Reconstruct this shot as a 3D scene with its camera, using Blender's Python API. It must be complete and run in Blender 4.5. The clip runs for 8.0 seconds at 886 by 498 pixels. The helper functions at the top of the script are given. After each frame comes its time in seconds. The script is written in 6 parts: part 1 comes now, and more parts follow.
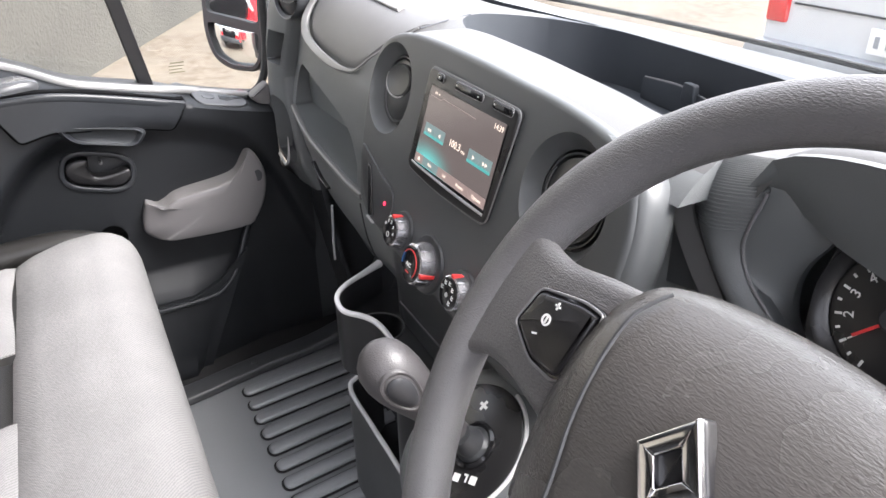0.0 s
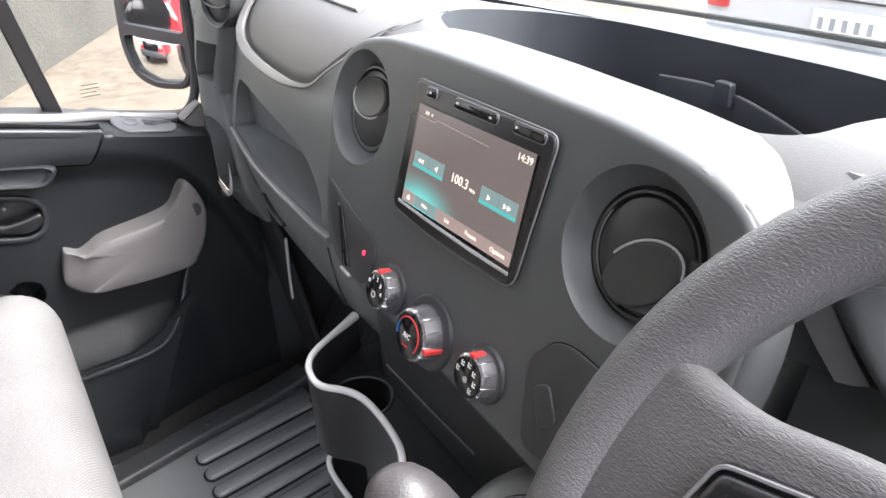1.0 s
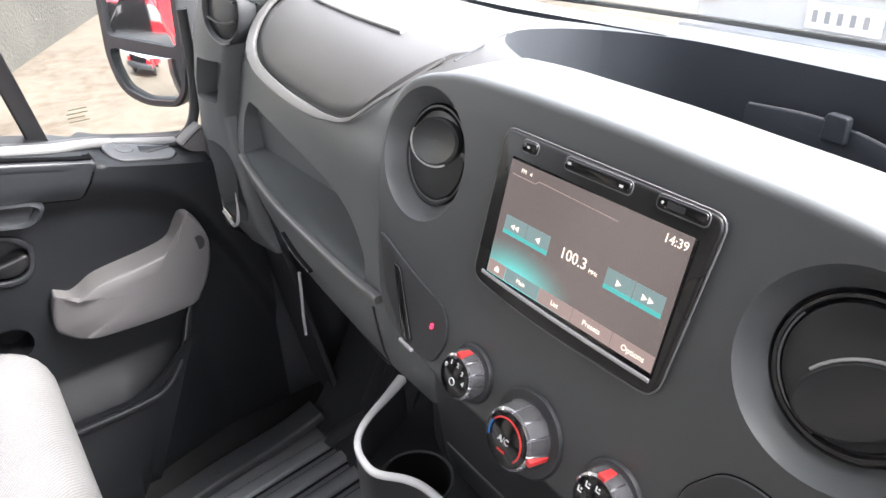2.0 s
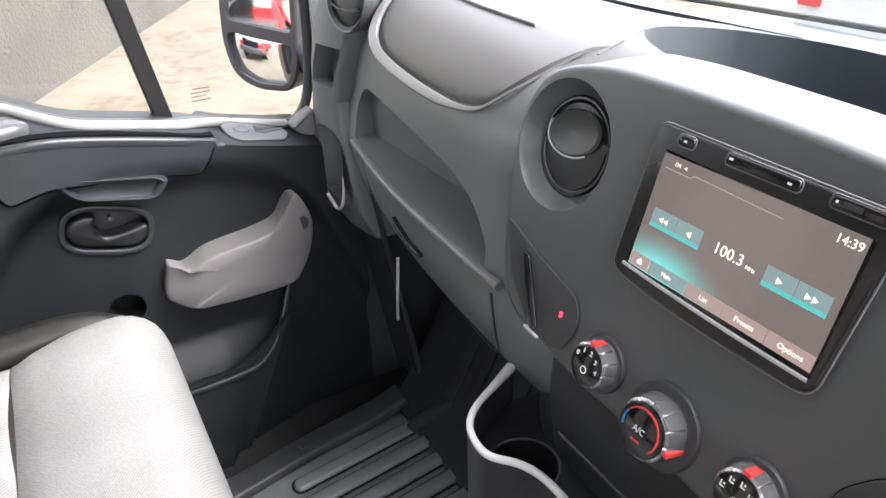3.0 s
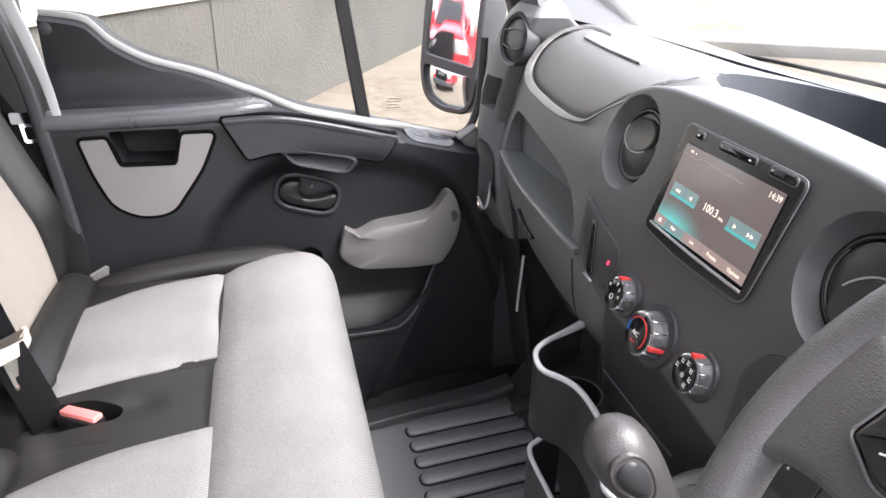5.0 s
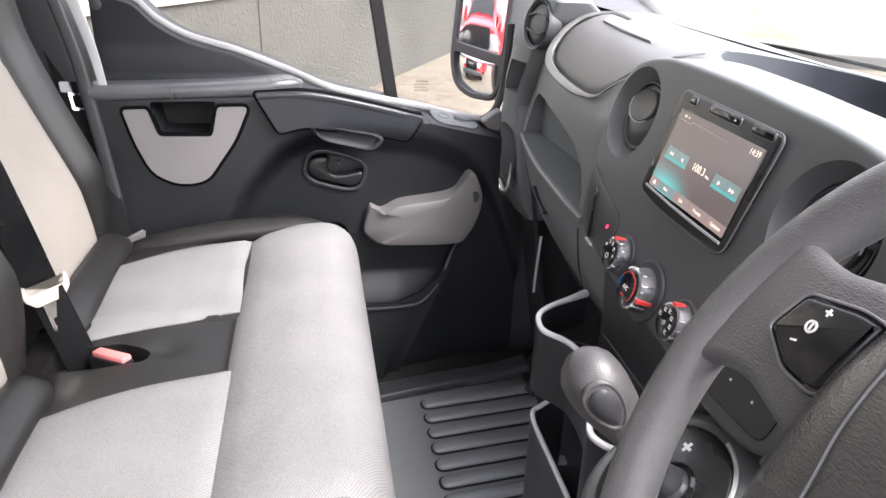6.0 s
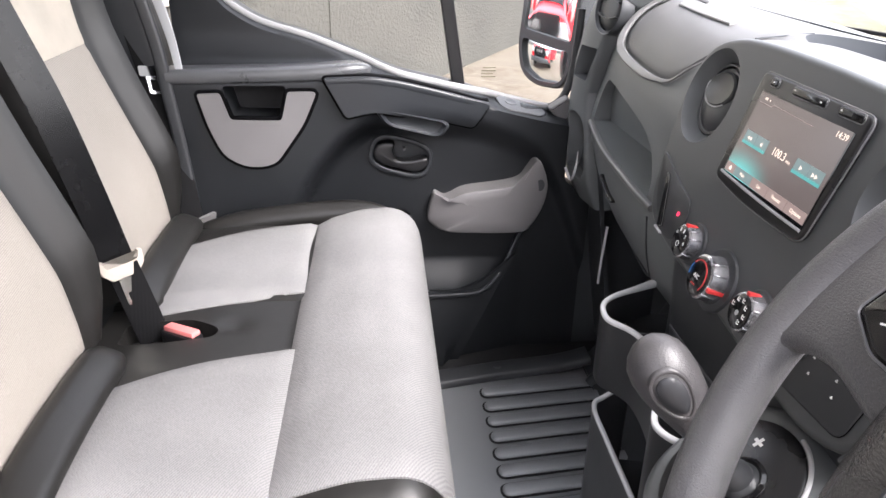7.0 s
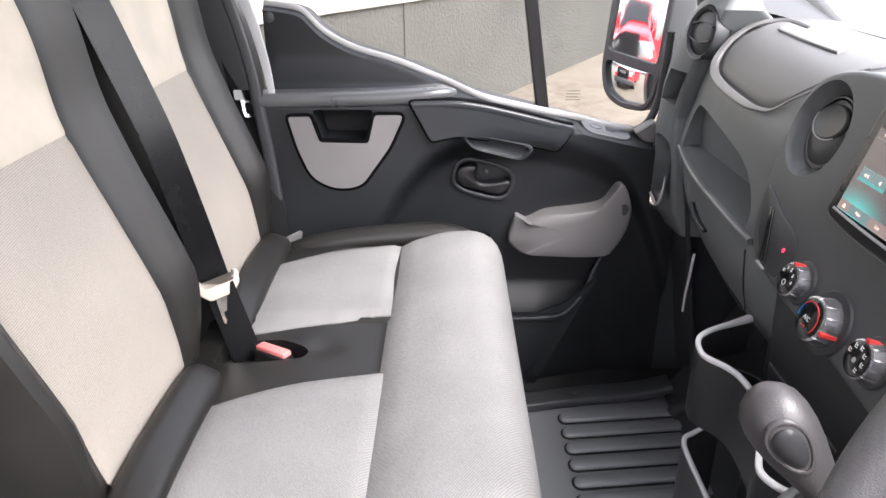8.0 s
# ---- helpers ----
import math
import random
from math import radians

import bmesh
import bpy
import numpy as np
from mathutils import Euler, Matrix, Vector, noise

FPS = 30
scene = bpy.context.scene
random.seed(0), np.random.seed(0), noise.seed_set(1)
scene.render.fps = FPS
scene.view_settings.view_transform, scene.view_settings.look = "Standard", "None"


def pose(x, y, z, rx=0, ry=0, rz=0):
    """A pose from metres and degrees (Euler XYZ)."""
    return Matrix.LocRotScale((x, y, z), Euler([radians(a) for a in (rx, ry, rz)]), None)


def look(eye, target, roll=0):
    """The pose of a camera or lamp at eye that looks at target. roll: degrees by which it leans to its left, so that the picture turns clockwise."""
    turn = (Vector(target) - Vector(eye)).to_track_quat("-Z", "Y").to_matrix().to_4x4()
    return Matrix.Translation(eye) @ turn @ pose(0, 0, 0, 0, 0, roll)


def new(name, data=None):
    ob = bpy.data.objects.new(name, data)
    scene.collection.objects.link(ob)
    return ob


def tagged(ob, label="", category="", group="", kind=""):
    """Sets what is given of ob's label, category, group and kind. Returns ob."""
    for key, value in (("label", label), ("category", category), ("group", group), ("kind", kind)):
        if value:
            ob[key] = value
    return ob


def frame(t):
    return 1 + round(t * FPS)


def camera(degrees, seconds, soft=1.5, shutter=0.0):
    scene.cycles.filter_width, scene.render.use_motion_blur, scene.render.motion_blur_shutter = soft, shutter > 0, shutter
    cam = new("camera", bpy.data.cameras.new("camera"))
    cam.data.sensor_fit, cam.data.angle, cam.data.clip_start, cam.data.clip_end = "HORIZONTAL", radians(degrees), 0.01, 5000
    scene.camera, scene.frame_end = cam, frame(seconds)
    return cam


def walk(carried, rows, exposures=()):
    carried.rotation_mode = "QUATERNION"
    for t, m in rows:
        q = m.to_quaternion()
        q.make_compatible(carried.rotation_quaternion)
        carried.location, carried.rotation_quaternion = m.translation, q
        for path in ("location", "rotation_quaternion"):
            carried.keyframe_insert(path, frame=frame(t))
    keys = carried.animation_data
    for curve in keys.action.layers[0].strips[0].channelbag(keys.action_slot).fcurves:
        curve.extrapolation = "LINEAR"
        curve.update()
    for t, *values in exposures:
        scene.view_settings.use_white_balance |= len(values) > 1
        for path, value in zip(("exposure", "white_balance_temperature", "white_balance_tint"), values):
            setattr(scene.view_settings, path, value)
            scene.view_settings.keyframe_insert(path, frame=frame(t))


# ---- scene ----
cam = camera(63.3, 8.0)
EXPOSE = [(0, 3.15, 6500, 15), (1, 3.30, 6500, 14), (2.5, 3.35, 6500, 14), (4.5, 3.20, 6500, 16), (6.5, 3.14, 6500, 17), (8, 3.04, 6500, 17)]
PATH = [
    (0, (0.641, 0.167, 1.041), (-0.919, 0.971, 0.082), -1.1),
    (0.5, (0.539, 0.188, 1.022), (-0.983, 1.058, 0.059), -2.0),
    (1, (0.452, 0.21, 1.006), (-1.029, 1.144, 0.041), -2.8),
    (1.2, (0.425, 0.209, 1.004), (-1.042, 1.182, 0.054), -2.0),
    (2.3, (0.262, 0.208, 1.02), (-1.168, 1.186, 0.021), -3.3),
    (2.5, (0.255, 0.195, 1.018), (-1.188, 1.157, 0.02), -3.0),
    (3, (0.273, 0.147, 1.017), (-1.251, 0.984, 0.029), -2.2),
    (3.5, (0.334, 0.112, 1.019), (-1.273, 0.823, 0.063), -1.0),
    (4, (0.42, 0.107, 1.022), (-1.249, 0.71, 0.1), 0.0),
    (4.5, (0.497, 0.105, 1.022), (-1.235, 0.61, 0.161), 0.7),
    (5.8, (0.64, 0.128, 0.995), (-1.152, 0.493, 0.186), 1.8),
    (6, (0.643, 0.133, 0.987), (-1.151, 0.467, 0.169), 1.8),
    (6.5, (0.647, 0.135, 0.975), (-1.154, 0.387, 0.142), 1.5),
    (7, (0.641, 0.131, 0.974), (-1.167, 0.294, 0.133), 1.0),
    (7.5, (0.634, 0.112, 0.983), (-1.183, 0.183, 0.15), 0.4),
    (8, (0.632, 0.095, 0.994), (-1.196, 0.08, 0.184), -0.1),
]
walk(cam, [(t, look(eye, target, roll)) for t, eye, target, roll in PATH], EXPOSE)
# ---------------------------------------------------------------- sky and sun
SUN_UP, SUN_ROUND = 50.0, 42.0
world = bpy.data.worlds.new("overcast sky")
scene.world = world
world.use_nodes = True
wn = world.node_tree
sky = wn.nodes.new("ShaderNodeTexSky")
sky.sky_type, sky.sun_disc = "NISHITA", False
sky.sun_elevation, sky.sun_rotation = radians(SUN_UP), radians(SUN_ROUND)
sky.dust_density, sky.ozone_density, sky.air_density = 4.0, 1.0, 1.0
bg = wn.nodes["Background"]
pale = wn.nodes.new("ShaderNodeHueSaturation")
pale.inputs["Saturation"].default_value = 0.25
wn.links.new(sky.outputs["Color"], pale.inputs["Color"])
wn.links.new(pale.outputs["Color"], bg.inputs["Color"])
bg.inputs["Strength"].default_value = 0.15
lamp = bpy.data.lights.new("sun", "SUN")
lamp.energy, lamp.angle, lamp.color = 0.9, radians(40), (1.0, 0.98, 0.96)
sun = new("sun", lamp)
sun.matrix_world = look((0, 0, 0), (-math.sin(radians(SUN_ROUND)) * math.cos(radians(SUN_UP)), -math.cos(radians(SUN_ROUND)) * math.cos(radians(SUN_UP)), -math.sin(radians(SUN_UP))))
sun.location = (3, -3, 12)
# ---------------------------------------------------------------- small building kit
V = Vector


def thing(name, base, label, category, group="", kind=""):
    """A top-level thing: an Empty at its base."""
    ob = new(name)
    ob.location = base
    ob.empty_display_size = 0.05
    return tagged(ob, label, category, group, kind)


def world_base(ob):
    p = V(ob.location)
    while ob.parent:
        ob = ob.parent
        p = p + V(ob.location)
    return p


def mesh_of(name, bm, mat, sharp=38):
    bmesh.ops.recalc_face_normals(bm, faces=bm.faces)
    for f in bm.faces:
        f.smooth = True
    for e in bm.edges:
        if len(e.link_faces) == 2 and e.calc_face_angle(0) > radians(sharp):
            e.smooth = False
    me = bpy.data.meshes.new(name)
    bm.to_mesh(me)
    bm.free()
    for m in (mat if isinstance(mat, (list, tuple)) else [mat]):
        me.materials.append(m)
    return me


def part(name, bm, mat, parent=None, label="", sharp=38):
    """Links a bmesh, given in world coordinates, as one mesh object under a thing or a part."""
    base = world_base(parent) if parent else V((0, 0, 0))
    bmesh.ops.translate(bm, vec=-base, verts=bm.verts)
    ob = new(name, mesh_of(name, bm, mat, sharp))
    if parent:
        ob.parent = parent
    if label:
        ob["label"] = label
    return ob


def solo(name, bm, mat, label, category="", kind="", group="", sharp=38):
    """A top-level thing or piece of the setting that is a single mesh."""
    return tagged(part(name, bm, mat, None, "", sharp), label, category, group, kind)


def cut(ob, *cutters, soft=30):
    """Cuts the given bmeshes (world coordinates) out of the object, for good."""
    base = world_base(ob.parent) if ob.parent else V((0, 0, 0))
    for bm in cutters:
        bmesh.ops.translate(bm, vec=-base, verts=bm.verts)
        bmesh.ops.recalc_face_normals(bm, faces=bm.faces)
        me = bpy.data.meshes.new("cutter")
        bm.to_mesh(me)
        bm.free()
        tool = new("cutter", me)
        tool.parent = ob.parent
        mod = ob.modifiers.new("cut", "BOOLEAN")
        mod.operation, mod.solver, mod.object = "DIFFERENCE", "EXACT", tool
        bpy.context.view_layer.update()
        dg = bpy.context.evaluated_depsgraph_get()
        made = bpy.data.meshes.new_from_object(ob.evaluated_get(dg))
        ob.modifiers.remove(mod)
        ob.data = made
        bpy.data.objects.remove(tool)
    bm = bmesh.new()
    bm.from_mesh(ob.data)
    for f in bm.faces:
        f.smooth = True
    for e in bm.edges:
        e.smooth = not (len(e.link_faces) == 2 and e.calc_face_angle(0) > radians(soft))
    bm.to_mesh(ob.data)
    bm.free()
    return ob


def frame_of(origin, u, v):
    """A matrix whose x, y, z are u, v and u x v."""
    u, v = V(u).normalized(), V(v).normalized()
    w = u.cross(v).normalized()
    v = w.cross(u)
    m = Matrix((u, v, w)).transposed().to_4x4()
    m.translation = origin
    return m


def loft(rings, closed=True, caps=True):
    """Skin over rings of equal length."""
    bm = bmesh.new()
    vs = [[bm.verts.new(p) for p in r] for r in rings]
    n = len(vs[0])
    for a, b in zip(vs, vs[1:]):
        for i in range(n if closed else n - 1):
            j = (i + 1) % n
            bm.faces.new((a[i], a[j], b[j], b[i]))
    if caps and closed:
        bm.faces.new(vs[0])
        bm.faces.new(vs[-1])
    return bm


def curve(pts, n, closed=False):
    """Smooth resampling (Catmull-Rom) of a list of points."""
    pts = [V(p) for p in pts]
    k = len(pts)
    out = []
    total = k if closed else k - 1
    for s in range(n):
        f = s / n * total if closed else s / (n - 1) * total
        i = min(int(f), total - 1)
        t = f - i
        g = (lambda j: pts[j % k]) if closed else (lambda j: pts[max(0, min(k - 1, j))])
        a, b, c, d = g(i - 1), g(i), g(i + 1), g(i + 2)
        out.append(0.5 * (2 * b + (c - a) * t + (2 * a - 5 * b + 4 * c - d) * t * t + (3 * b - a - 3 * c + d) * t ** 3))
    return out


def rounded(poly, r, seg=4):
    """A 2D polygon with rounded corners; r is one radius or one for each corner."""
    out = []
    n = len(poly)
    for i, p in enumerate(poly):
        rr = r[i] if isinstance(r, (list, tuple)) else r
        p, a, b = V(p), V(poly[i - 1]), V(poly[(i + 1) % n])
        if rr <= 0:
            out.append(p)
            continue
        da, db = (a - p), (b - p)
        rr = min(rr, da.length * 0.48, db.length * 0.48)
        s, e = p + da.normalized() * rr, p + db.normalized() * rr
        for k in range(seg + 1):
            t = k / seg
            out.append((1 - t) ** 2 * s + 2 * t * (1 - t) * p + t * t * e)
    return out


def shrunk(poly, d):
    """The 2D polygon moved inwards by d (counter-clockwise polygons)."""
    n = len(poly)
    area = sum(poly[i - 1][0] * poly[i][1] - poly[i][0] * poly[i - 1][1] for i in range(n))
    d = d if area > 0 else -d
    out = []
    for i in range(n):
        a, p, b = V(poly[i - 1]), V(poly[i]), V(poly[(i + 1) % n])
        t = (b - a)
        t = t.normalized() if t.length > 1e-9 else V((1, 0))
        out.append(p + V((-t.y, t.x)) * d)
    return out


def slab(poly, w0, w1, m=None, bev=0.0, seg=3, back=False):
    """A plate: the 2D polygon from w0 to w1 (its face), the face's rim rounded by bev."""
    poly = [V(p) for p in poly]
    rings = [(0.0, w0)]
    if back and bev:
        rings = [(bev * (1 - math.sin(math.pi / 2 * k / seg)), w0 + bev * (1 - math.cos(math.pi / 2 * k / seg))) for k in range(seg + 1)]
    if bev:
        rings += [(bev * (1 - math.cos(math.pi / 2 * k / seg)), w1 - bev + bev * math.sin(math.pi / 2 * k / seg)) for k in range(seg + 1)]
    else:
        rings += [(0.0, w1)]
    bm = loft([[V((*q, w)) for q in (shrunk(poly, d) if d else poly)] for d, w in rings])
    if m:
        bmesh.ops.transform(bm, matrix=m, verts=bm.verts)
    return bm


def box(x0, x1, y0, y1, z0, z1, bev=0.0, seg=2, m=None):
    bm = bmesh.new()
    bmesh.ops.create_cube(bm, size=1, matrix=Matrix.LocRotScale(((x0 + x1) / 2, (y0 + y1) / 2, (z0 + z1) / 2), None, (x1 - x0, y1 - y0, z1 - z0)))
    if bev:
        bmesh.ops.bevel(bm, geom=bm.edges, offset=bev, segments=seg, profile=0.5, affect="EDGES")
    if m:
        bmesh.ops.transform(bm, matrix=m, verts=bm.verts)
    return bm


def lathe(profile, m=None, n=40, squash=1.0):
    """A body of revolution: profile of (radius, height)."""
    rings = [[V((r * math.cos(2 * math.pi * i / n), r * squash * math.sin(2 * math.pi * i / n), h)) for i in range(n)] for r, h in profile]
    bm = loft(rings)
    if m:
        bmesh.ops.transform(bm, matrix=m, verts=bm.verts)
    return bm


def sweep(path, profile, up=(0, 0, 1), closed=False, scale=None):
    """A profile of (side, up) points drawn along a path."""
    path = [V(p) for p in path]
    n = len(path)
    rings = []
    for i, p in enumerate(path):
        a = path[i - 1] if (i or closed) else p
        b = path[(i + 1) % n] if (i < n - 1 or closed) else p
        t = (b - a).normalized()
        side = t.cross(V(up))
        side = side.normalized() if side.length > 1e-6 else V((1, 0, 0))
        u = side.cross(t)
        k = scale[i] if scale else 1.0
        rings.append([p + side * (q[0] * k) + u * (q[1] * k) for q in profile])
    if closed:
        rings.append(rings[0])
        bm = loft(rings, True, False)
        bmesh.ops.remove_doubles(bm, verts=bm.verts, dist=1e-7)
        return bm
    return loft(rings)


def ring_profile(r, n=10, squash=1.0):
    return [(r * math.cos(2 * math.pi * i / n), r * squash * math.sin(2 * math.pi * i / n)) for i in range(n)]


def rect_profile(w, h, r=0.0):
    q = [(-w / 2, -h / 2), (w / 2, -h / 2), (w / 2, h / 2), (-w / 2, h / 2)]
    return [tuple(p) for p in (rounded(q, r, 3) if r else [V(p) for p in q])]


def sheet(rows, thick, inward=None):
    """A skin through a grid of points, given a thickness along a fixed direction."""
    bm = bmesh.new()
    d = V(inward) * thick
    top = [[bm.verts.new(p) for p in r] for r in rows]
    low = [[bm.verts.new(V(p) + d) for p in r] for r in rows]
    nr, nc = len(rows), len(rows[0])
    for i in range(nr - 1):
        for j in range(nc - 1):
            bm.faces.new((top[i][j], top[i][j + 1], top[i + 1][j + 1], top[i + 1][j]))
            bm.faces.new((low[i][j], low[i + 1][j], low[i + 1][j + 1], low[i][j + 1]))
    rim = [(0, j) for j in range(nc)] + [(i, nc - 1) for i in range(1, nr)] + [(nr - 1, j) for j in range(nc - 2, -1, -1)] + [(i, 0) for i in range(nr - 2, 0, -1)]
    for (a, b), (c, e) in zip(rim, rim[1:] + rim[:1]):
        bm.faces.new((top[a][b], low[a][b], low[c][e], top[c][e]))
    return bm


def merge(*bms):
    out = bmesh.new()
    for b in bms:
        me = bpy.data.meshes.new("tmp")
        b.to_mesh(me)
        b.free()
        out.from_mesh(me)
        bpy.data.meshes.remove(me)
    return out


def words(name, text, size, m, mat, parent, thick=0.0003, bold=0.0, align="CENTER"):
    """Lettering in the built-in font, as a mesh."""
    cu = bpy.data.curves.new(name, "FONT")
    cu.body, cu.size, cu.extrude, cu.offset = text, size, thick, bold
    cu.align_x, cu.align_y, cu.resolution_u = align, "CENTER", 3
    ob = new(name, cu)
    bpy.context.view_layer.update()
    me = bpy.data.meshes.new_from_object(ob.evaluated_get(bpy.context.evaluated_depsgraph_get()))
    bpy.data.objects.remove(ob)
    bpy.data.curves.remove(cu)
    bm = bmesh.new()
    bm.from_mesh(me)
    bpy.data.meshes.remove(me)
    bmesh.ops.transform(bm, matrix=m, verts=bm.verts)
    return part(name, bm, mat, parent)


def lerp(a, b, t):
    return a + (b - a) * t


def table(x, rows):
    """Smooth look-up in rows of (x, value), without overshoot."""
    n = len(rows)
    if x <= rows[0][0]:
        return rows[0][1]
    if x >= rows[-1][0]:
        return rows[-1][1]
    d = [(rows[i + 1][1] - rows[i][1]) / (rows[i + 1][0] - rows[i][0]) for i in range(n - 1)]
    k = 0
    while x > rows[k + 1][0]:
        k += 1

    def slope(i):
        if i == 0 or i == n - 1:
            return d[0] if i == 0 else d[-1]
        a, b = d[i - 1], d[i]
        return 0.0 if a * b <= 0 else 2 * a * b / (a + b)

    (a, p), (b, q) = rows[k], rows[k + 1]
    h = b - a
    t = (x - a) / h
    return (2 * t ** 3 - 3 * t * t + 1) * p + (t ** 3 - 2 * t * t + t) * h * slope(k) + (3 * t * t - 2 * t ** 3) * q + (t ** 3 - t * t) * h * slope(k + 1)
# ---------------------------------------------------------------- materials
def material(name, base, rough, metal=0.0, grain=0.0, depth=0.3, size=0.001, blotch=0.12, blotch_size=6.0, spec=0.5, kind="noise", glow=None, coat=0.0, twill=(0.60, 0.80, 0.10)):
    """Principled surface: base colour with blotches, fine grain of relief at the given size in metres."""
    m = bpy.data.materials.new(name)
    m.use_nodes = True
    nt = m.node_tree
    p = nt.nodes["Principled BSDF"]
    co = nt.nodes.new("ShaderNodeTexCoord")
    p.inputs["Metallic"].default_value = metal
    p.inputs["Specular IOR Level"].default_value = spec
    p.inputs["Coat Weight"].default_value = coat
    big = nt.nodes.new("ShaderNodeTexNoise")
    big.inputs["Scale"].default_value, big.inputs["Detail"].default_value = blotch_size, 5
    nt.links.new(co.outputs["Object"], big.inputs["Vector"])
    ramp = nt.nodes.new("ShaderNodeMapRange")
    ramp.inputs["From Min"].default_value, ramp.inputs["From Max"].default_value = 0.3, 0.7
    ramp.inputs["To Min"].default_value, ramp.inputs["To Max"].default_value = 1 - blotch, 1 + blotch
    nt.links.new(big.outputs["Fac"], ramp.inputs["Value"])
    tint = nt.nodes.new("ShaderNodeMix")
    tint.data_type, tint.blend_type = "RGBA", "MULTIPLY"
    tint.inputs["Factor"].default_value = 1
    tint.inputs["A"].default_value = (*base, 1)
    nt.links.new(ramp.outputs["Result"], tint.inputs["B"])
    nt.links.new(tint.outputs["Result"], p.inputs["Base Color"])
    rr = nt.nodes.new("ShaderNodeMapRange")
    rr.inputs["From Min"].default_value, rr.inputs["From Max"].default_value = 0.3, 0.7
    rr.inputs["To Min"].default_value, rr.inputs["To Max"].default_value = max(0.02, rough - 0.06), min(1, rough + 0.06)
    nt.links.new(big.outputs["Fac"], rr.inputs["Value"])
    nt.links.new(rr.outputs["Result"], p.inputs["Roughness"])
    if grain:
        if kind == "noise":
            g = nt.nodes.new("ShaderNodeTexNoise")
            g.inputs["Scale"].default_value, g.inputs["Detail"].default_value = 1 / size, 3
            out = g.outputs["Fac"]
        elif kind == "streak":
            # leather-like grain, drawn out sideways
            g = nt.nodes.new("ShaderNodeTexNoise")
            g.inputs["Scale"].default_value, g.inputs["Detail"].default_value, g.inputs["Distortion"].default_value = 1 / size, 2, 0.6
            turn = nt.nodes.new("ShaderNodeMapping")
            turn.inputs["Scale"].default_value = (0.33, 1, 1)
            nt.links.new(co.outputs["Object"], turn.inputs["Vector"])
            out = g.outputs["Fac"]
        elif kind == "leather":
            g = nt.nodes.new("ShaderNodeTexVoronoi")
            g.feature = "SMOOTH_F1"
            g.inputs["Scale"].default_value = 1 / size
            out = g.outputs["Distance"]
        else:
            # yarns: slanting rows, wavering and broken up by noise drawn out along them
            g = nt.nodes.new("ShaderNodeTexNoise")
            g.inputs["Scale"].default_value, g.inputs["Detail"].default_value = 1 / size, 1.5
            first = nt.nodes.new("ShaderNodeMapping")
            first.inputs["Rotation"].default_value = (0, radians(24), radians(-28))
            nt.links.new(co.outputs["Object"], first.inputs["Vector"])
            turn = nt.nodes.new("ShaderNodeMapping")
            turn.inputs["Scale"].default_value = (0.06, 1, 1)
            nt.links.new(first.outputs["Vector"], turn.inputs["Vector"])
            along = nt.nodes.new("ShaderNodeVectorMath")
            along.operation = "DOT_PRODUCT"
            along.inputs[1].default_value = twill
            nt.links.new(co.outputs["Object"], along.inputs[0])
            phase = nt.nodes.new("ShaderNodeMath")
            phase.operation = "MULTIPLY_ADD"
            phase.inputs[1].default_value = 2 * math.pi / (size * 2.1)
            nt.links.new(along.outputs["Value"], phase.inputs[0])
            sway = nt.nodes.new("ShaderNodeMath")
            sway.operation = "MULTIPLY"
            sway.inputs[1].default_value = 0.9
            nt.links.new(g.outputs["Fac"], sway.inputs[0])
            nt.links.new(sway.outputs[0], phase.inputs[2])
            row = nt.nodes.new("ShaderNodeMath")
            row.operation = "SINE"
            nt.links.new(phase.outputs[0], row.inputs[0])
            both = nt.nodes.new("ShaderNodeMath")
            both.operation = "MULTIPLY_ADD"
            both.inputs[1].default_value = 0.22
            nt.links.new(row.outputs[0], both.inputs[0])
            nt.links.new(g.outputs["Fac"], both.inputs[2])
            out = both.outputs[0]
        nt.links.new(turn.outputs["Vector"] if kind in ("weave", "streak") else co.outputs["Object"], g.inputs["Vector"])
        b = nt.nodes.new("ShaderNodeBump")
        b.inputs["Strength"].default_value, b.inputs["Distance"].default_value = grain, size * depth
        nt.links.new(out, b.inputs["Height"])
        nt.links.new(b.outputs["Normal"], p.inputs["Normal"])
        if kind == "weave":
            w = nt.nodes.new("ShaderNodeMapRange")
            w.inputs["From Min"].default_value, w.inputs["From Max"].default_value = 0.3, 0.7
            w.inputs["To Min"].default_value, w.inputs["To Max"].default_value = 0.85, 1.13
            nt.links.new(out, w.inputs["Value"])
            t2 = nt.nodes.new("ShaderNodeMix")
            t2.data_type, t2.blend_type = "RGBA", "MULTIPLY"
            t2.inputs["Factor"].default_value = 1
            nt.links.new(tint.outputs["Result"], t2.inputs["A"])
            nt.links.new(w.outputs["Result"], t2.inputs["B"])
            nt.links.new(t2.outputs["Result"], p.inputs["Base Color"])
    if glow:
        p.inputs["Emission Color"].default_value = (*glow[0], 1)
        p.inputs["Emission Strength"].default_value = glow[1]
    return m


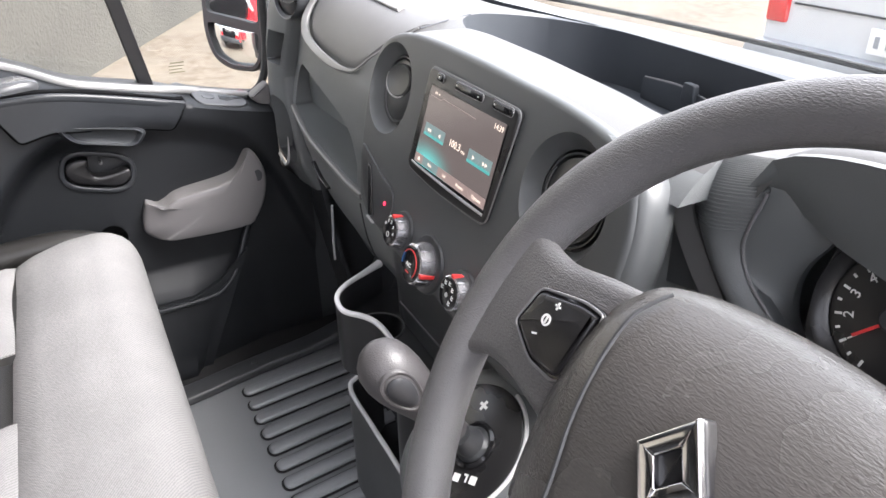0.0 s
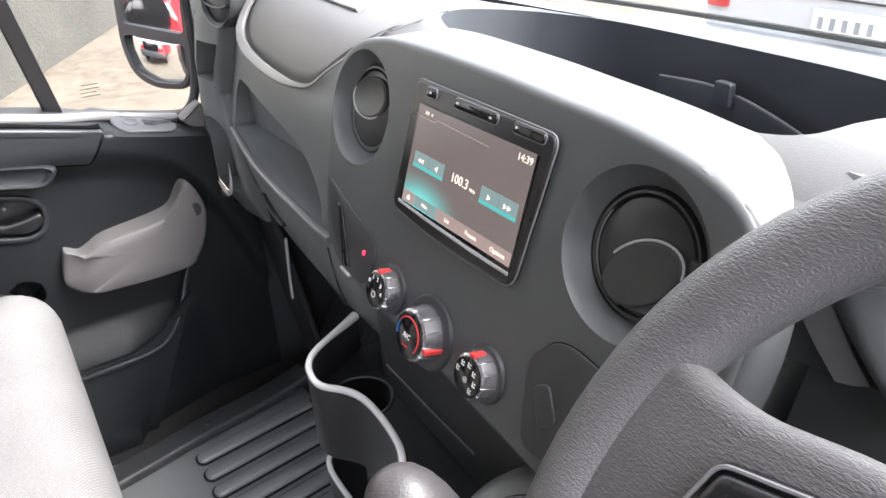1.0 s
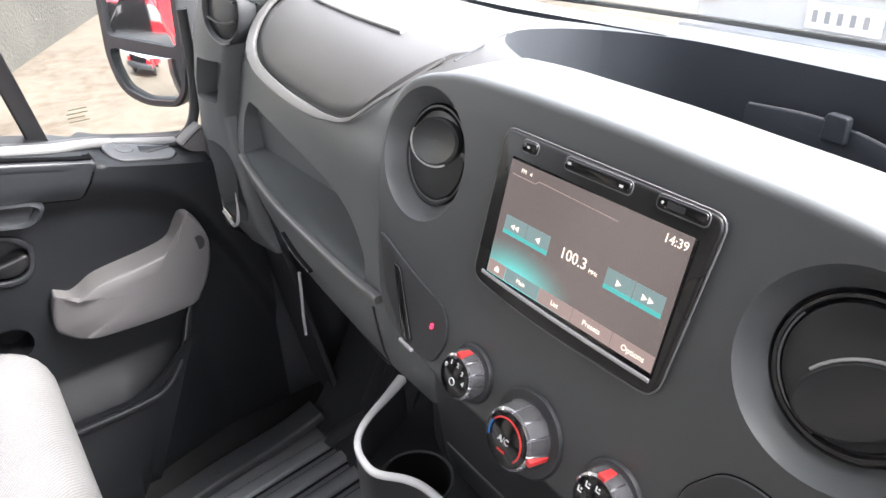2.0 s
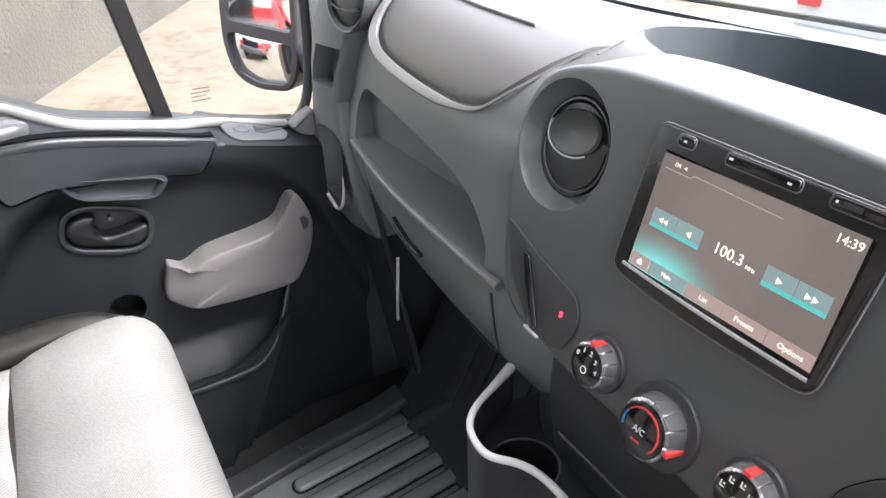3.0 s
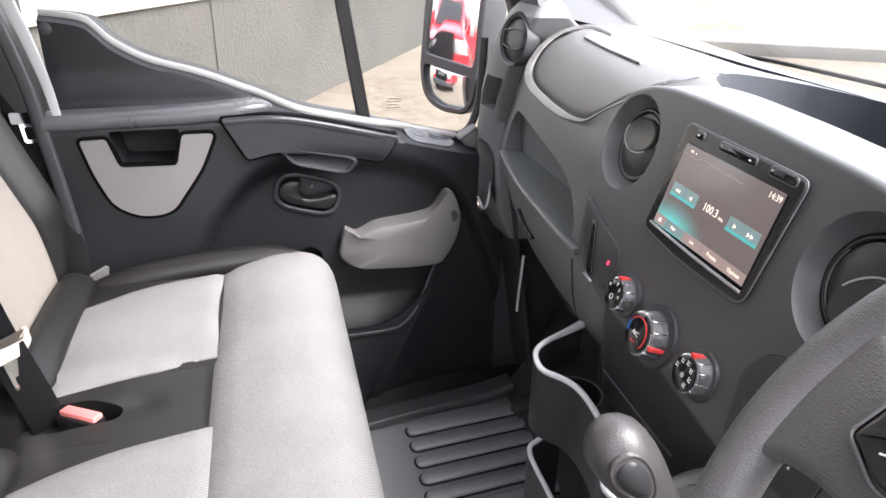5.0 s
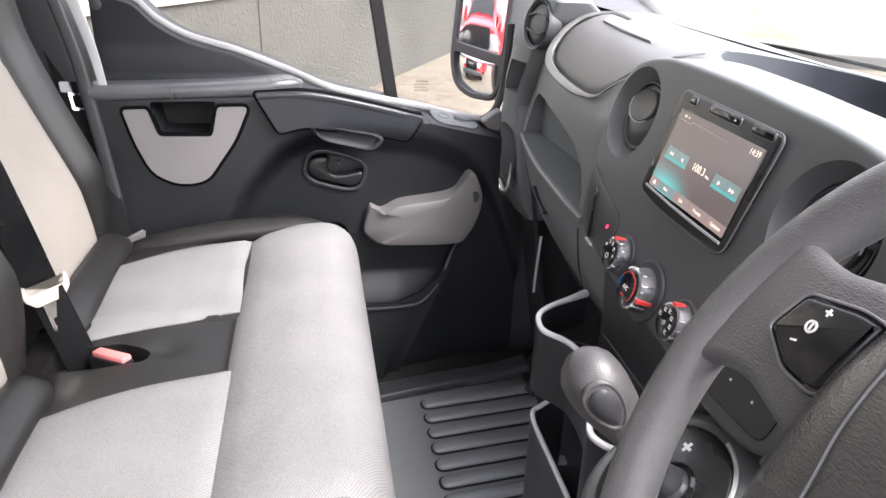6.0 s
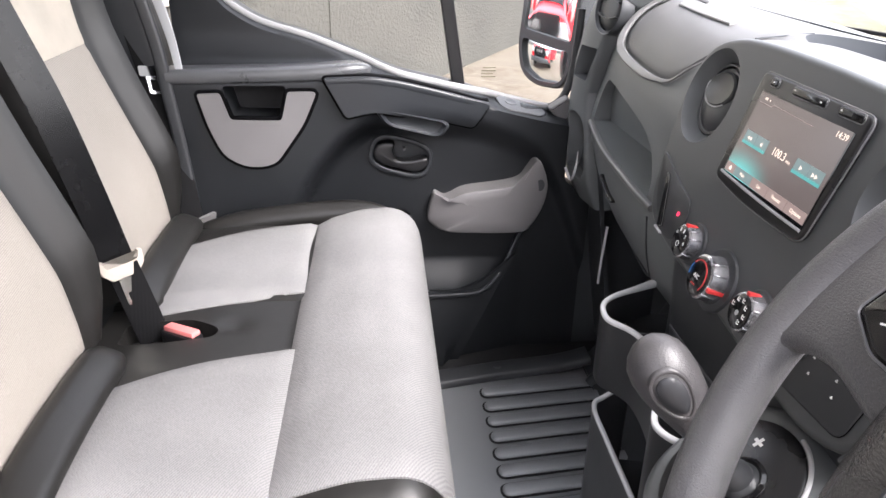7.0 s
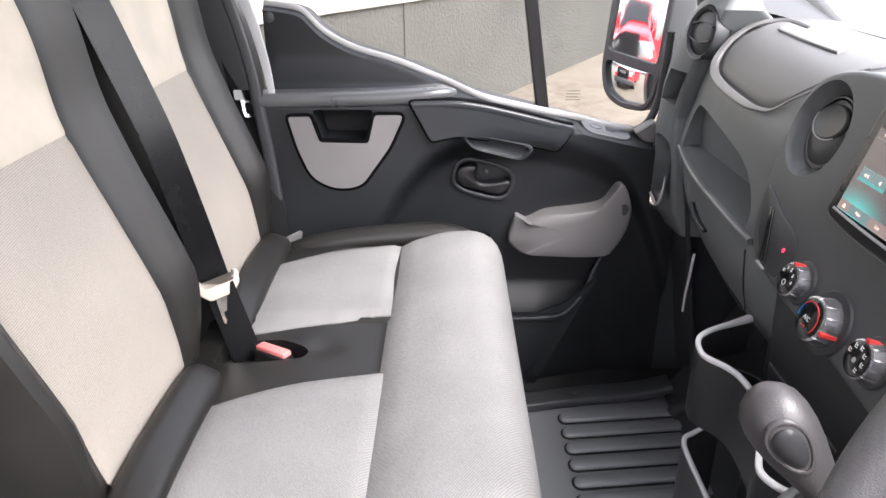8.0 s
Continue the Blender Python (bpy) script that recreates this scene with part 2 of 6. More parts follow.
def clear_glass(name, tint=(1, 1, 1)):
    m = bpy.data.materials.new(name)
    m.use_nodes = True
    nt = m.node_tree
    nt.nodes.clear()
    out = nt.nodes.new("ShaderNodeOutputMaterial")
    mix = nt.nodes.new("ShaderNodeMixShader")
    lw = nt.nodes.new("ShaderNodeLayerWeight")
    lw.inputs["Blend"].default_value = 0.5
    pw = nt.nodes.new("ShaderNodeMath")
    pw.operation = "POWER"
    pw.inputs[1].default_value = 5.0
    fr = nt.nodes.new("ShaderNodeMapRange")
    fr.inputs["To Min"].default_value, fr.inputs["To Max"].default_value = 0.02, 0.6
    nt.links.new(lw.outputs["Facing"], pw.inputs[0])
    nt.links.new(pw.outputs[0], fr.inputs["Value"])
    tr = nt.nodes.new("ShaderNodeBsdfTransparent")
    tr.inputs["Color"].default_value = (*tint, 1)
    gl = nt.nodes.new("ShaderNodeBsdfGlossy")
    gl.inputs["Roughness"].default_value = 0.01
    nt.links.new(fr.outputs["Result"], mix.inputs["Fac"])
    nt.links.new(tr.outputs["BSDF"], mix.inputs[1])
    nt.links.new(gl.outputs["BSDF"], mix.inputs[2])
    nt.links.new(mix.outputs["Shader"], out.inputs["Surface"])
    return m


def patchy(name, light, dark, scale, grain):
    """Rough ground of two colours in worn patches with fine speckle."""
    m = material(name, light, 0.9, grain=0.8, size=grain, blotch=0.15, blotch_size=3.0)
    nt = m.node_tree
    p = nt.nodes["Principled BSDF"]
    base = p.inputs["Base Color"].links[0].from_socket
    co = nt.nodes.new("ShaderNodeTexCoord")
    fac = None
    for size, lo, hi in ((scale, 0.44, 0.58), (scale * 9, 0.40, 0.66)):
        n = nt.nodes.new("ShaderNodeTexNoise")
        n.inputs["Scale"].default_value, n.inputs["Detail"].default_value, n.inputs["Roughness"].default_value = size, 8, 0.65
        nt.links.new(co.outputs["Object"], n.inputs["Vector"])
        r = nt.nodes.new("ShaderNodeMapRange")
        r.inputs["From Min"].default_value, r.inputs["From Max"].default_value = lo, hi
        nt.links.new(n.outputs["Fac"], r.inputs["Value"])
        if fac is None:
            fac = r.outputs["Result"]
        else:
            both = nt.nodes.new("ShaderNodeMath")
            both.operation = "MULTIPLY"
            nt.links.new(fac, both.inputs[0])
            nt.links.new(r.outputs["Result"], both.inputs[1])
            fac = both.outputs[0]
    mix = nt.nodes.new("ShaderNodeMix")
    mix.data_type = "RGBA"
    nt.links.new(fac, mix.inputs["Factor"])
    nt.links.new(base, mix.inputs["A"])
    mix.inputs["B"].default_value = (*dark, 1)
    nt.links.new(mix.outputs["Result"], p.inputs["Base Color"])
    return m


DASH = material("charcoal grained dash plastic", (0.122, 0.130, 0.133), 0.48, grain=0.5, size=0.0012, blotch=0.1)
DASH_TOP = material("soft grey dash top", (0.080, 0.080, 0.080), 0.46, grain=0.5, size=0.0012, blotch=0.08)
FASCIA = material("smooth charcoal fascia", (0.072, 0.077, 0.080), 0.42, grain=0.25, size=0.0008, blotch=0.08)
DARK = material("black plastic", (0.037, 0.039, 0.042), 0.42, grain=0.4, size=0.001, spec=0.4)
DOOR = material("dark door plastic", (0.0118, 0.0131, 0.0150), 0.42, grain=0.5, size=0.0013, spec=0.3)
ARM = material("satin grey armrest plastic", (0.019, 0.021, 0.024), 0.34, grain=0.3, size=0.001, spec=0.4)
# Door plastic in a paler tone: window light on upward faces is painted in.
LIT_SILL = material("satin door plastic lightened for window light", (0.062, 0.064, 0.068), 0.30, grain=0.3, size=0.001, spec=0.5)
GREY = material("light grey moulded plastic", (0.138, 0.133, 0.134), 0.42, grain=0.35, size=0.001, blotch=0.05)
SATIN = material("satin silver trim", (0.42, 0.42, 0.43), 0.33, grain=0.1, size=0.0008, blotch=0.04)
GLOSS = material("gloss black plastic", (0.008, 0.008, 0.009), 0.12, blotch=0.05)
CHROME = material("polished chrome", (0.62, 0.62, 0.63), 0.12, metal=1.0, blotch=0.03)
STEEL = material("brushed steel", (0.50, 0.49, 0.46), 0.28, metal=1.0, blotch=0.1)
# Far paler than black rubber: the mat's sheen is put into the base colour.
RUBBER = material("black rubber mat lightened for sheen", (0.200, 0.206, 0.215), 0.36, grain=0.35, size=0.0022, depth=0.3, blotch=0.03, blotch_size=3, spec=0.8)
CARPET = material("black carpet", (0.012, 0.012, 0.013), 0.9, grain=0.8, size=0.002)
LEATHER = material("grained black wheel leather", (0.105, 0.104, 0.107), 0.36, grain=0.8, size=0.0009, depth=0.9, kind="streak")
CLOTH = material("light grey twill seat cloth", (0.166, 0.164, 0.162), 0.9, grain=0.9, size=0.0014, kind="weave", blotch=0.10, blotch_size=9, spec=0.2)
BEIGE = material("pale beige seat cloth", (0.285, 0.258, 0.228), 0.9, grain=0.5, size=0.0012, kind="weave", blotch=0.06, blotch_size=7, spec=0.2, twill=(0.12, -0.36, 0.92))
BOLSTER = material("dark grey seat vinyl cloth", (0.0112, 0.0108, 0.0101), 0.40, grain=0.5, size=0.0011, blotch=0.12, spec=0.42)
WEBBING = material("black belt webbing", (0.004, 0.004, 0.0045), 0.6, grain=0.5, size=0.0014, kind="weave", spec=0.1)
RED = material("faded red plastic button", (0.66, 0.20, 0.19), 0.45)
RED_MARK = material("red pointer paint", (0.70, 0.05, 0.05), 0.35)
BLUE_MARK = material("blue scale paint", (0.03, 0.18, 0.5), 0.4)
WHITE_MARK = material("white printed marks", (0.75, 0.75, 0.74), 0.5)
WHITE_PAINT = material("white van paint", (0.72, 0.73, 0.74), 0.25, blotch=0.03, coat=0.5)
GLASS = clear_glass("window glass", (0.96, 0.975, 0.97))
MIRROR = material("mirror glass", (0.86, 0.88, 0.88), 0.015, metal=1.0, blotch=0.0)
CONCRETE = patchy("stained pale concrete paving", (0.102, 0.086, 0.066), (0.060, 0.043, 0.028), 1.1, 0.012)
RENDER_WALL = material("rough rendered wall", (0.042, 0.0405, 0.0345), 0.92, grain=1.0, size=0.03, depth=0.5, blotch=0.2, blotch_size=1.1)
ASPHALT = material("weathered asphalt", (0.10, 0.097, 0.09), 0.9, grain=0.8, size=0.02, blotch=0.2, blotch_size=0.9)
GRASS = patchy("patchy dry grass", (0.135, 0.122, 0.092), (0.066, 0.074, 0.026), 0.8, 0.05)
CAR_WHITE = material("white car paint", (0.50, 0.515, 0.53), 0.22, blotch=0.03, coat=0.6)
CAR_RED = material("red car paint", (0.62, 0.012, 0.02), 0.2, blotch=0.03, coat=0.8)
TYRE = material("tyre rubber", (0.018, 0.018, 0.018), 0.75, grain=0.5, size=0.006)
TAIL = material("red tail light lens", (0.55, 0.02, 0.02), 0.15, coat=0.5)
COPING = material("pale concrete coping", (0.30, 0.28, 0.24), 0.85, grain=0.6, size=0.01, blotch=0.2, blotch_size=1.6)
EDGE_PAINT = material("dull pale grey body paint", (0.34, 0.35, 0.36), 0.35, blotch=0.06, coat=0.2)
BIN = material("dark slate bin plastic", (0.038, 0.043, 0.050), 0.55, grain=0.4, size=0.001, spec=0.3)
# Lighter than the lining: sky light on the sill is put into this grey.
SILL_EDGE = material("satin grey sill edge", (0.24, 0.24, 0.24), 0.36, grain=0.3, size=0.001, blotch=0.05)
# Headliner is out of view, made pale to bounce light into the cab.
HEADLINER = material("pale grey headliner", (0.76, 0.76, 0.75), 0.95, grain=0.4, size=0.002)
# ---------------------------------------------------------------- the cab's shell
def screen_foot(x):
    """How far forward the windscreen meets the dash."""
    x = abs(x)
    return 1.050 - 0.135 * x * x - 0.09 * x ** 5


def cab_shell():
    solo("floor", box(-0.93, 0.93, -0.75, 1.10, -0.06, -0.008), CARPET, "black carpeted cab floor under the mat", "floor", "structure")
    # roof, rear bulkhead and driver's side are unseen, added to shape the light
    solo("ceiling", box(-0.80, 0.80, -0.75, 0.46, 1.44, 1.50, 0.02), HEADLINER, "unseen pale headliner that bounces light in the cab", "ceiling", "structure")
    solo("wall_rear", box(-0.93, 0.93, -0.80, -0.75, -0.06, 1.50), DARK, "black bulkhead behind the seats", "bulkhead", "structure")
    solo("wall_front", box(-0.93, 0.93, 1.06, 1.10, -0.06, 0.72), DARK, "black firewall under the windscreen", "bulkhead", "structure")
    solo("wall_driver", merge(box(0.93, 0.98, -0.80, -0.42, -0.06, 1.46), box(0.93, 0.98, 0.86, 1.10, -0.06, 0.74), box(0.93, 0.98, -0.42, 0.86, -0.30, -0.01)), DOOR, "unseen driver's side, left open to let daylight in", "wall", "structure")
    solo("wall_passenger_front", box(-0.985, -0.894, 0.585, 1.10, -0.06, 0.60), DARK, "black trimmed side of the passenger footwell", "wall", "structure")
    solo("wall_passenger_rear", box(-0.985, -0.925, -0.80, -0.33, -0.06, 1.46), DARK, "black trimmed side behind the seats", "wall", "structure")
    # windscreen and its pillars
    ws = frame_of((0, 1.03, 0.775), (1, 0, 0), (0, -0.60, 0.66))
    pane = solo("window_2", slab([(-0.86, 0), (0.86, 0), (0.73, 0.92), (-0.73, 0.92)], -0.003, 0.003, ws), GLASS, "large clear curved windscreen", "window", "structure")
    pane.visible_shadow = False
    for s in (-1, 1):
        path = curve([(s * 0.875, 0.98, 0.68), (s * 0.868, 0.870, 0.770), (s * 0.866, 0.807, 0.820), (s * 0.848, 0.63, 0.98), (s * 0.80, 0.44, 1.28), (s * 0.77, 0.34, 1.45)], 20)
        solo("pillar_left" if s < 0 else "pillar_right", sweep(path, rect_profile(0.105, 0.05, 0.018), (s, 0, 0)), DARK, "dark trimmed windscreen pillar", "pillar", "structure")
    low = curve([(-0.712, 0.600, 0.874), (-0.735, 0.66, 0.860), (-0.765, 0.74, 0.842), (-0.80, 0.82, 0.826), (-0.835, 0.885, 0.806)], 16)
    high = curve([(-0.80, 0.50, 1.14), (-0.82, 0.56, 1.06), (-0.835, 0.63, 0.985), (-0.845, 0.72, 0.915), (-0.85, 0.86, 0.83)], 16)
    solo("pillar_trim", sheet([[a.lerp(b, k / 5) for k in range(6)] for a, b in zip(low, high)], 0.012, (-1, 0, 0)), DARK, "dark pillar trim rising from the dash end", "pillar trim", "structure")
    foot = [(x, screen_foot(x), 0.800 - 0.02 * max(0.0, abs(x) - 0.6)) for x in [lerp(-0.87, 0.87, i / 40) for i in range(41)]]
    solo("windscreen_base", sweep(foot, rect_profile(0.008, 0.007, 0.002)), CARPET, "thin black seal along the foot of the windscreen", "trim", "structure")
    solo("roof_front", box(-0.80, 0.80, 0.40, 0.50, 1.40, 1.47, 0.02), HEADLINER, "pale header above the windscreen", "header", "structure")


# door panel: how far it bulges into the cab
def ease(t):
    t = max(0.0, min(1.0, t))
    return t * t * (3 - 2 * t)


ARCH = [(-0.30, 0.30), (-0.06, 0.36), (-0.014, 0.436), (0.023, 0.486), (0.065, 0.528), (0.112, 0.550), (0.20, 0.556), (0.278, 0.550), (0.396, 0.518), (0.457, 0.488), (0.496, 0.450), (0.54, 0.36), (0.60, 0.20)]


def door_x(y, z):
    x = -0.888
    reach = table(y, [(-0.30, 0.085), (0.06, 0.080), (0.25, 0.052), (0.40, 0.030), (0.54, 0.026)])
    edge = table(y, ARCH)
    x += reach * ease((z - edge + 0.02) / 0.075) * (1 - 0.75 * ease((z - 0.672) / 0.035))
    x -= 0.028 * ease((z - 0.66) / 0.10)
    low = table(z, [(0.0, 1), (0.16, 1), (0.24, 0)]) * table(y, [(0.30, 1), (0.46, 0)])
    # the sill slopes away to the glass in front of the armrest
    over = max(0.0, z - (0.597 - 0.24 * (y - 0.396))) * ease((y - 0.350) / 0.02)
    return x + 0.045 * low - min(0.060, 3.4 * over)


SILL = [(-0.32, 0.858), (-0.261, 0.852), (-0.214, 0.843), (-0.170, 0.802), (-0.113, 0.769), (-0.018, 0.740), (0.086, 0.702), (0.165, 0.677), (0.282, 0.647), (0.365, 0.626), (0.499, 0.594), (0.60, 0.575)]
YZ = frame_of((0, 0, 0), (0, 1, 0), (0, 0, 1))  # u = y, v = z, w = x


def on_door(w):
    return frame_of((w, 0, 0), (0, 1, 0), (0, 0, 1))


def draped(poly, proud, thick, top_z=9.0):
    """A panel cut to a (y, z) outline that follows the door's bulge."""
    bm = bmesh.new()
    vs = [bm.verts.new((0, p[0], p[1])) for p in poly]
    f = bm.faces.new(vs)
    bmesh.ops.triangulate(bm, faces=[f])
    for _ in range(3):
        long = [e for e in bm.edges if e.calc_length() > 0.03]
        if long:
            bmesh.ops.subdivide_edges(bm, edges=long, cuts=1, use_grid_fill=False)
            bmesh.ops.triangulate(bm, faces=bm.faces)
    for v in bm.verts:
        v.co.x = door_x(v.co.y, min(v.co.z, top_z)) + proud
    top = list(bm.faces)
    made = bmesh.ops.extrude_face_region(bm, geom=top)
    for v in [g for g in made["geom"] if isinstance(g, bmesh.types.BMVert)]:
        v.co.x -= thick
    return bm


def passenger_door():
    door = thing("passenger_door", (-0.95, 0.15, 0.0), "closed dark plastic passenger door with grey storage pockets", "door")
    ys = [lerp(-0.284, 0.60, i / 92) for i in range(93)]
    rows = []
    for y in ys:
        zt = table(y, SILL) - 0.012 * ease((y - 0.30) / 0.10)
        zs = [lerp(-0.03, zt, j / 110) for j in range(111)]
        rows.append([(door_x(y, z) - (0.012 if j == 110 else 0), min(y, table(z, [(0.38, 0.60), (0.44, 0.538)])), z) for j, z in enumerate(zs)])
    skin = part("panel", sheet(rows, 0.11, (-1, 0, 0)), DOOR, door, "dark grained plastic lining", 75)
    # recesses: door opener, upper pocket, speaker hole
    oval = [(0.1715 + 0.066 * cu * 0.964 + 0.0385 * sv * 0.266, 0.4915 - 0.066 * cu * 0.266 + 0.0385 * sv * 0.964) for cu, sv in [(math.copysign(abs(math.cos(a)) ** 0.62, math.cos(a)), math.copysign(abs(math.sin(a)) ** 0.72, math.sin(a))) for a in [2 * math.pi * k / 48 for k in range(48)]]]
    slot = rounded([(-0.166, 0.600), (-0.072, 0.598), (-0.057, 0.664), (-0.181, 0.664)], 0.008)
    cut(skin, slab(oval, -0.925, -0.70, YZ), slab(slot, -0.895, -0.70, YZ), lathe([(0.030, -0.95), (0.030, -0.70)], YZ @ pose(0.167, 0.338, 0), 24), soft=50)
    # window ledge: its grey stands for sky light on the door's top edge
    edge = [(lerp(door_x(min(y, 0.345), table(min(y, 0.345), SILL)) - 0.024, -0.930, ease((y - 0.30) / 0.10)), y, table(y, SILL) + 0.004 - 0.008 * ease((y - 0.30) / 0.10)) for y in ys if y < 0.545]
    part("window_ledge", sweep(edge, rect_profile(0.014, 0.016, 0.006), (1, 0, 0)), SILL_EDGE, door, "pale satin edge under the window, sky light in its tone")
    part("window_seal", sweep([(p[0] - 0.028, p[1], p[2] - 0.008) for p in edge], rect_profile(0.02, 0.016, 0.004), (1, 0, 0)), DARK, door)
    # upper grab pocket
    plate = rounded([(-0.230, 0.650), (-0.186, 0.651), (-0.170, 0.597), (-0.069, 0.595), (-0.054, 0.653), (0.004, 0.653), (-0.026, 0.587), (-0.084, 0.508), (-0.110, 0.499), (-0.146, 0.499), (-0.190, 0.521), (-0.215, 0.585)], [0.006, 0.006, 0.008, 0.008, 0.006, 0.012, 0.02, 0.02, 0.02, 0.02, 0.03, 0.02], 3)
    pk = part("pocket_plate", draped(plate, 0.006, 0.010), GREY, door, "light grey plate round a grab pocket")
    part("plate_rim", draped([tuple(q) for q in shrunk([V(p) for p in plate], -0.007)], 0.002, 0.008), SEAM, pk)
    part("pocket_lining", slab(shrunk([V(p) for p in slot], -0.004), -0.905, -0.894, YZ), CARPET, door)
    # armrest insert
    arm = rounded([(0.018, 0.680), (0.098, 0.681), (0.150, 0.674), (0.207, 0.660), (0.290, 0.637), (0.358, 0.616), (0.325, 0.563), (0.268, 0.578), (0.116, 0.612), (0.060, 0.600)], [0.004, 0.02, 0.02, 0.02, 0.02, 0.006, 0.008, 0.02, 0.02, 0.008], 3)
    part("armrest", draped(arm, 0.012, 0.035, 0.640), ARM, door, "smooth satin armrest pad")
    crest = [(door_x(y, 0.640) - 0.010, y, z) for y, z in ((0.022, 0.674), (0.098, 0.675), (0.150, 0.668), (0.207, 0.654), (0.290, 0.631), (0.352, 0.612))]
    part("armrest_crest", sweep(curve(crest, 30), rect_profile(0.016, 0.046, 0.006), (1, 0, 0)), ARM, door, "rounded lit top of the armrest")
    part("armrest_seam", draped([tuple(q) for q in shrunk([V(p) for p in arm], -0.0055)], 0.006, 0.02, 0.640), SEAM, door)
    grip = rounded([(0.119, 0.611), (0.132, 0.617), (0.264, 0.584), (0.275, 0.574), (0.260, 0.553), (0.242, 0.552), (0.151, 0.578), (0.134, 0.588)], 0.008, 4)
    rings = []
    for f, w in ((1.0, 0.000), (1.0, 0.020), (0.97, 0.026), (0.90, 0.029), (0.84, 0.024), (0.80, 0.016), (0.5, 0.014), (0.05, 0.014)):
        c = V((0.197, 0.583))
        rings.append([V((-0.842 + w - 0.16 * (q.x - 0.19), q.x, q.y)) for q in [c + (p - c) * f for p in grip]])
    part("pull_grip", loft(rings), ARM, door, "scooped satin pull grip under the armrest")
    # rounded ledge above the upper pocket
    ledge = [(door_x(y, 0.645) - 0.026 - d, y, z) for y, z, d in ((-0.285, 0.681, 0), (-0.15, 0.683, 0), (-0.05, 0.685, 0), (0.02, 0.688, 0.002), (0.075, 0.690, 0.012), (0.104, 0.687, 0.026))]
    part("ledge", sweep(curve(ledge, 30), rect_profile(0.030, 0.066, 0.013), (1, 0, 0), scale=[table(k, [(0, 1), (20, 1), (26, 0.9), (29, 0.45)]) for k in range(30)]), LIT_SILL, door, "rounded satin ledge above the grab pocket, window light in its tone")
    part("screw_cap", lathe([(0.011, 0), (0.011, 0.003), (0.008, 0.004)], on_door(door_x(-0.27, 0.835)) @ pose(-0.272, 0.833, 0), 20), DARK, door)
    # opener
    opener = part("opener_ring", sweep([(door_x(p[0], p[1]) + 0.002, p[0], p[1]) for p in oval], rect_profile(0.010, 0.010, 0.003), (1, 0, 0), closed=True), ARM, door, "black oval surround of the opener")
    part("opener_bowl", slab(oval, -0.928, -0.922, YZ), DARK, opener)
    lever = [V((p[0], p[1])) for p in curve([(0.112, 0.500), (0.120, 0.518), (0.142, 0.524), (0.158, 0.519), (0.155, 0.503), (0.164, 0.484), (0.196, 0.484), (0.228, 0.488), (0.230, 0.470), (0.206, 0.455), (0.160, 0.466), (0.124, 0.478)], 40, True)]
    part("opener_lever", slab(lever, -0.905, -0.880, YZ, 0.006), BEZEL_BLACK, opener, "satin black opener lever")
    part("lock_pin", lathe([(0.0035, 0), (0.0035, 0.012), (0.002, 0.013)], on_door(-0.91) @ pose(0.180, 0.504, 0), 12), GREY, opener)
    # light grey lower pocket with a screw
    outer = curve([(0.243, 0.411), (0.252, 0.410), (0.266, 0.403), (0.282, 0.408), (0.314, 0.423), (0.397, 0.434), (0.437, 0.445), (0.456, 0.470), (0.468, 0.489), (0.482, 0.482), (0.498, 0.440), (0.497, 0.404), (0.485, 0.365), (0.464, 0.335), (0.444, 0.325), (0.341, 0.326), (0.270, 0.327), (0.246, 0.333), (0.230, 0.351), (0.234, 0.383)], 100, True)
    out2 = [V((q[0], q[1])) for q in outer]
    mid = V((0.37, 0.385))
    rings = []
    for w, k in ((-0.90, 0.985), (-0.866, 0.992), (-0.848, 1.0), (-0.843, 0.994), (-0.840, 0.975), (-0.8385, 0.93), (-0.838, 0.5), (-0.838, 0.02)):
        ring = []
        for q in out2:
            p = mid + (q - mid) * k
            ring.append(V((w + 0.010 * math.exp(-((p.x - 0.37) / 0.09) ** 2) - 0.022 * ease((0.285 - p.x) / 0.05) - 0.012 * ease((p.x - 0.43) / 0.06), p.x, p.y)))
        rings.append(ring)
    pocket = part("storage_pocket", loft(rings), GREY, door, "light grey moulded storage pocket")
    part("screw_recess", lathe([(0.0, 0.0), (0.005, 0.0), (0.0085, 0.0022), (0.0095, 0.0026)], on_door(-0.8475) @ pose(0.480, 0.434, 0), 20, 1.4), DARK, pocket)
    # switch plate by the sill
    sill = frame_of((-0.868, 0.396, 0.597), (0, 1, -0.24), (-1, 0, 0.29))
    sw = rounded([(-0.012, 0.014), (0.002, 0.001), (0.083, 0.004), (0.096, 0.026), (0.084, 0.045), (-0.006, 0.056), (-0.020, 0.044)], [0.012, 0.010, 0.010, 0.012, 0.012, 0.012, 0.012], 4)
    plate = part("switch_plate", slab(sw, -0.004, 0.0050, sill, 0.002), LIT_SILL, door, "small raised window-switch plate")
    part("plate_gap", slab(shrunk([V(p) for p in sw], -0.002), -0.004, 0.0010, sill), SEAM, plate)
    part("switch", slab(rounded([(0.036, 0.026), (0.050, 0.022), (0.066, 0.030), (0.088, 0.038), (0.086, 0.042), (0.036, 0.043)], 0.002), 0.0, 0.0058, sill, 0.0006), GLOSS, plate)
    part("switch_dish", lathe([(0.0, 0.0052), (0.010, 0.0054), (0.013, 0.0062), (0.014, 0.0054), (0.0145, 0.004)], sill @ pose(0.014, 0.034, 0), 24, 0.8), LIT_SILL, plate)
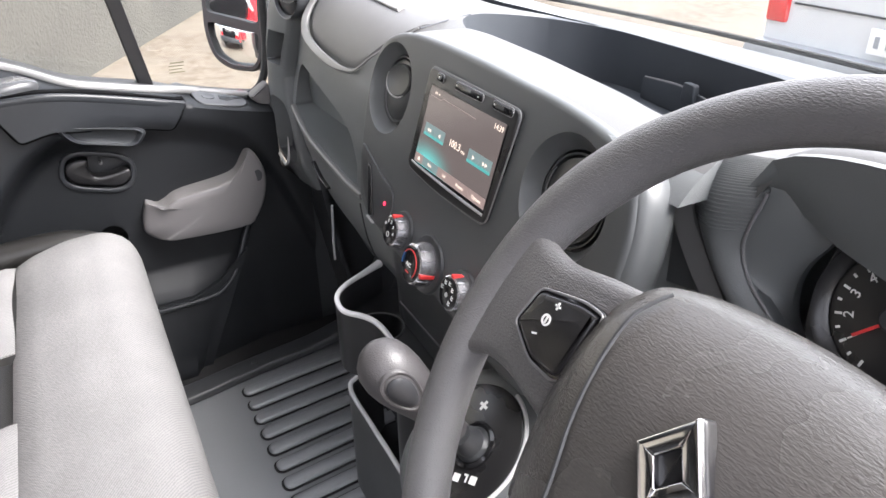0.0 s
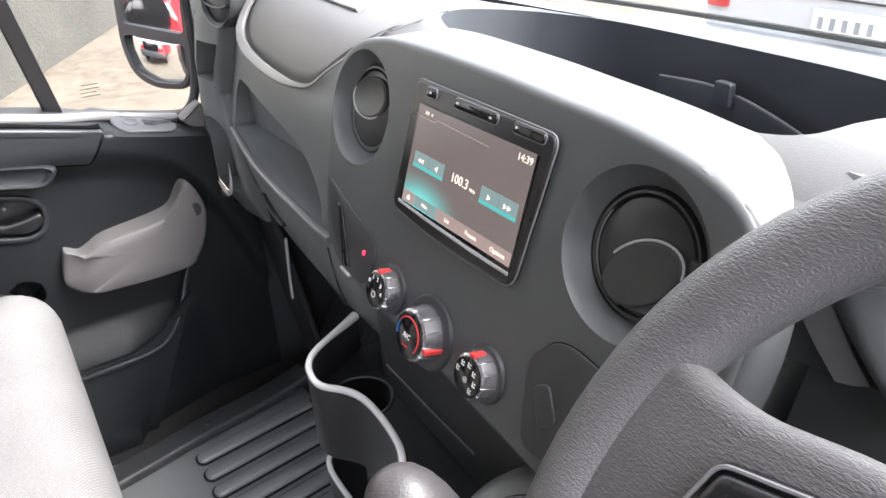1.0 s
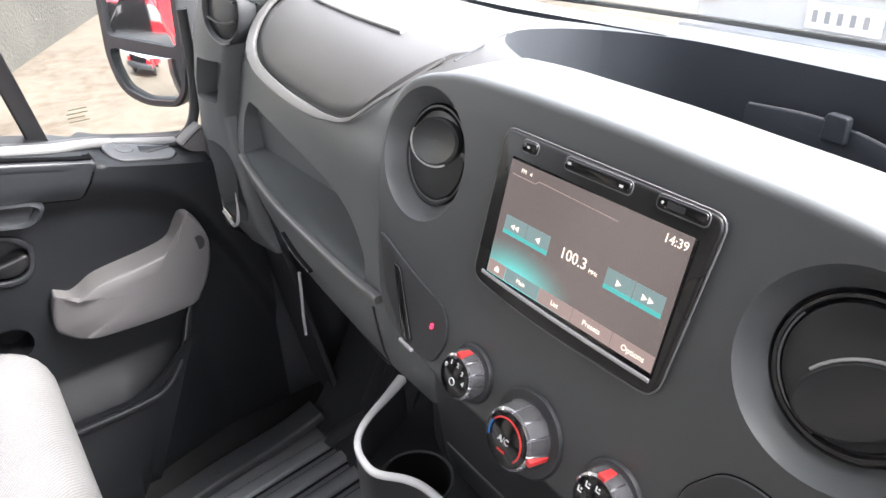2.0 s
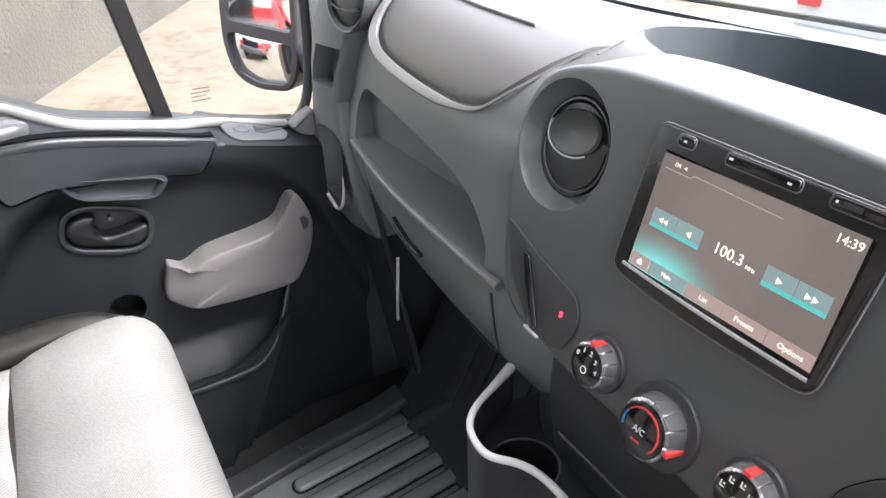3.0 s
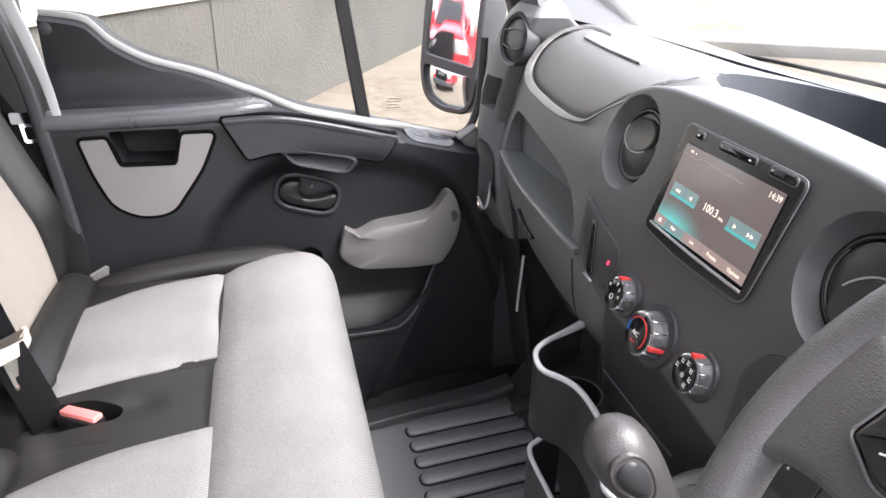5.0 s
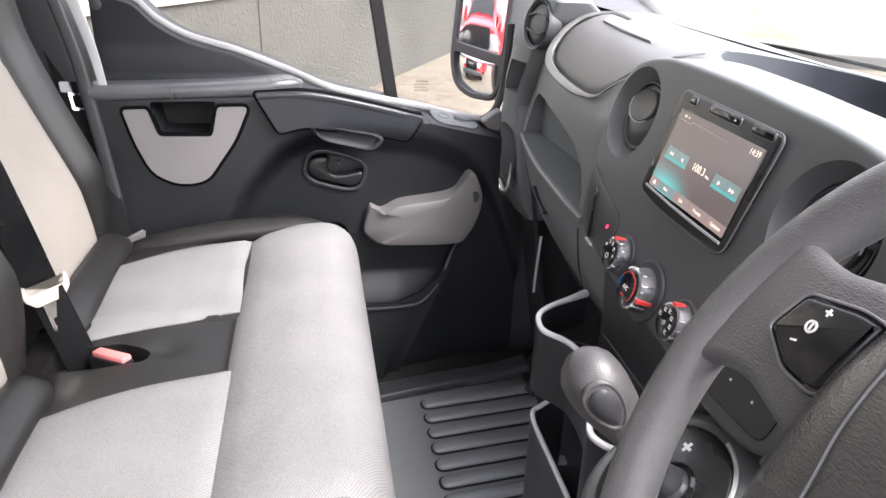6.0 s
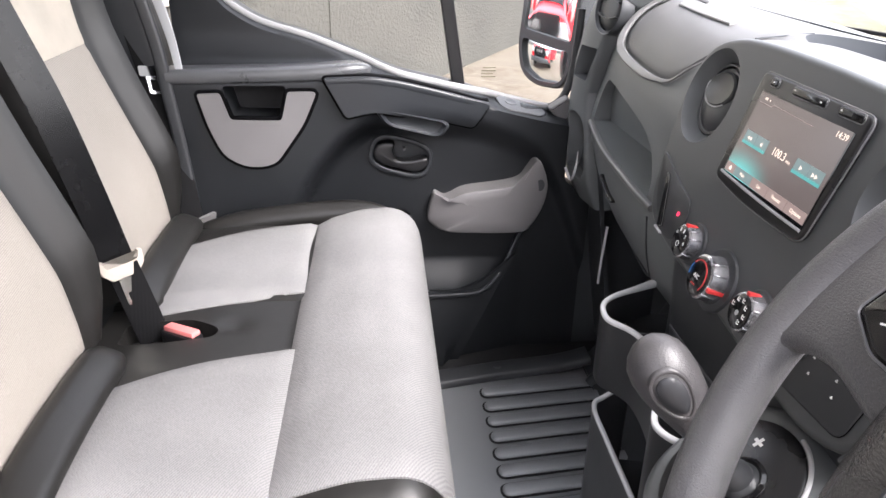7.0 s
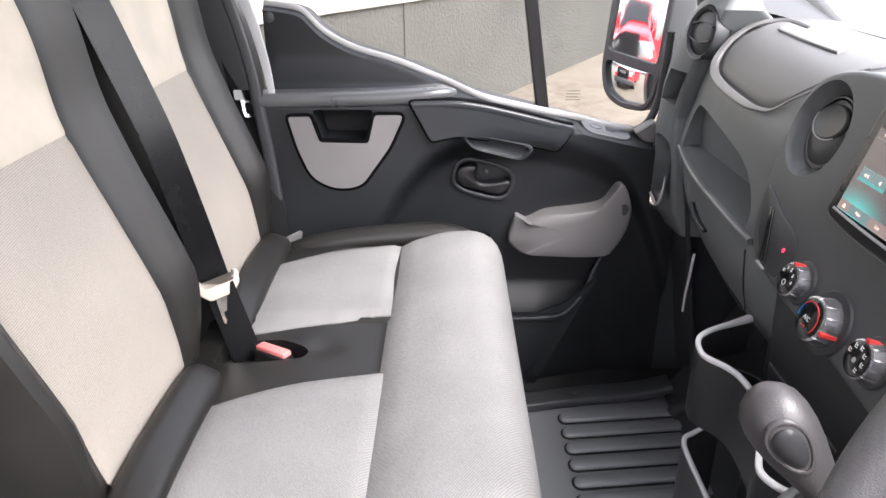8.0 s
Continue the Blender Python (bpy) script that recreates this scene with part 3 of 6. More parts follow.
    # foot of the quarter pane: round black seal and a small grey corner cap
    seal = curve([(-0.930, 0.40, 0.612), (-0.930, 0.477, 0.589), (-0.930, 0.507, 0.590), (-0.930, 0.532, 0.607), (-0.930, 0.547, 0.642), (-0.930, 0.556, 0.70), (-0.928, 0.560, 0.80)], 40)
    part("corner_seal", sweep(seal, ring_profile(0.009, 10), (1, 0, 0)), DARK, door, "black rubber seal round the pane's corner")
    part("corner_cap", slab(rounded([(0.498, 0.592), (0.524, 0.566), (0.546, 0.572), (0.548, 0.600), (0.540, 0.620)], 0.006), -0.925, -0.895, YZ, 0.006), GREY, door, "small grey corner cap")
    # long lower bin and its lip
    lip = [(-0.835, 0.02, 0.160), (-0.828, 0.20, 0.169), (-0.826, 0.32, 0.174), (-0.828, 0.366, 0.188), (-0.838, 0.404, 0.230), (-0.86, 0.432, 0.285), (-0.872, 0.45, 0.315)]
    part("bin_lip", sweep(curve(lip, 30), rect_profile(0.012, 0.010, 0.004), (1, 0, 0)), ARM, door, "rolled lip of the lower door bin")
    front = [[(lerp(-0.832, -0.80 - 0.03 * (y > 0.3), k / 6), y - 0.13 * k / 6 * table(y, [(0.25, 0), (0.43, 1)]), lerp(0.18 + 0.10 * table(y, [(0.33, 0), (0.44, 1)]), -0.02, k / 6)) for k in range(7)] for y in (-0.1, 0.0, 0.1, 0.2, 0.3, 0.36, 0.40, 0.43)]
    part("bin_front", sheet(front, 0.01, (-1, 0, 0)), DOOR, door, "dark front of the lower door bin")
    return door


def passenger_window():
    glass = solo("window_1", slab([(-0.30, 0.80), (0.20, 0.62), (0.66, 0.55), (0.60, 0.90), (0.36, 1.38), (-0.26, 1.38), (-0.30, 0.9)], -0.002, 0.002, on_door(-0.952)), GLASS, "clear side window of the passenger door", "window", "structure")
    glass.visible_shadow = False
    bar = curve([(-0.945, 0.303, 0.625), (-0.938, 0.275, 0.80), (-0.905, 0.235, 1.05), (-0.87, 0.19, 1.38)], 12)
    solo("window_divider", sweep(bar, rect_profile(0.028, 0.024, 0.004), (1, 0, 0)), BEZEL_BLACK, "black upright bar between the two side panes", "window divider", "structure")
    st = thing("window_sticker", (-0.947, 0.37, 0.66), "small pale sticker with unreadable printed lines on the side pane", "sticker")
    for k in range(4):
        part("printed_line", box(-0.949, -0.948, 0.352 + 0.004 * (k == 0), 0.384 - 0.006 * (k == 2), 0.672 - 0.0065 * k, 0.6735 - 0.0065 * k), WHITE_LINES, st)
    rails = thing("door_frame", (-0.92, 0.1, 0.8), "dark upper frame of the passenger door", "door frame", kind="structure")
    part("top_rail", sweep(curve([(-0.93, -0.30, 1.38), (-0.92, 0.0, 1.41), (-0.91, 0.34, 1.40)], 10), rect_profile(0.05, 0.05, 0.01), (1, 0, 0)), DOOR, rails)
    part("front_rail", sweep(curve([(-0.92, 0.62, 0.60), (-0.92, 0.655, 0.72), (-0.92, 0.62, 0.90), (-0.91, 0.48, 1.15), (-0.90, 0.34, 1.40)], 16), rect_profile(0.05, 0.05, 0.01), (1, 0, 0)), DARK, rails)


SEAM = material("dark joint line", (0.003, 0.003, 0.0035), 0.9, spec=0.05)
BEZEL_BLACK = material("satin black lever plastic", (0.012, 0.012, 0.013), 0.32, grain=0.2, size=0.001)
WHITE_LINES = material("dull sticker print", (0.10, 0.095, 0.05), 0.6)


def pillar_b():
    post = thing("pillar_b", (-0.90, -0.31, 0.0), "door post with a pale painted edge and dark trim", "pillar", kind="structure")
    path = curve([(-0.806, -0.224, 0.20), (-0.808, -0.231, 0.38), (-0.808, -0.244, 0.547), (-0.810, -0.256, 0.66), (-0.812, -0.266, 0.746), (-0.815, -0.284, 0.83), (-0.825, -0.315, 0.95), (-0.84, -0.39, 1.40)], 40)
    part("painted_edge", sweep(path, rect_profile(0.030, 0.012, 0.004), (1, 0, 0), scale=[table(k, [(0, 0.42), (12, 0.42), (20, 0.50), (26, 0.62), (39, 0.9)]) for k in range(40)]), EDGE_PAINT, post, "pale painted door aperture edge")
    part("seal", sweep([p + V((0.004, -0.030, 0)) for p in path], rect_profile(0.024, 0.018, 0.006), (1, 0, 0)), DARK, post, "black rubber door seal")
    part("trim", sweep([p + V((-0.075, -0.125, 0)) for p in path], rect_profile(0.10, 0.17, 0.02), (0, 1, 0)), DARK, post, "black plastic post trim")
    return post


# ---------------------------------------------------------------- floor mat
def floor_mat():
    mat = thing("floor_mat", (-0.45, 0.40, -0.004), "black ribbed rubber footwell mat, shiny and worn", "mat")
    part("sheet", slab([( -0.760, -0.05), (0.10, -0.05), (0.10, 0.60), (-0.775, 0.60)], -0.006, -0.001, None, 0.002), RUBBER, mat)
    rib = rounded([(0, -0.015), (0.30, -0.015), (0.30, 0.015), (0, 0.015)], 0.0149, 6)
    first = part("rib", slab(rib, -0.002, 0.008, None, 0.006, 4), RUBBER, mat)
    first.location = V((-0.677, 0.343, 0)) - V(mat.location)
    first.rotation_euler = (0, 0, radians(96.2))
    first.data.transform(Matrix.Translation(V(mat.location)))
    # no real recess: a black rim round each rib paints the groove's shade
    groove = part("groove", slab(shrunk(rib, -0.0045), -0.003, 0.0008), CARPET, mat)
    groove.data.transform(Matrix.Translation(V(mat.location)))
    groove.location, groove.rotation_euler = first.location, first.rotation_euler
    for k in range(1, 12):
        ob = new("rib", first.data)
        ob.parent = mat
        ob.location = first.location + V((0.0508 * k, 0.0, 0))
        ob.rotation_euler = first.rotation_euler
        low = new("groove", groove.data)
        low.parent, low.location, low.rotation_euler = mat, ob.location, ob.rotation_euler
    # sill plate by the door and the toe board
    sill = sweep(curve([(-0.672, -0.06, 0.008), (-0.698, 0.10, 0.008), (-0.725, 0.254, 0.008), (-0.751, 0.388, 0.009), (-0.769, 0.53, 0.012), (-0.772, 0.61, 0.03)], 24), rect_profile(0.055, 0.022, 0.008))
    s = part("edge_strip", sill, DARK, mat, "raised black sill edge")
    for x, y in ((-0.698, 0.10), (-0.750, 0.388)):
        part("stud", lathe([(0.0, 0.0), (0.008, 0), (0.007, 0.003), (0.0, 0.004)], pose(x, y, 0.019), 16), DARK, s)
    # toe board, its ribs and fold are darker: footwell shade painted into the mat
    toe = [[(x, 0.60 + 0.18 * k / 8, 0.005 + 0.30 * (k / 8) ** 1.3) for k in range(9)] for x in [lerp(-0.80, 0.10, i / 12) for i in range(13)]]
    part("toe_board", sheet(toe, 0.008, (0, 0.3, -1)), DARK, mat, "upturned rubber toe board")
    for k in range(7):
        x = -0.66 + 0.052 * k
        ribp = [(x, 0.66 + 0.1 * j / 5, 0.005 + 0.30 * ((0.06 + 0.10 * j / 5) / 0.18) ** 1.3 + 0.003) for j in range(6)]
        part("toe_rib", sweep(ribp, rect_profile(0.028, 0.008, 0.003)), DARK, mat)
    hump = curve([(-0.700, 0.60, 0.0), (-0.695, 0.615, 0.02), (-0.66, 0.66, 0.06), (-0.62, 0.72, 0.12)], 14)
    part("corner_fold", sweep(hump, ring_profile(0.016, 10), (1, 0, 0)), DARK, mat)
    return mat


cab_shell()
passenger_door()
passenger_window()
pillar_b()
floor_mat()
# ---------------------------------------------------------------- dashboard
PROFILE = [(0.985, 0.790), (0.90, 0.812), (0.78, 0.832), (0.68, 0.845), (0.625, 0.843), (0.580, 0.823), (0.552, 0.793), (0.540, 0.766), (0.532, 0.748), (0.526, 0.725), (0.520, 0.690), (0.511, 0.650), (0.502, 0.612), (0.500, 0.590), (0.508, 0.540), (0.530, 0.485), (0.575, 0.440), (0.68, 0.42)]


def sweep_back(x):
    return table(abs(x), [(0.30, 0.0), (0.50, 0.014), (0.70, 0.045), (0.84, 0.075)])


def dash_point(x, i, out=0.0):
    """Point on the dash's skin: x across, i along the profile from the windscreen down."""
    k = max(0, min(len(PROFILE) - 2, int(i)))
    pts = [V(PROFILE[max(0, min(len(PROFILE) - 1, j))]) for j in (k - 1, k, k + 1, k + 2)]
    t = i - k
    a, b, c, d = pts
    p = 0.5 * (2 * b + (c - a) * t + (2 * a - 5 * b + 4 * c - d) * t * t + (3 * b - a - 3 * c + d) * t ** 3)
    q = (c - b).normalized()
    n = V((q.y, -q.x))
    if n.x > 0.2 and n.y < 0:
        n = -n
    n = V((-abs(q.y), abs(q.x))) if k < 13 else V((-abs(q.y), -abs(q.x)))
    return V((x, p.x + sweep_back(x) + n.x * out, p.y + n.y * out))


# the raked centre fascia: u across, v up along it, w towards the seats
RAKE = frame_of((0, 0.537, 0.829), (1, 0, 0), (0, 0.293, 0.956))


def dashboard():
    dash = thing("dashboard", (0, 0.75, 0.45), "wide charcoal plastic dashboard with centre fascia and open shelf", "dashboard")
    xs = [lerp(-0.825, 0.86, i / 60) for i in range(61)]
    m = (len(PROFILE) - 1) * 3
    rings = []
    for x in xs:
        r = [dash_point(x, j / 3) for j in range(m + 1)]
        end = screen_foot(x) - 0.004
        r = [V((p.x, min(p.y, end - 0.001 * k), p.z)) for k, p in enumerate(r)]
        r += [V((x, end, 0.44)), V((x, end, 0.70)), V((x, end, 0.788))]
        rings.append(r)
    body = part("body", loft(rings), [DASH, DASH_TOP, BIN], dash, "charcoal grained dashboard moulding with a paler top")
    for f in body.data.polygons:
        f.material_index = 1 if f.center.z + 0.45 > 0.826 else 0
    XZ = frame_of((0, 0, 0), (1, 0, 0), (0, 0, 1))  # w = -y
    shelf = rounded([(-0.752, 0.605), (-0.285, 0.616), (-0.290, 0.640), (-0.325, 0.670), (-0.385, 0.689), (-0.50, 0.699), (-0.620, 0.700), (-0.730, 0.694), (-0.762, 0.655)], [0.006, 0.006, 0.01, 0.03, 0.04, 0.05, 0.05, 0.03, 0.03])
    bin_cut = rounded([(-0.250, 0.662), (-0.188, 0.632), (-0.11, 0.625), (0.0, 0.619), (0.10, 0.616), (0.185, 0.612), (0.226, 0.626), (0.236, 0.700), (0.250, 0.800), (0.13, 0.862), (-0.05, 0.885), (-0.205, 0.890), (-0.283, 0.80), (-0.284, 0.71)], [0.04, 0.04, 0.04, 0.04, 0.04, 0.03, 0.03, 0.05, 0.05, 0.06, 0.06, 0.05, 0.05, 0.05], 5)
    # slot between the dash top and the ledge under the windscreen
    near = [(-0.68, 0.792), (-0.50, 0.800), (-0.40, 0.798), (-0.345, 0.812), (-0.30, 0.848), (-0.225, 0.872)]
    gap = near + [(-0.225, 0.884), (-0.31, 0.870), (-0.43, 0.838), (-0.52, 0.828), (-0.68, 0.797)]
    cut(body, slab([V(p) for p in gap], 0.800, 1.0), slab(shelf, -0.592, -0.40, XZ), slab(bin_cut, 0.735, 1.0), box(0.240, 0.745, 0.40, 0.72, 0.60, 0.800), box(0.280, 0.745, 0.40, 0.72, 0.795, 1.0))
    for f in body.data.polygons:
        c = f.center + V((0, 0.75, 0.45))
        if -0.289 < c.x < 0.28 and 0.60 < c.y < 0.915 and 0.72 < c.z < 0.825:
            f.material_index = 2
        # slot walls take the dark bin tone, painting in the gap's shade
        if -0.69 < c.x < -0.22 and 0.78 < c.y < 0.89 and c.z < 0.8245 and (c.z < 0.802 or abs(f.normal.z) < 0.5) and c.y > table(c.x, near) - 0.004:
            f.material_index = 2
    lip = [V((x, dash_point(x, 12.0).y - 0.006, lerp(0.605, 0.616, (x + 0.745) / 0.475))) for x in [lerp(-0.745, -0.245, i / 24) for i in range(25)]]
    part("shelf_lip", sweep(lip, rect_profile(0.011, 0.009, 0.0035)), TRIM, dash, "smooth rolled lip of the open shelf")
    # airbag cover above the shelf
    rows = []
    for i in range(41):
        x = lerp(-0.690, -0.245, i / 40)
        lo = 7.25 - 2.4 * table(x, [(-0.690, 1.0), (-0.673, 0.45), (-0.638, 0.06), (-0.60, 0.0), (-0.40, 0.0)]) - 3.2 * table(x, [(-0.400, 0), (-0.352, 0.12), (-0.305, 0.45), (-0.245, 1.0)])
        hi = 3.4
        rows.append([dash_point(x, lerp(lo, hi, j / 14), 0.0035 - 0.004 * (j in (0, 14)) - 0.004 * (i in (0, 40))) for j in range(15)])
    part("airbag_cover", sheet(rows, 0.010, (0, 0.5, -0.4)), DASH_PAD, dash, "smooth grey padded airbag cover")
    trim = [dash_point(-0.60, 3.30, 0.002), dash_point(-0.668, 3.65, 0.005), dash_point(-0.702, 4.5, 0.007), dash_point(-0.706, 5.4, 0.008), dash_point(-0.698, 6.4, 0.010), dash_point(-0.668, 7.22, 0.011), dash_point(-0.60, 7.55, 0.012), dash_point(-0.51, 7.62, 0.012), dash_point(-0.44, 7.62, 0.010), dash_point(-0.395, 7.45, 0.008), dash_point(-0.352, 7.00, 0.005), dash_point(-0.305, 5.95, 0.004), dash_point(-0.258, 4.5, 0.003)]
    part("trim_strip", sweep(curve(trim, 70), rect_profile(0.017, 0.008, 0.0035), (0.35, -0.70, 0.62), scale=[table(k, [(0, 0.3), (16, 0.7), (26, 0.95), (34, 0.9), (46, 0.75), (52, 0.45), (57, 0.28), (69, 0.20)]) for k in range(70)]), TRIM, dash, "pale satin trim strip under the airbag cover")
    top_seam = [V((x, y, 0.8455)) for x, y in ((-0.222, 0.585), (-0.240, 0.624), (-0.255, 0.655), (-0.266, 0.685))]
    part("top_seam", sweep(curve(top_seam, 20), ring_profile(0.0009, 6)), BIN, dash, "dark joint line in the dash top")
    bar = [dash_point(x, 4.15, 0.0055) for x in (-0.60, -0.48, -0.355)]
    part("defroster_slot", sweep(curve(bar, 14), rect_profile(0.012, 0.005, 0.002), (0, -0.45, 0.9)), SILL_EDGE, dash, "long bright demister slot")
    # glovebox lid seams and latch
    part("glovebox_latch", sweep(curve([dash_point(-0.545, 13.6, 0.003), dash_point(-0.50, 13.85, 0.004), dash_point(-0.455, 13.9, 0.003)], 12), rect_profile(0.004, 0.008, 0.001), (0, -1, 0)), GLOSS, dash, "thin black glovebox latch")
    lid = [dash_point(x, i, 0.0005) for x, i in ((-0.705, 12.4), (-0.70, 14.2), (-0.66, 15.2), (-0.40, 15.3), (-0.30, 15.0), (-0.27, 14.0), (-0.265, 12.8))]
    part("glovebox_seam", sweep(curve(lid, 40), rect_profile(0.003, 0.003), (0, -1, 0)), DARK, dash)
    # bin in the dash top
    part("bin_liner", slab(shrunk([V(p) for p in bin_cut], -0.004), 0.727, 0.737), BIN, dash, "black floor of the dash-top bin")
    cf = frame_of((0, 0.826, 0), (1, -0.12, 0), (0, 0.05, 1))
    flap = rounded([(-0.116, 0.738), (0.112, 0.738), (0.112, 0.748), (0.055, 0.763), (0.005, 0.772), (-0.035, 0.775), (-0.116, 0.768)], [0.002, 0.002, 0.004, 0.03, 0.03, 0.03, 0.004])
    clip = part("document_clip", slab(flap, 0, 0.004, cf, 0.001), BIN, dash, "dark hinged document clip in the bin")
    for x0, x1 in ((-0.114, -0.030), (0.004, 0.110)):
        line = [cf @ V((x, table(x, [(-0.116, 0.7682), (-0.035, 0.7748), (0.005, 0.7718), (0.055, 0.7630), (0.112, 0.7485)]), 0.002)) for x in [lerp(x0, x1, i / 14) for i in range(15)]]
        part("clip_edge", sweep(line, ring_profile(0.0010, 6)), SATIN_DIM, clip)
    part("clip_tab", slab(rounded([(-0.026, 0.758), (0.000, 0.758), (-0.002, 0.784), (-0.024, 0.784)], 0.004), 0.002, 0.010, cf, 0.002), BIN, clip)
    return dash


TRIM = material("pale satin dash trim", (0.13, 0.13, 0.13), 0.40, grain=0.3, size=0.001, blotch=0.05)
DASH_PAD = material("padded grey airbag cover", (0.105, 0.105, 0.106), 0.46, grain=0.45, size=0.0014, blotch=0.06)


def bowl_cut(cx, cy, r):
    return lathe([(r * 0.775, -0.030), (r * 0.780, -0.016), (r * 0.83, -0.0125), (r * 0.92, -0.0062), (r * 0.985, -0.0012), (r * 1.03, 0.004), (r * 1.03, 0.03)], RAKE @ pose(cx, cy, 0), 48)


def round_vent(parent, cx, cy, spin, lit):
    """A round swivelling vent at the bottom of its bowl; spin turns the disc about its axis."""
    m = RAKE @ pose(cx, cy, -0.0125)
    turned = m @ pose(0, 0, 0, 0, 0, spin)
    vent = part("air_vent", lathe([(0.0, -0.034), (0.0440, -0.034), (0.0440, -0.005), (0.0430, -0.002), (0.0412, -0.002), (0.0405, -0.005), (0.0405, -0.016), (0.0, -0.016)], m, 44), GLOSS_SOFT, parent, "round black swivelling air vent")
    core = []
    n = 36
    for f, h in ((0.0397, -0.018), (0.0397, -0.006), (0.0380, -0.0030), (0.031, -0.001), (0.020, 0.0008), (0.001, 0.0012)):
        core.append([m @ V((f * math.cos(2 * math.pi * k / n), f * math.sin(2 * math.pi * k / n), h)) for k in range(n)])
    part("vent_core", loft(core), GLOSS_SOFT, vent)
    # lens-shaped thumb flap and the bright crescents below it
    lens = [V((0.0335 * math.cos(a), 0.012 + 0.0215 * math.sin(a) + 0.0035 * math.cos(a))) for a in [2 * math.pi * k / 34 for k in range(34)]]
    rings = [[turned @ V((p.x * f, 0.012 + (p.y - 0.012) * f, h - 0.0035)) for p in lens] for f, h in ((1.0, 0.000), (0.98, 0.0055), (0.90, 0.0070), (0.75, 0.0062), (0.45, 0.0048), (0.03, 0.0044))]
    part("vent_flap", loft(rings), GLOSS_SOFT, vent, "dished thumb flap")
    low = [turned @ V((p.x * 1.0, p.y - 0.0005, 0.0022)) for k, p in enumerate(lens) if 15 <= k <= 29]
    part("flap_edge", sweep(low, ring_profile(0.0010, 6), (0, -1, 0.3)), SATIN, vent, "thin bright edge")
    # highlight on the lit stretch of the rim, drawn as a thin silver arc
    arc = [m @ V((0.0400 * math.cos(radians(a)), 0.0400 * math.sin(radians(a)), -0.003)) for a in range(lit[0], lit[1], 6)]
    part("rim_glint", sweep(arc, ring_profile(0.0007, 6), (0, -1, 0.3)), SATIN_DIM, vent)
    part("thumb_tab", box(0.036, 0.046, 0.006, 0.013, -0.006, 0.001, 0.001, m=m), DARK, vent)


def centre_fascia():
    fas = thing("centre_fascia", (0, 0.52, 0.56), "raked charcoal centre fascia with round vents, screen and heater knobs", "fascia")
    outline = curve([(-0.222, 0.013), (-0.17, 0.027), (-0.10, 0.0305), (0.0, 0.0295), (0.07, 0.0265), (0.145, 0.0230), (0.212, 0.0135), (0.250, -0.004), (0.268, -0.038), (0.273, -0.085), (0.268, -0.15), (0.255, -0.215), (0.20, -0.243), (0.10, -0.240), (0.03, -0.2345), (-0.0255, -0.2303), (-0.089, -0.2285), (-0.139, -0.2235), (-0.190, -0.214), (-0.222, -0.187), (-0.245, -0.120), (-0.256, -0.055), (-0.247, -0.012)], 110, True)
    outline = [V((p[0], p[1])) for p in outline]
    face = part("face", slab(outline, -0.036, 0.0, RAKE, 0.008, 5), FASCIA, fas, "smooth charcoal face panel")
    R = 0.058
    cut(face, bowl_cut(-0.190, -0.048, R), bowl_cut(0.180, -0.056, R * 1.02), slab(rounded([(-0.088, -0.112), (0.088, -0.112), (0.088, -0.004), (-0.088, -0.004)], 0.008), -0.02, 0.02, RAKE))
    # top shroud from the fascia to the bin
    rows = []
    for i in range(61):
        x = lerp(-0.240, 0.262, i / 60)
        v = table(x, [(-0.240, -0.004), (-0.222, 0.012), (-0.17, 0.026), (-0.10, 0.0295), (0.0, 0.0285), (0.07, 0.0255), (0.145, 0.0220), (0.212, 0.0125), (0.250, -0.006), (0.262, -0.026)])
        a = RAKE @ V((x, v - 0.001, -0.008))
        r = []
        for j in range(9):
            t = j / 8
            y = lerp(a.y, 0.66, t)
            z = lerp(a.z, min(a.z + 0.004, 0.862), t) - 0.010 * t * t
            r.append((x, y, z))
        rows.append(r)
    shroud = part("shroud", sheet(rows, 0.012, (0, 0, -1)), DASH_TOP, fas, "pale grey shroud over the fascia", 70)
    bin_cut = rounded([(-0.250, 0.662), (-0.188, 0.632), (-0.11, 0.625), (0.0, 0.619), (0.10, 0.616), (0.185, 0.612), (0.226, 0.626), (0.236, 0.700), (0.250, 0.80), (-0.283, 0.80), (-0.284, 0.71)], [0.04, 0.04, 0.04, 0.04, 0.04, 0.03, 0.03, 0.05, 0, 0, 0.05], 5)
    cut(shroud, slab(bin_cut, 0.70, 1.0))
    # pale band down the fascia's flank
    band = []
    for i in range(22):
        v = lerp(0.012, -0.235, i / 21)
        e = table(v, [(-0.24, 0.246), (-0.15, 0.268), (-0.085, 0.273), (-0.038, 0.268), (-0.004, 0.250), (0.012, 0.216)])
        band.append([RAKE @ V((e + du, v, w)) for du, w in ((-0.006, -0.002), (0.0, -0.004), (0.005, -0.009), (0.008, -0.018), (0.008, -0.030), (0.002, -0.042))])
    part("side_band", sheet(band, 0.004, (-0.8, 0.5, 0)), FASCIA, fas, "rounded grey flank of the fascia", 80)
    # vents
    round_vent(fas, -0.190, -0.048, 0, (185, 312))
    round_vent(fas, 0.180, -0.056, 205, (150, 262))
    # slim card slot panel beside the knobs
    pan = part("card_panel", slab(rounded([(-0.232, -0.130), (-0.165, -0.150), (-0.115, -0.160), (-0.105, -0.185), (-0.118, -0.215), (-0.160, -0.216), (-0.205, -0.180)], 0.012, 4), -0.002, 0.0022, RAKE, 0.001), DARK, fas, "black inset switch panel")
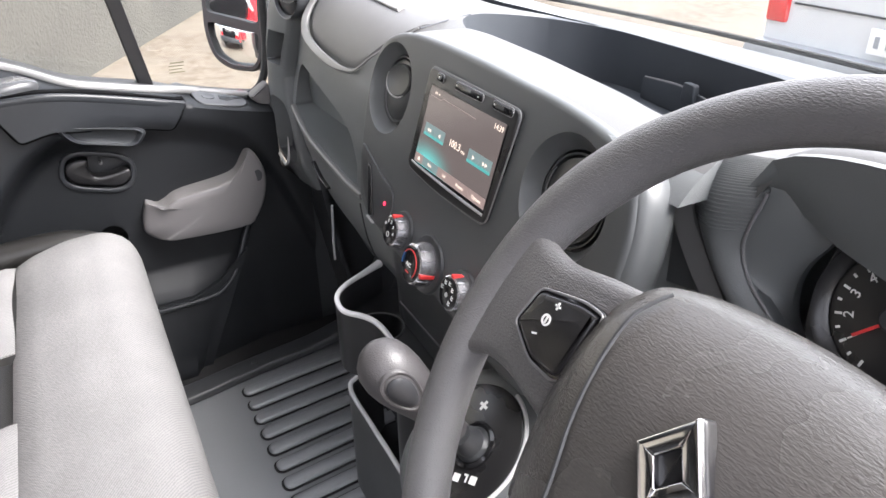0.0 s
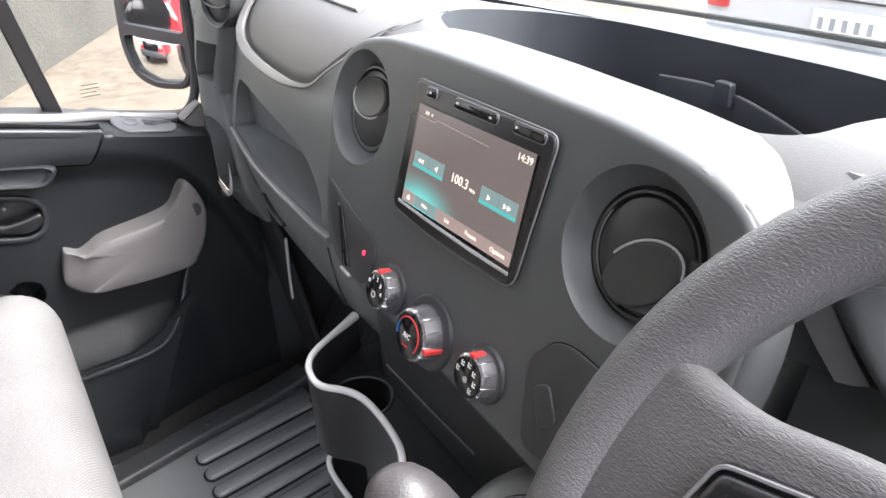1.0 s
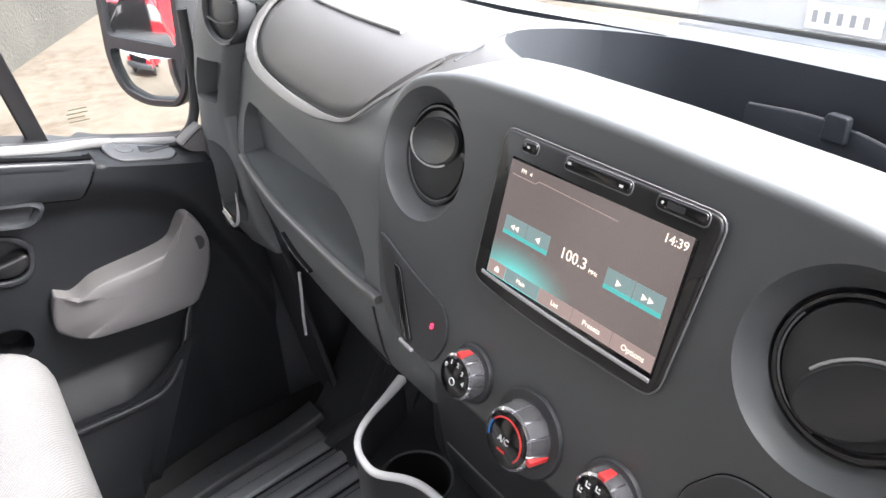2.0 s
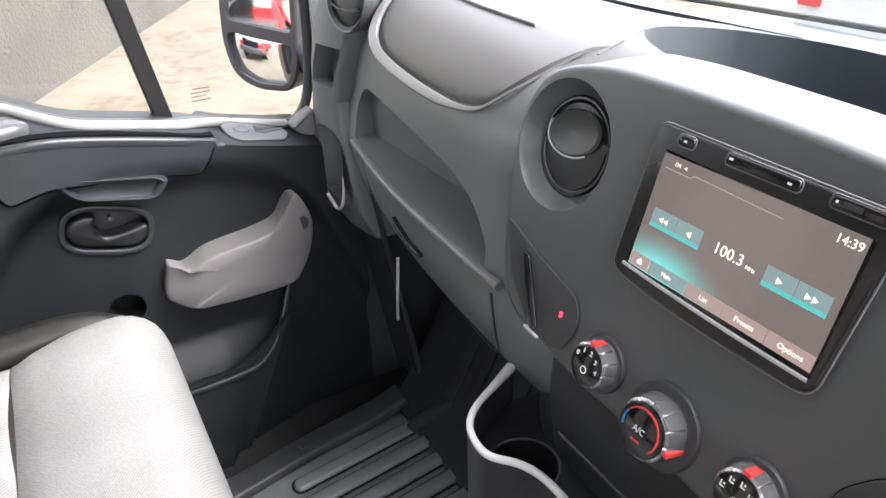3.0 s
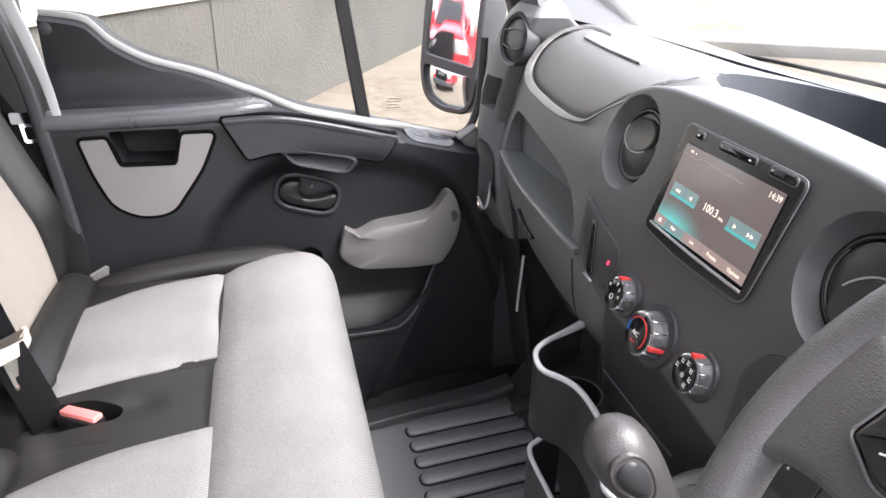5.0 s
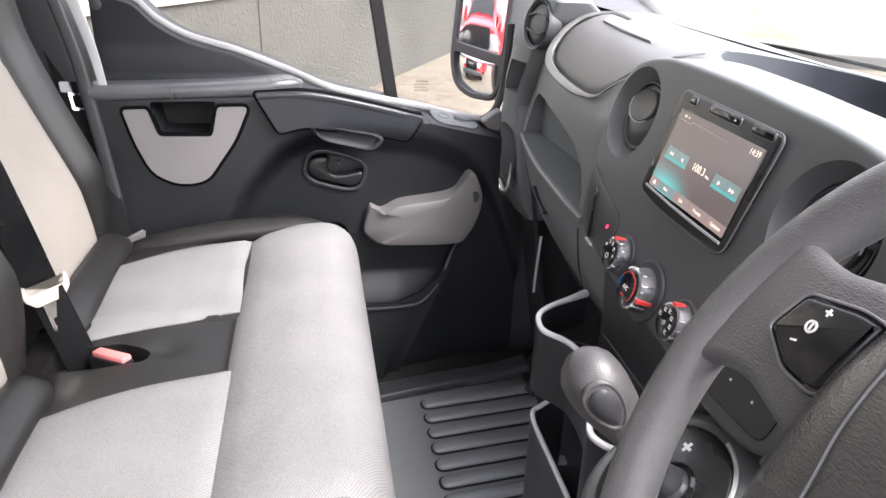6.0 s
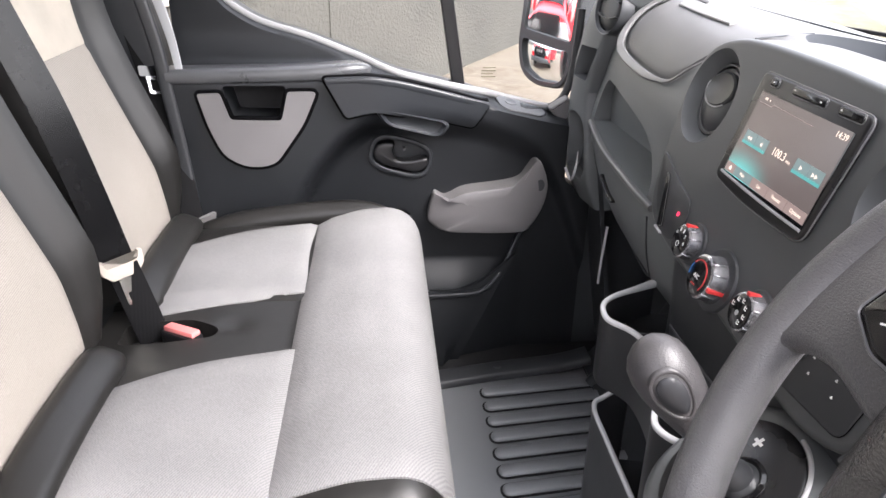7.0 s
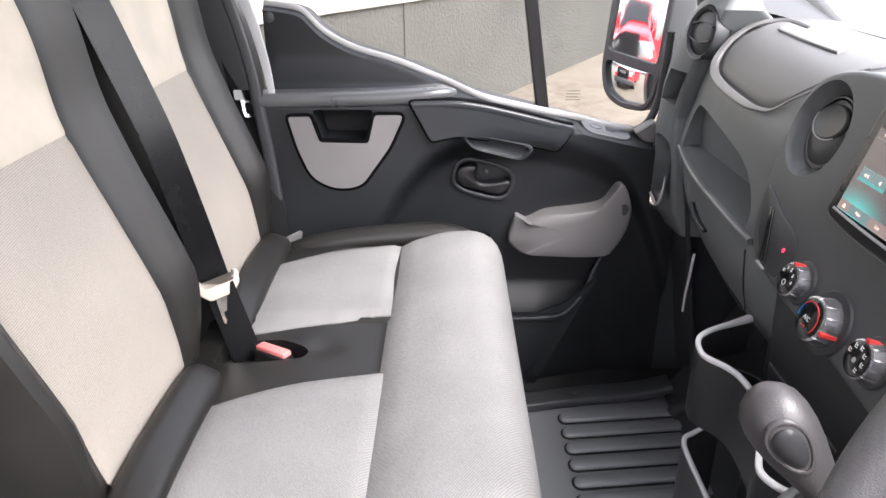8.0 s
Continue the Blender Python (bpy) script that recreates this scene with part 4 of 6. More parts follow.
    part("card_slot", slab(rounded([(-0.196, -0.150), (-0.186, -0.152), (-0.150, -0.208), (-0.162, -0.212)], 0.003), 0.0015, 0.0045, RAKE, 0.001), GLOSS, pan)
    part("slot_edge", slab([(-0.166, -0.2125), (-0.146, -0.2145), (-0.146, -0.2165), (-0.166, -0.2150)], 0.002, 0.0052, RAKE), SATIN, pan)
    part("lock_lamp", slab(rounded([(-0.1287, -0.184), (-0.1263, -0.184), (-0.1263, -0.179), (-0.1287, -0.179)], 0.001), 0.002, 0.0045, RAKE, 0.0008), LED, pan, "small glowing red lock lamp")
    # lower right flap
    flap = rounded([(0.122, -0.164), (0.1425, -0.137), (0.160, -0.1325), (0.215, -0.138), (0.240, -0.175), (0.235, -0.222), (0.136, -0.228)], 0.012, 4)
    # darker than the face: shade under the steering wheel is put into its colour
    part("lower_flap", slab(flap, -0.002, 0.0022, RAKE, 0.0012), DARK, fas, "blank cover beside the knobs, wheel shade in its tone")
    part("flap_joint", slab(shrunk([V(p) for p in flap], -0.0007), -0.002, 0.0006, RAKE), SEAM, fas)
    part("flap_pull", slab(rounded([(0.136, -0.176), (0.150, -0.168), (0.166, -0.192), (0.152, -0.208)], 0.006), 0.001, 0.004, RAKE, 0.001), DARK, fas)
    for u, v in ((0.172, -0.187), (0.175, -0.201), (0.204, -0.188), (0.208, -0.201)):
        part("printed_sign", merge(flat(u - 0.0013, v - 0.0006, u + 0.0013, v + 0.0006, 0.0026), flat(u - 0.0004, v + 0.0006, u + 0.0008, v + 0.0018, 0.0026)), WHITE_MARK, fas)
    for k, (cx, cy, r) in enumerate(((-0.070, -0.195, 0.0205), (0.001, -0.205, 0.0255), (0.081, -0.200, 0.0205))):
        heater_knob(fas, cx, cy, r, k)
    return fas


LED = material("red lamp lens", (0.4, 0.02, 0.03), 0.3, glow=((1.0, 0.03, 0.08), 0.35))
GLOSS_SOFT = material("satin black vent plastic", (0.034, 0.036, 0.038), 0.33)


def heater_knob(fas, cx, cy, r, k):
    at = RAKE @ pose(cx, cy, 0)
    wide = 1.36 if k == 1 else 1.22
    part("knob_seat", lathe([(r * wide, -0.002), (r * wide, 0.001), (r * (wide - 0.06), 0.003), (r * 1.0, 0.004), (0, 0.004)], at, 40), DARK, fas)
    big = k == 1
    top = 0.0185 if not big else 0.0225
    n = 168
    rings = []
    for h, f in ((0.003, 1.0), (0.005, 1.02), (top * 0.50, 0.98), (top * 0.93, 0.92), (top, 0.84)):
        rings.append([at @ V((r * f * math.cos(2 * math.pi * i / n) * (1 - 0.06 * (i % 14 == 0)), r * f * math.sin(2 * math.pi * i / n) * (1 - 0.06 * (i % 14 == 0)), h)) for i in range(n)])
    knob = part("knob", loft(rings), CHROME_DARK, fas, "chrome-collared rotary heater knob")
    part("knob_face", lathe([(r * 0.84, top - 0.002), (r * 0.83, top + 0.0005), (r * 0.76, top + 0.0015), (0, top + 0.0018)], at, 40), GLOSS, knob, "black knob face")
    lift = top + 0.0021
    if big:
        for a0, a1, mat in ((150, 196, BLUE_MARK), (-40, 146, RED_MARK)):
            arc = [at @ V((r * 0.66 * math.cos(radians(a)), r * 0.66 * math.sin(radians(a)), lift)) for a in [lerp(a0, a1, i / 16) for i in range(17)]]
            part("scale_arc", sweep(arc, rect_profile(0.0013, 0.0006), (0, -0.956, 0.293)), mat, knob)
        words("marking", "A/C", 0.0068, at @ pose(-0.001, -0.001, lift), WHITE_MARK, knob)
        part("marker", box(-0.005, 0.003, -0.0105, -0.0090, lift - 0.0002, lift + 0.0003, m=at), RED_MARK, knob)
        part("pointer", box(r * 0.84, r * 1.045, -0.0022, 0.0022, 0.004, top - 0.0005, 0.0004, m=at @ pose(0, 0, 0, 0, 0, -10)), RED_MARK, knob)
    else:
        part("pointer", box(-0.0032, 0.0032, r * 0.84, r * 1.015, 0.006, top + 0.0004, 0.0006, m=at), RED_MARK, knob)
        if k == 0:
            for i, ch in enumerate("01234"):
                a = radians(150 - 37 * i)
                words("marking", ch, 0.0056, at @ pose(r * 0.60 * math.cos(a), r * 0.60 * math.sin(a), lift), WHITE_MARK, knob)
            ring = [at @ V((0.003 * math.cos(a), -0.004 + 0.003 * math.sin(a), lift)) for a in [2 * math.pi * j / 14 for j in range(14)]]
            part("marking", sweep(ring, rect_profile(0.0007, 0.0005), (0, -0.956, 0.293), closed=True), WHITE_MARK, knob)
        else:
            for i in range(6):
                a = radians(165 - 42 * i)
                c = at @ pose(r * 0.56 * math.cos(a), r * 0.56 * math.sin(a), lift)
                part("marking", merge(box(-0.0018, 0.0018, -0.0020, -0.0011, -0.0002, 0.0003, m=c), box(-0.0018, -0.0010, -0.0011, 0.0022, -0.0002, 0.0003, m=c), box(0.0004, 0.0016, 0.0004, 0.0016, -0.0002, 0.0003, m=c)), WHITE_MARK, knob)
            part("marking", lathe([(0.0026, -0.0002), (0.0026, 0.0003)], at @ pose(0, -0.002, lift), 12), SATIN, knob)


CHROME_DARK = material("silver knob collar", (0.42, 0.42, 0.44), 0.22, metal=0.85, blotch=0.05)


# ---------------------------------------------------------------- touch screen radio
def glow_paint(name, colour, strength):
    m = bpy.data.materials.new(name)
    m.use_nodes = True
    p = m.node_tree.nodes["Principled BSDF"]
    p.inputs["Base Color"].default_value = (0.01, 0.01, 0.01, 1)
    p.inputs["Roughness"].default_value = 0.3
    p.inputs["Emission Color"].default_value = (*colour, 1)
    p.inputs["Emission Strength"].default_value = strength
    return m


def lcd_picture():
    """Brown-grey picture with a teal glow swelling at its lower left middle."""
    m = bpy.data.materials.new("lcd picture")
    m.use_nodes = True
    nt = m.node_tree
    p = nt.nodes["Principled BSDF"]
    p.inputs["Base Color"].default_value = (0.012, 0.012, 0.012, 1)
    p.inputs["Roughness"].default_value = 0.16
    co = nt.nodes.new("ShaderNodeTexCoord")
    sep = nt.nodes.new("ShaderNodeMapping")
    sep.inputs["Location"].default_value = (-0.42, 0.02, 0)
    sep.inputs["Scale"].default_value = (2.3, 2.2, 1)
    nt.links.new(co.outputs["Generated"], sep.inputs["Vector"])
    g = nt.nodes.new("ShaderNodeTexGradient")
    g.gradient_type = "QUADRATIC_SPHERE"
    nt.links.new(sep.outputs["Vector"], g.inputs["Vector"])
    mix = nt.nodes.new("ShaderNodeMix")
    mix.data_type = "RGBA"
    mix.inputs["A"].default_value = (0.021, 0.0175, 0.0165, 1)
    mix.inputs["B"].default_value = (0.02, 0.17, 0.16, 1)
    nt.links.new(g.outputs["Fac"], mix.inputs["Factor"])
    nt.links.new(mix.outputs["Result"], p.inputs["Emission Color"])
    p.inputs["Emission Strength"].default_value = 1.0
    return m


UI_TEXT = glow_paint("lit pale lettering", (0.85, 0.70, 0.58), 0.22)
UI_TEAL = glow_paint("lit teal key", (0.06, 0.36, 0.34), 0.17)
UI_KEY = glow_paint("lit dark teal key", (0.10, 0.145, 0.145), 0.26)
UI_GREY = glow_paint("lit brown-grey key", (0.16, 0.12, 0.11), 0.28)
LCD = lcd_picture()


def touch_screen():
    unit = thing("touch_screen_radio", (0, 0.50, 0.715), "black touch screen radio showing a lit station display", "radio")
    outer = rounded([(-0.0905, -0.1165), (-0.03, -0.1225), (0.03, -0.1225), (0.0895, -0.1205), (0.0985, 0.0), (-0.0885, 0.0025)], [0.012, 0.06, 0.06, 0.013, 0.011, 0.009], 5)
    frame_part = part("bezel", slab(outer, -0.015, 0.006, RAKE, 0.003), BEZEL, unit, "satin black bezel")
    low = [RAKE @ V((x, lerp(-0.1075, -0.1105, (x + 0.079) / 0.163) - 0.0015 * (1 - (x / 0.085) ** 2), 0.0062)) for x in [lerp(-0.079, 0.084, i / 16) for i in range(17)]]
    part("lower_lip", sweep(low, rect_profile(0.0030, 0.002, 0.0007), (0, -0.956, 0.293)), SATIN, frame_part, "bright lower lip")
    edge = [RAKE @ V((p.x, p.y, 0.0035)) for p in shrunk(outer, -0.0006)]
    part("edge_line", sweep(edge, ring_profile(0.0008, 6), (0, -0.956, 0.293), closed=True), SATIN_DIM, frame_part)
    lcd = part("display", slab([(-0.0765, -0.1065), (0.0850, -0.1090), (0.0865, -0.0175), (-0.0740, -0.0150)], 0.0045, 0.0066, RAKE), GLOSS, unit)
    L = 0.0070
    part("picture", flat(-0.0740, -0.1055, 0.0840, -0.0170, 0.00675), LCD, lcd, "lit brown and teal station display")

    def key(x0, y0, x1, y1, mat, w=L):
        part("key", flat(x0, y0, x1, y1, w), mat, lcd)

    def tri(x, y, s, d):
        bm = bmesh.new()
        bm.faces.new([bm.verts.new(RAKE @ V((x + d * s, y, L + 0.0003))), bm.verts.new(RAKE @ V((x - d * s, y + s * 1.1, L + 0.0003))), bm.verts.new(RAKE @ V((x - d * s, y - s * 1.1, L + 0.0003)))])
        part("arrow", bm, UI_TEXT, lcd)

    for x0, x1 in ((-0.0665, -0.0435), (-0.0430, -0.0200), (0.0325, 0.0552), (0.0557, 0.0785)):
        key(x0, -0.0710, x1, -0.0570, UI_KEY)
        key(x0, -0.0710, x1, -0.0680, UI_TEAL, L + 0.0002)
    for x, s, d in ((-0.0575, 0.0020, -1), (-0.0530, 0.0020, -1), (-0.0310, 0.0022, -1), (0.0440, 0.0022, 1), (0.0645, 0.0021, 1), (0.0695, 0.0021, 1)):
        tri(x, -0.0638, s, d)
    for x0, x1, mat in ((-0.0735, -0.0545, UI_GREY), (-0.0180, 0.0145, UI_GREY), (0.0150, 0.0495, UI_GREY), (0.0500, 0.0835, UI_GREY)):
        key(x0, -0.1050, x1, -0.0945, mat)
    key(-0.0540, -0.1050, -0.0185, -0.0945, UI_KEY)

    def txt(t, x, y, size, bold=0.0):
        words("lettering", t, size, RAKE @ pose(x, y, L + 0.0004), UI_TEXT, lcd, 0.0001, bold)

    txt("100.3", 0.0040, -0.0632, 0.0112)
    txt("MHz", 0.0225, -0.0655, 0.0040)
    txt("14:39", 0.0735, -0.0238, 0.0080)
    txt("FM", -0.0590, -0.0225, 0.0042)
    tri(-0.0520, -0.0225, 0.0012, -1)
    txt("Main", -0.0365, -0.0996, 0.0048)
    txt("List", -0.0015, -0.0998, 0.0050)
    txt("Presets", 0.0330, -0.0998, 0.0053)
    txt("Options", 0.0680, -0.1000, 0.0056)
    part("home_sign", slab([(-0.0655, -0.1020), (-0.0610, -0.1020), (-0.0610, -0.0996), (-0.0632, -0.0975), (-0.0655, -0.0996)], L, L + 0.0004, RAKE), UI_TEXT, lcd)
    line = [RAKE @ V(p) for p in ((-0.070, -0.0270, L), (-0.046, -0.0275, L), (-0.043, -0.0250, L), (0.030, -0.0270, L))]
    part("rule", sweep(line, rect_profile(0.0006, 0.0003), (0, -0.956, 0.293)), UI_GREY, lcd)
    # hard keys above the picture
    for x0, x1 in ((-0.0665, -0.0515), (-0.0240, 0.0330), (0.0530, 0.0885)):
        k = part("hard_key", slab(rounded([(x0, -0.0088), (x1, -0.0088), (x1, -0.0008), (x0, -0.0008)], 0.0036, 4), 0.004, 0.0085, RAKE, 0.0016), GLOSS, unit, "glossy black key")
        rim = [RAKE @ V((p.x, p.y, 0.0066)) for p in rounded([(x0 - 0.0005, -0.0093), (x1 + 0.0005, -0.0093), (x1 + 0.0005, -0.0003), (x0 - 0.0005, -0.0003)], 0.0038, 4)]
        part("key_rim", sweep(rim, ring_profile(0.0005, 6), (0, -0.956, 0.293), closed=True), SATIN_DIM, k)
    for x, y, wd in ((-0.0190, -0.0042, 0.0030), (0.0260, -0.0052, 0.0030), (0.0575, -0.0045, 0.0014), (-0.0590, -0.0048, 0.0024)):
        part("key_sign", flat(x - wd / 2, y - 0.0008, x + wd / 2, y + 0.0008, 0.0088), WHITE_MARK, unit)
    part("usb_port", flat(0.0610, -0.0066, 0.0735, -0.0028, 0.0087), DARK, unit)
    return unit


BEZEL = material("satin black radio bezel", (0.012, 0.012, 0.013), 0.3, blotch=0.05)
SATIN_DIM = material("dull silver edge", (0.16, 0.16, 0.165), 0.35, blotch=0.05)


def flat(x0, y0, x1, y1, w):
    return slab([(x0, y0), (x1, y0), (x1, y1), (x0, y1)], w - 0.0004, w, RAKE)


dashboard()
centre_fascia()
touch_screen()
# ---------------------------------------------------------------- side column with vent, beside the door
def side_column():
    col = thing("side_column", (-0.78, 0.60, 0.45), "charcoal end column of the dash with a round vent and cubby", "dash end")
    rings = []
    for z, y0, xi, xo in ((0.40, 0.575, -0.775, -0.955), (0.46, 0.548, -0.772, -0.955), (0.52, 0.540, -0.778, -0.955), (0.565, 0.540, -0.793, -0.955), (0.60, 0.540, -0.806, -0.925), (0.645, 0.541, -0.818, -0.912), (0.70, 0.543, -0.796, -0.908), (0.77, 0.552, -0.768, -0.895), (0.83, 0.563, -0.720, -0.865), (0.865, 0.572, -0.702, -0.835), (0.884, 0.584, -0.712, -0.815), (0.892, 0.600, -0.735, -0.79)):
        back = table(z, [(0.78, 0.80), (0.83, 0.70), (0.865, 0.655), (0.892, 0.645)])
        q = rounded([(xo, y0 + 0.006), (lerp(xi, xo, 0.5), y0 - 0.002), (xi, y0 + 0.014), (xi + 0.012, back), (xo, back)], [0.02, 0.03, 0.010, 0.02, 0.02], 5)
        rings.append([V((p.x, p.y, z)) for p in q])
    body = part("body", loft(rings), DASH, col, "charcoal grained column")
    face = frame_of((-0.757, 0.566, 0.820), (0.975, 0.22, 0), (0, 0.16, 0.98))
    cub = frame_of((-0.838, 0.545, 0.705), (0.985, 0.17, 0), (0, 0.05, 0.99))
    low = frame_of((0, 0.541, 0), (1, 0, 0), (0, 0.02, 1))
    hollow = [V((p[0], p[1])) for p in curve([(-0.880, 0.592), (-0.845, 0.600), (-0.812, 0.585), (-0.794, 0.550), (-0.784, 0.505), (-0.796, 0.472), (-0.818, 0.458), (-0.850, 0.466), (-0.880, 0.474), (-0.872, 0.500), (-0.870, 0.545)], 44, True)]
    cut(body, lathe([(0.048, -0.03), (0.053, 0.02), (0.055, 0.06)], face, 36), slab(rounded([(-0.048, -0.033), (0.019, -0.035), (0.054, 0.035), (-0.024, 0.033)], 0.006), -0.045, 0.06, cub), slab(hollow, -0.045, 0.06, low))
    vent = part("air_vent", lathe([(0.0, -0.026), (0.047, -0.026), (0.049, -0.004), (0.046, 0.002), (0.041, -0.002), (0.040, -0.014), (0, -0.014)], face, 40), DARK, col, "round black air vent")
    disc = part("vent_disc", lathe([(0.040, -0.016), (0.040, -0.007), (0.036, -0.003), (0.020, -0.001), (0.001, -0.0005)], face, 40), GLOSS_SOFT, vent, "swivelling vent disc")
    for off, bow in ((0.013, 0.006), (-0.012, -0.006)):
        arc = [face @ V((lerp(-1, 1, i / 14) * 0.034, off + bow * math.sin(math.pi * i / 14), -0.001)) for i in range(15)]
        part("vane", sweep(arc, rect_profile(0.009, 0.003, 0.001), (0, 0.2, 1)), GLOSS_SOFT, disc)
    # glint on one side of the vent's rim, laid on as a silver arc
    glint = [face @ V((0.0475 * math.cos(radians(a)), 0.0475 * math.sin(radians(a)), 0.0015)) for a in range(150, 300, 8)]
    part("vent_glint", sweep(glint, ring_profile(0.0012, 6), (0, -1, 0.2)), SATIN_DIM, vent)
    # added sheet hides the dash behind; its dark tone paints the pocket's shade
    part("pocket_liner", slab(shrunk(hollow, -0.004), -0.034, -0.024, low), BIN, col, "dark sheet added behind the column's lower pocket")
    loop = [(-0.866, 0.538, 0.535), (-0.871, 0.538, 0.498), (-0.881, 0.538, 0.476), (-0.850, 0.538, 0.465), (-0.820, 0.538, 0.457), (-0.797, 0.538, 0.471), (-0.785, 0.539, 0.498), (-0.786, 0.541, 0.530)]
    part("loop_lip", sweep(curve(loop, 26), rect_profile(0.004, 0.006, 0.0015), (0, -1, 0), scale=[table(k, [(0, 0.3), (5, 1), (18, 1), (25, 0.2)]) for k in range(26)]), RIM, col, "bright lip of the column's lower pocket")
    kick = [[(x, lerp(0.58, 0.66, k / 6), lerp(0.50, 0.02, k / 6)) for k in range(7)] for x in (-0.96, -0.86, -0.80, -0.77)]
    part("kick_panel", sheet(kick, 0.01, (0, 1, 0)), DARK, col, "black kick panel below the column")
    # short pale stretch of seal: the glint on the rubber is its colour
    seal = curve([(-0.717, 0.600, 0.385), (-0.724, 0.600, 0.34), (-0.732, 0.600, 0.29), (-0.741, 0.602, 0.24)], 20)
    part("door_seal", sweep(seal, ring_profile(0.003, 8), (1, 0, 0)), RIM, col, "rubber door seal with its glint painted pale")
    return col


# ---------------------------------------------------------------- centre console: cup tray, lower tray, gear housing
def tray(name, rim, z0, z1, floor_z, label, cup=None):
    t = thing(name, (rim[6][0], 0.50, z0), label, "tray")
    line = curve(rim, 70)
    wall = [V((p[0], p[1] + 0.003, 0)) for p in line]
    part("wall", sweep([V((p.x, p.y, (z0 + z1) / 2 - 0.002)) for p in wall], rect_profile(0.006, z1 - z0 - 0.004)), TRAY, t, "black moulded tray wall")
    base = [V((p.x, p.y)) for p in wall] + [V((0.10, 0.58)), V((rim[0][0] + 0.012, 0.58))]
    if cup:
        n = 40
        hole = [V((cup[0] + cup[2] * math.cos(2 * math.pi * k / n), cup[1] + cup[2] * math.sin(2 * math.pi * k / n))) for k in range(n)]
        b = part("base", slab(base, floor_z - 0.006, floor_z), TRAY, t)
        cut(b, slab(hole, floor_z - 0.02, floor_z + 0.02))
        part("cup_well", lathe([(cup[2] * 0.90, cup[3]), (cup[2] * 0.90, cup[3] + 0.004), (cup[2] - 0.0015, floor_z), (cup[2] + 0.002, floor_z + 0.001), (cup[2] + 0.002, floor_z - 0.003), (cup[2] * 0.94, cup[3] - 0.003), (0.001, cup[3] - 0.003), (0.001, cup[3])], pose(cup[0], cup[1], 0), 40), TRAY, t, "round cup holder well")
        ring = [V((cup[0] + cup[2] * math.cos(a), cup[1] + cup[2] * math.sin(a), floor_z + 0.001)) for a in [radians(d) for d in range(10, 200, 8)]]
        part("cup_ring", sweep(ring, ring_profile(0.0012, 6)), DASH, t)
    else:
        part("base", slab(base, floor_z - 0.006, floor_z), TRAY, t)
    lip = [V((p.x, p.y, z1 - 0.003)) for p in wall]
    part("rim", sweep(lip, rect_profile(0.0075, 0.007, 0.003), scale=[table(k, [(0, 1.6), (8, 1.0), (69, 1.0)]) for k in range(70)]), RIM, t, "smooth pale tray rim")
    return t


TRAY = material("black tray plastic", (0.025, 0.026, 0.028), 0.34, grain=0.3, size=0.001)
RIM = material("grey plastic rim", (0.60, 0.60, 0.605), 0.25, grain=0.2, size=0.001)


def console():
    tray("cup_tray", [(-0.255, 0.516), (-0.240, 0.486), (-0.222, 0.450), (-0.203, 0.429), (-0.180, 0.420), (-0.155, 0.421), (-0.130, 0.440), (-0.105, 0.449), (-0.067, 0.450), (-0.026, 0.445), (-0.005, 0.437), (0.009, 0.428), (0.032, 0.416), (0.054, 0.407), (0.068, 0.408), (0.082, 0.416), (0.095, 0.430)], 0.392, 0.498, 0.445, "black S-shaped cup tray with a pale rim", (-0.165, 0.474, 0.038, 0.395))
    tray("lower_tray", [(-0.290, 0.516), (-0.268, 0.488), (-0.250, 0.462), (-0.240, 0.447), (-0.222, 0.440), (-0.195, 0.438), (-0.15, 0.438), (-0.10, 0.438), (-0.05, 0.438), (0.00, 0.437), (0.05, 0.436), (0.10, 0.436)], 0.10, 0.303, 0.14, "deep black lower tray with a pale rim")
    low = thing("lower_console", (0.0, 0.60, 0.0), "black lower console between the footwells", "console")
    part("core", loft([[V((x, y, z)) for x, y in rounded([(-0.255, 0.56), (-0.19, 0.515), (0.30, 0.50), (0.34, 0.60), (0.34, 0.90), (-0.27, 0.90)], 0.03)] for z in (-0.02, 0.20, 0.45, 0.60)]), DARK, low, "black console core")
    part("apron", loft([[V((x, y, z)) for x, y in rounded([(-0.225, 0.56), (-0.17, 0.495 + 0.008 * k), (0.24, 0.485 + 0.008 * k), (0.28, 0.60)], 0.03)] for k, z in enumerate((0.62, 0.52, 0.45))]), DARK, low, "black apron below the fascia")
    part("seam", sweep([(-0.148, 0.5040, 0.490), (-0.055, 0.5015, 0.493), (0.031, 0.4990, 0.498)], rect_profile(0.0014, 0.003)), SATIN_DIM, low)
    return low


GEAR = frame_of((0.185, 0.425, 0.535), (1, 0, 0.05), (0, 0.80, 0.60))


BUTTON = material("smooth dark grey button", (0.026, 0.027, 0.030), 0.40, spec=0.4)
GRIP = material("grained black knob leather", (0.050, 0.048, 0.050), 0.44, grain=0.7, size=0.0013, depth=0.3, kind="leather")


